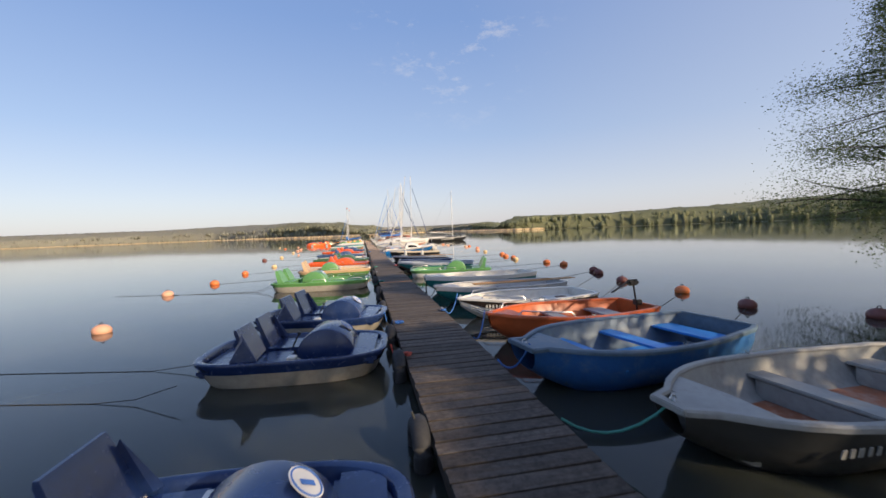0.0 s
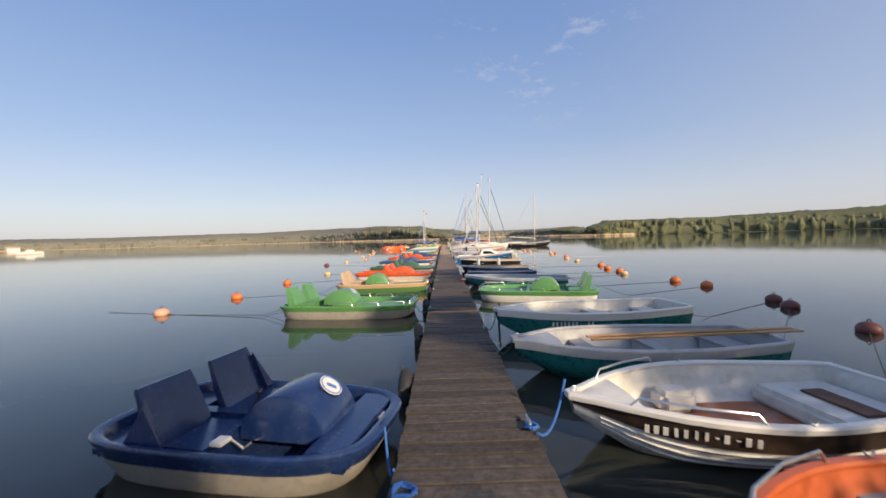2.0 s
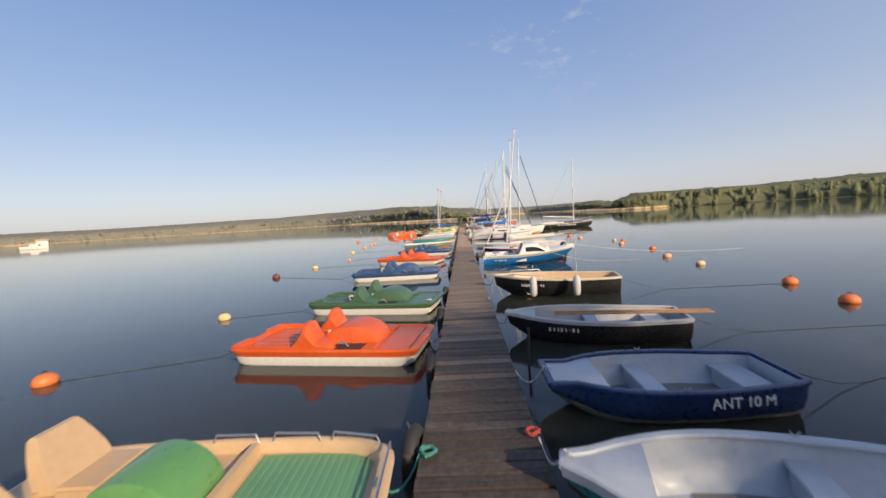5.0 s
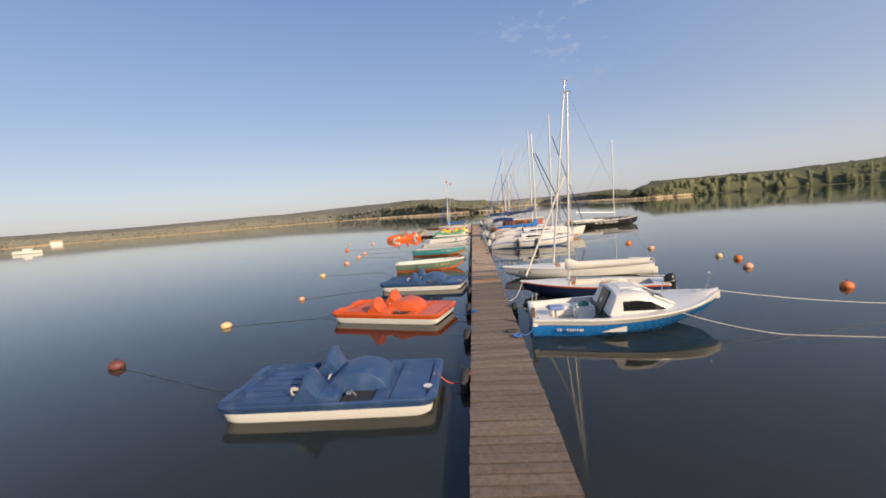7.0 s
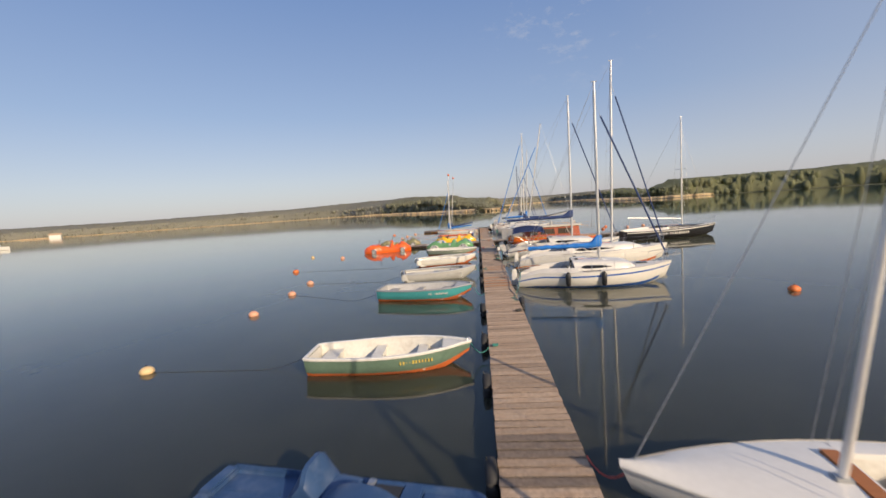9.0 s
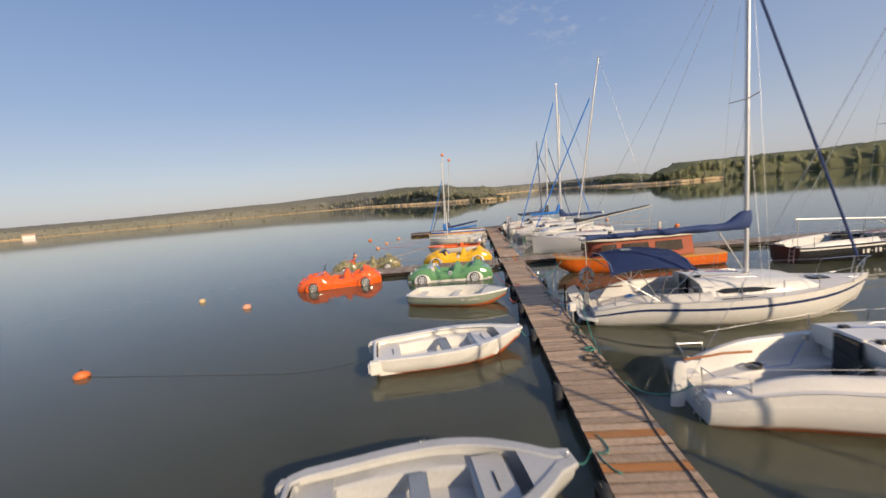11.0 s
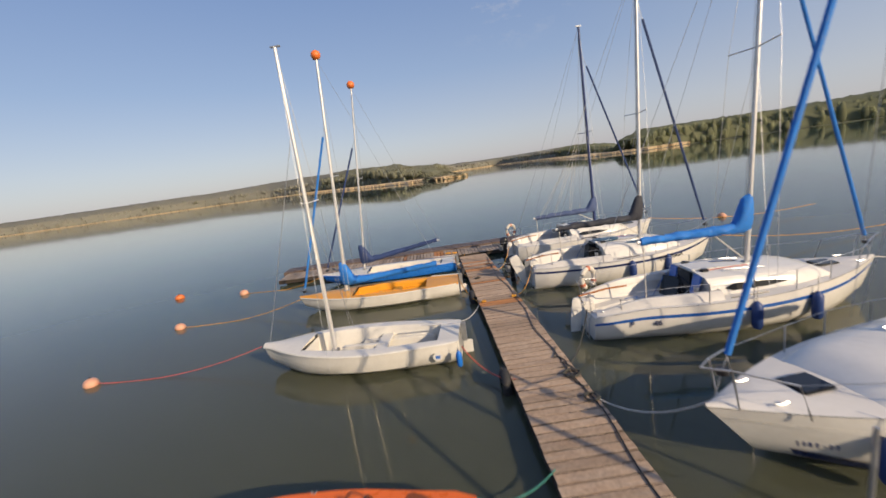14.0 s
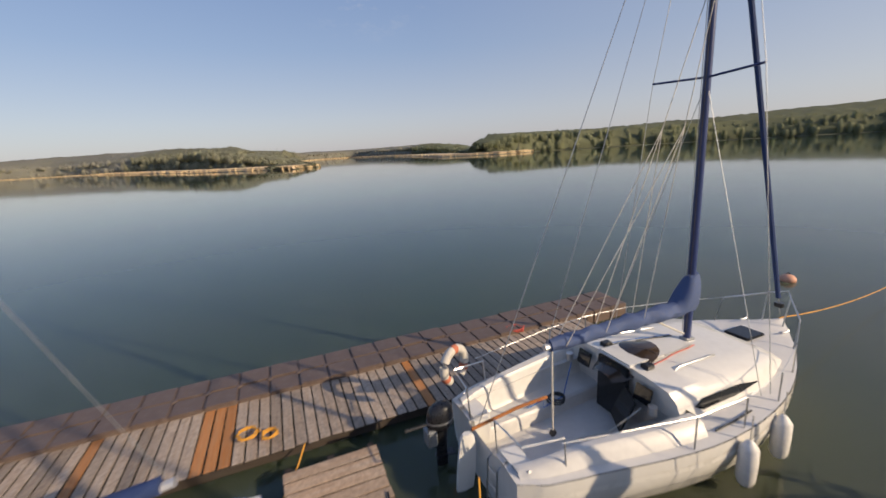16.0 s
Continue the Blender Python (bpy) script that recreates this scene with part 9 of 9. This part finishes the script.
# clutter along the pier edge: short cables, a hose loop and folded lines
rnd = random.Random(77)
for x, y, m_, w_ in ((.42, 77.2, ROPE_K, "dark cable"), (.36, 77.5, ROPE_K, "dark cable"), (.47, 76.9, ROPE_K, "dark cable"), (.50, 77.3, ROPE_G, "teal rope"), (.30, 76.6, ROPE_K, "dark cable"), (.44, 100.1, ROPE_K, "dark cable"), (.50, 99.4, ROPE_K, "dark cable"), (.40, 79.0, ROPE_B, "blue rope"), (.44, 81.3, ROPE_G, "teal rope"), (.46, 64.6, ROPE_G, "teal rope"), (-.46, 71.9, ROPE_G, "teal rope"), (.40, 108.2, ROPE_K, "dark cable"), (-.40, 94.3, ROPE_Y, "orange rope"), (-.44, 82.9, ROPE_R, "red rope")):
    pts = []
    for i in range(22):
        t = i / 21
        pts.append((x + 0.09 * math.sin(t * 9 + x * 40) + rnd.uniform(-.015, .015), y + 0.9 * (t - .5) + 0.10 * math.cos(t * 13), PZ + 0.016 + (0.012 if i % 5 == 0 else 0)))
    tagged(part("loose_line", tube(pts, 0.011, 6), m_), "loose %s strewn along the planks" % w_, "rope", "loose lines on the pier")

# ---- trees on the near bank ----
BARK = mat("bark", (0.07, 0.055, 0.04), 0.95, var=0.3, scale=6, bump=1.0, bscale=20)
LEAF = foliage_mat("alder_leaf", (0.125, 0.155, 0.06), 0.45, 2.0, 0.5)


def tree(x, y, h, spread, seed, n_leaf, low=0.25, leaf=0.085, label="leafy alder standing on the lake bank", toward=None, limbs=1.0, fluff=0.48):
    r = random.Random(seed)
    t = thing("tree", pose(x, y, 0.4), label, "tree", "bankside trees")
    trunk = []
    px, py = 0, 0
    for i in range(9):
        px += r.uniform(-.12, .12)
        py += r.uniform(-.12, .12)
        trunk.append((px, py, -0.6 + (h * 0.9 + .6) * i / 8))
    part("trunk", tube(trunk, 0.022 * h, 10, taper=0.15), BARK, t)
    tips = []
    for k in range(int((16 + h) * limbs)):
        f = r.uniform(low, 0.95)
        base = Vector(trunk[0]).lerp(Vector(trunk[-1]), f)
        a = r.uniform(0, 2 * math.pi)
        if toward is not None and r.random() < 0.5:
            a = toward + r.uniform(-.5, .5)
        ln = spread * (1.1 - 0.65 * f) * r.uniform(.6, 1.1)
        p = [base]
        d = Vector((math.cos(a), math.sin(a), r.uniform(.1, .5)))
        for s in range(5):
            d = (d + Vector((r.uniform(-.2, .2), r.uniform(-.2, .2), r.uniform(-.22, .08)))).normalized()
            p.append(p[-1] + d * ln / 5)
            tips.append((p[-1], ln * 0.20))
        part("limb", tube(p, 0.035 * (1.1 - f) * h / 8 + .01, 6, taper=0.2), BARK, t)
    vv, ff = [], []
    for i in range(n_leaf):
        c, rad = r.choice(tips)
        q = c + Vector((r.gauss(0, 1), r.gauss(0, 1), r.gauss(-.1, .7))) * rad * fluff
        s = leaf * r.uniform(.7, 1.3)
        u = Vector((r.uniform(-1, 1), r.uniform(-1, 1), r.uniform(-.6, .6))).normalized()
        v = u.cross(Vector((r.uniform(-1, 1), r.uniform(-1, 1), r.uniform(-1, 1)))).normalized()
        k = len(vv)
        vv += [tuple(q - u * s), tuple(q + v * s * .6), tuple(q + u * s), tuple(q - v * s * .6)]
        ff.append((k, k + 1, k + 2, k + 3))
    me = bpy.data.meshes.new("crown")
    me.from_pydata(vv, [], ff)
    me.materials.append(LEAF)
    o = new("crown", me)
    o.parent = t


tree(16.15, 15.6, 12.0, 4.9, 21, 250000, 0.14, leaf=0.030, limbs=4.2, fluff=0.52)
# the remaining trees stand out of view, added to cast dappled shade
tree(9.0, 1.5, 11.0, 4.6, 2, 19000, 0.15)
tree(16.0, 4.0, 12.0, 4.8, 3, 14000)
tree(4.5, -4.0, 12.5, 4.8, 4, 40000, 0.15)
tree(-4.0, -5.5, 10.5, 4.0, 5, 9000)
tree(12.0, -6.0, 14.0, 5.2, 6, 35000)
tree(20.0, 11.0, 12.0, 4.6, 7, 20000)
tree(22.0, -4.0, 14.0, 5.0, 8, 12000)
tree(12.5, 8.0, 11.0, 4.4, 9, 14000, 0.15)


# ---- planks of the pier and jetties ----
def lay_planks(parent, origin, ang, length, width_meshes, fresh_mesh, fresh_at, skip=None, pitch=PITCH, limit=400, rest_name="planking", tones=()):
    """Planks side by side along a deck; each is a piece of its own."""
    n = int(length / pitch)
    R = Matrix.Translation(origin) @ Matrix.Rotation(ang, 4, 'Z')
    rest = None
    for i in range(n):
        s = (i + 0.5) * pitch
        if skip and skip(s):
            continue
        isnew = any(a <= s <= b for a, b in fresh_at)
        tone_set = next((m_ for to, m_ in tones if s + rnd.uniform(-2.5, 2.5) < to), width_meshes)
        me = fresh_mesh if isnew else rnd.choice(tone_set)
        M = R @ pose(rnd.uniform(-.006, .006), s, rnd.uniform(-.004, .004), 0, rnd.uniform(-.5, .5), rnd.uniform(-.35, .35))
        if i < limit:
            ob = new("plank", me)
            ob.parent = parent
            ob.matrix_world = M
        else:
            if rest is None:
                rest = bmesh.new()
            t = me.copy()
            t.transform(M)
            rest.from_mesh(t)
            bpy.data.meshes.remove(t)
    if rest is not None:
        ob = part(rest_name, rest, DECKWOOD, parent, smooth=False)
        ob["kind"] = "stuff"


lay_planks(pier, (0, 2.0, PZ), 0, 108.9, old, fresh, FRESH_PIER, skip=lambda s: 87.07 < s < 88.63, limit=5000, tones=((30.0, dark_boards), (52.0, mid)))
jwide = []
for me in jold:
    w_ = me.copy()
    w_.transform(Matrix.Diagonal((1.30, 1, 1, 1)))
    jwide.append(w_)
lay_planks(jetty, (-11.85, 89.43, PZ - 0.03), -math.pi / 2, 11.2, jwide, jfresh, (), pitch=0.165, limit=5000)
lay_planks(jetty, (-11.6, 89.85, PZ - 0.03), -math.pi / 2, 30.0, jold, jfresh, FRESH_JETTY, pitch=0.165, limit=5000, skip=lambda s: s < 10.95)
lay_planks(end_deck, (-9.0, 112.05, PZ - 0.02), -math.pi / 2, 15.0, jold, jfresh, FRESH_END, pitch=0.165, limit=5000)
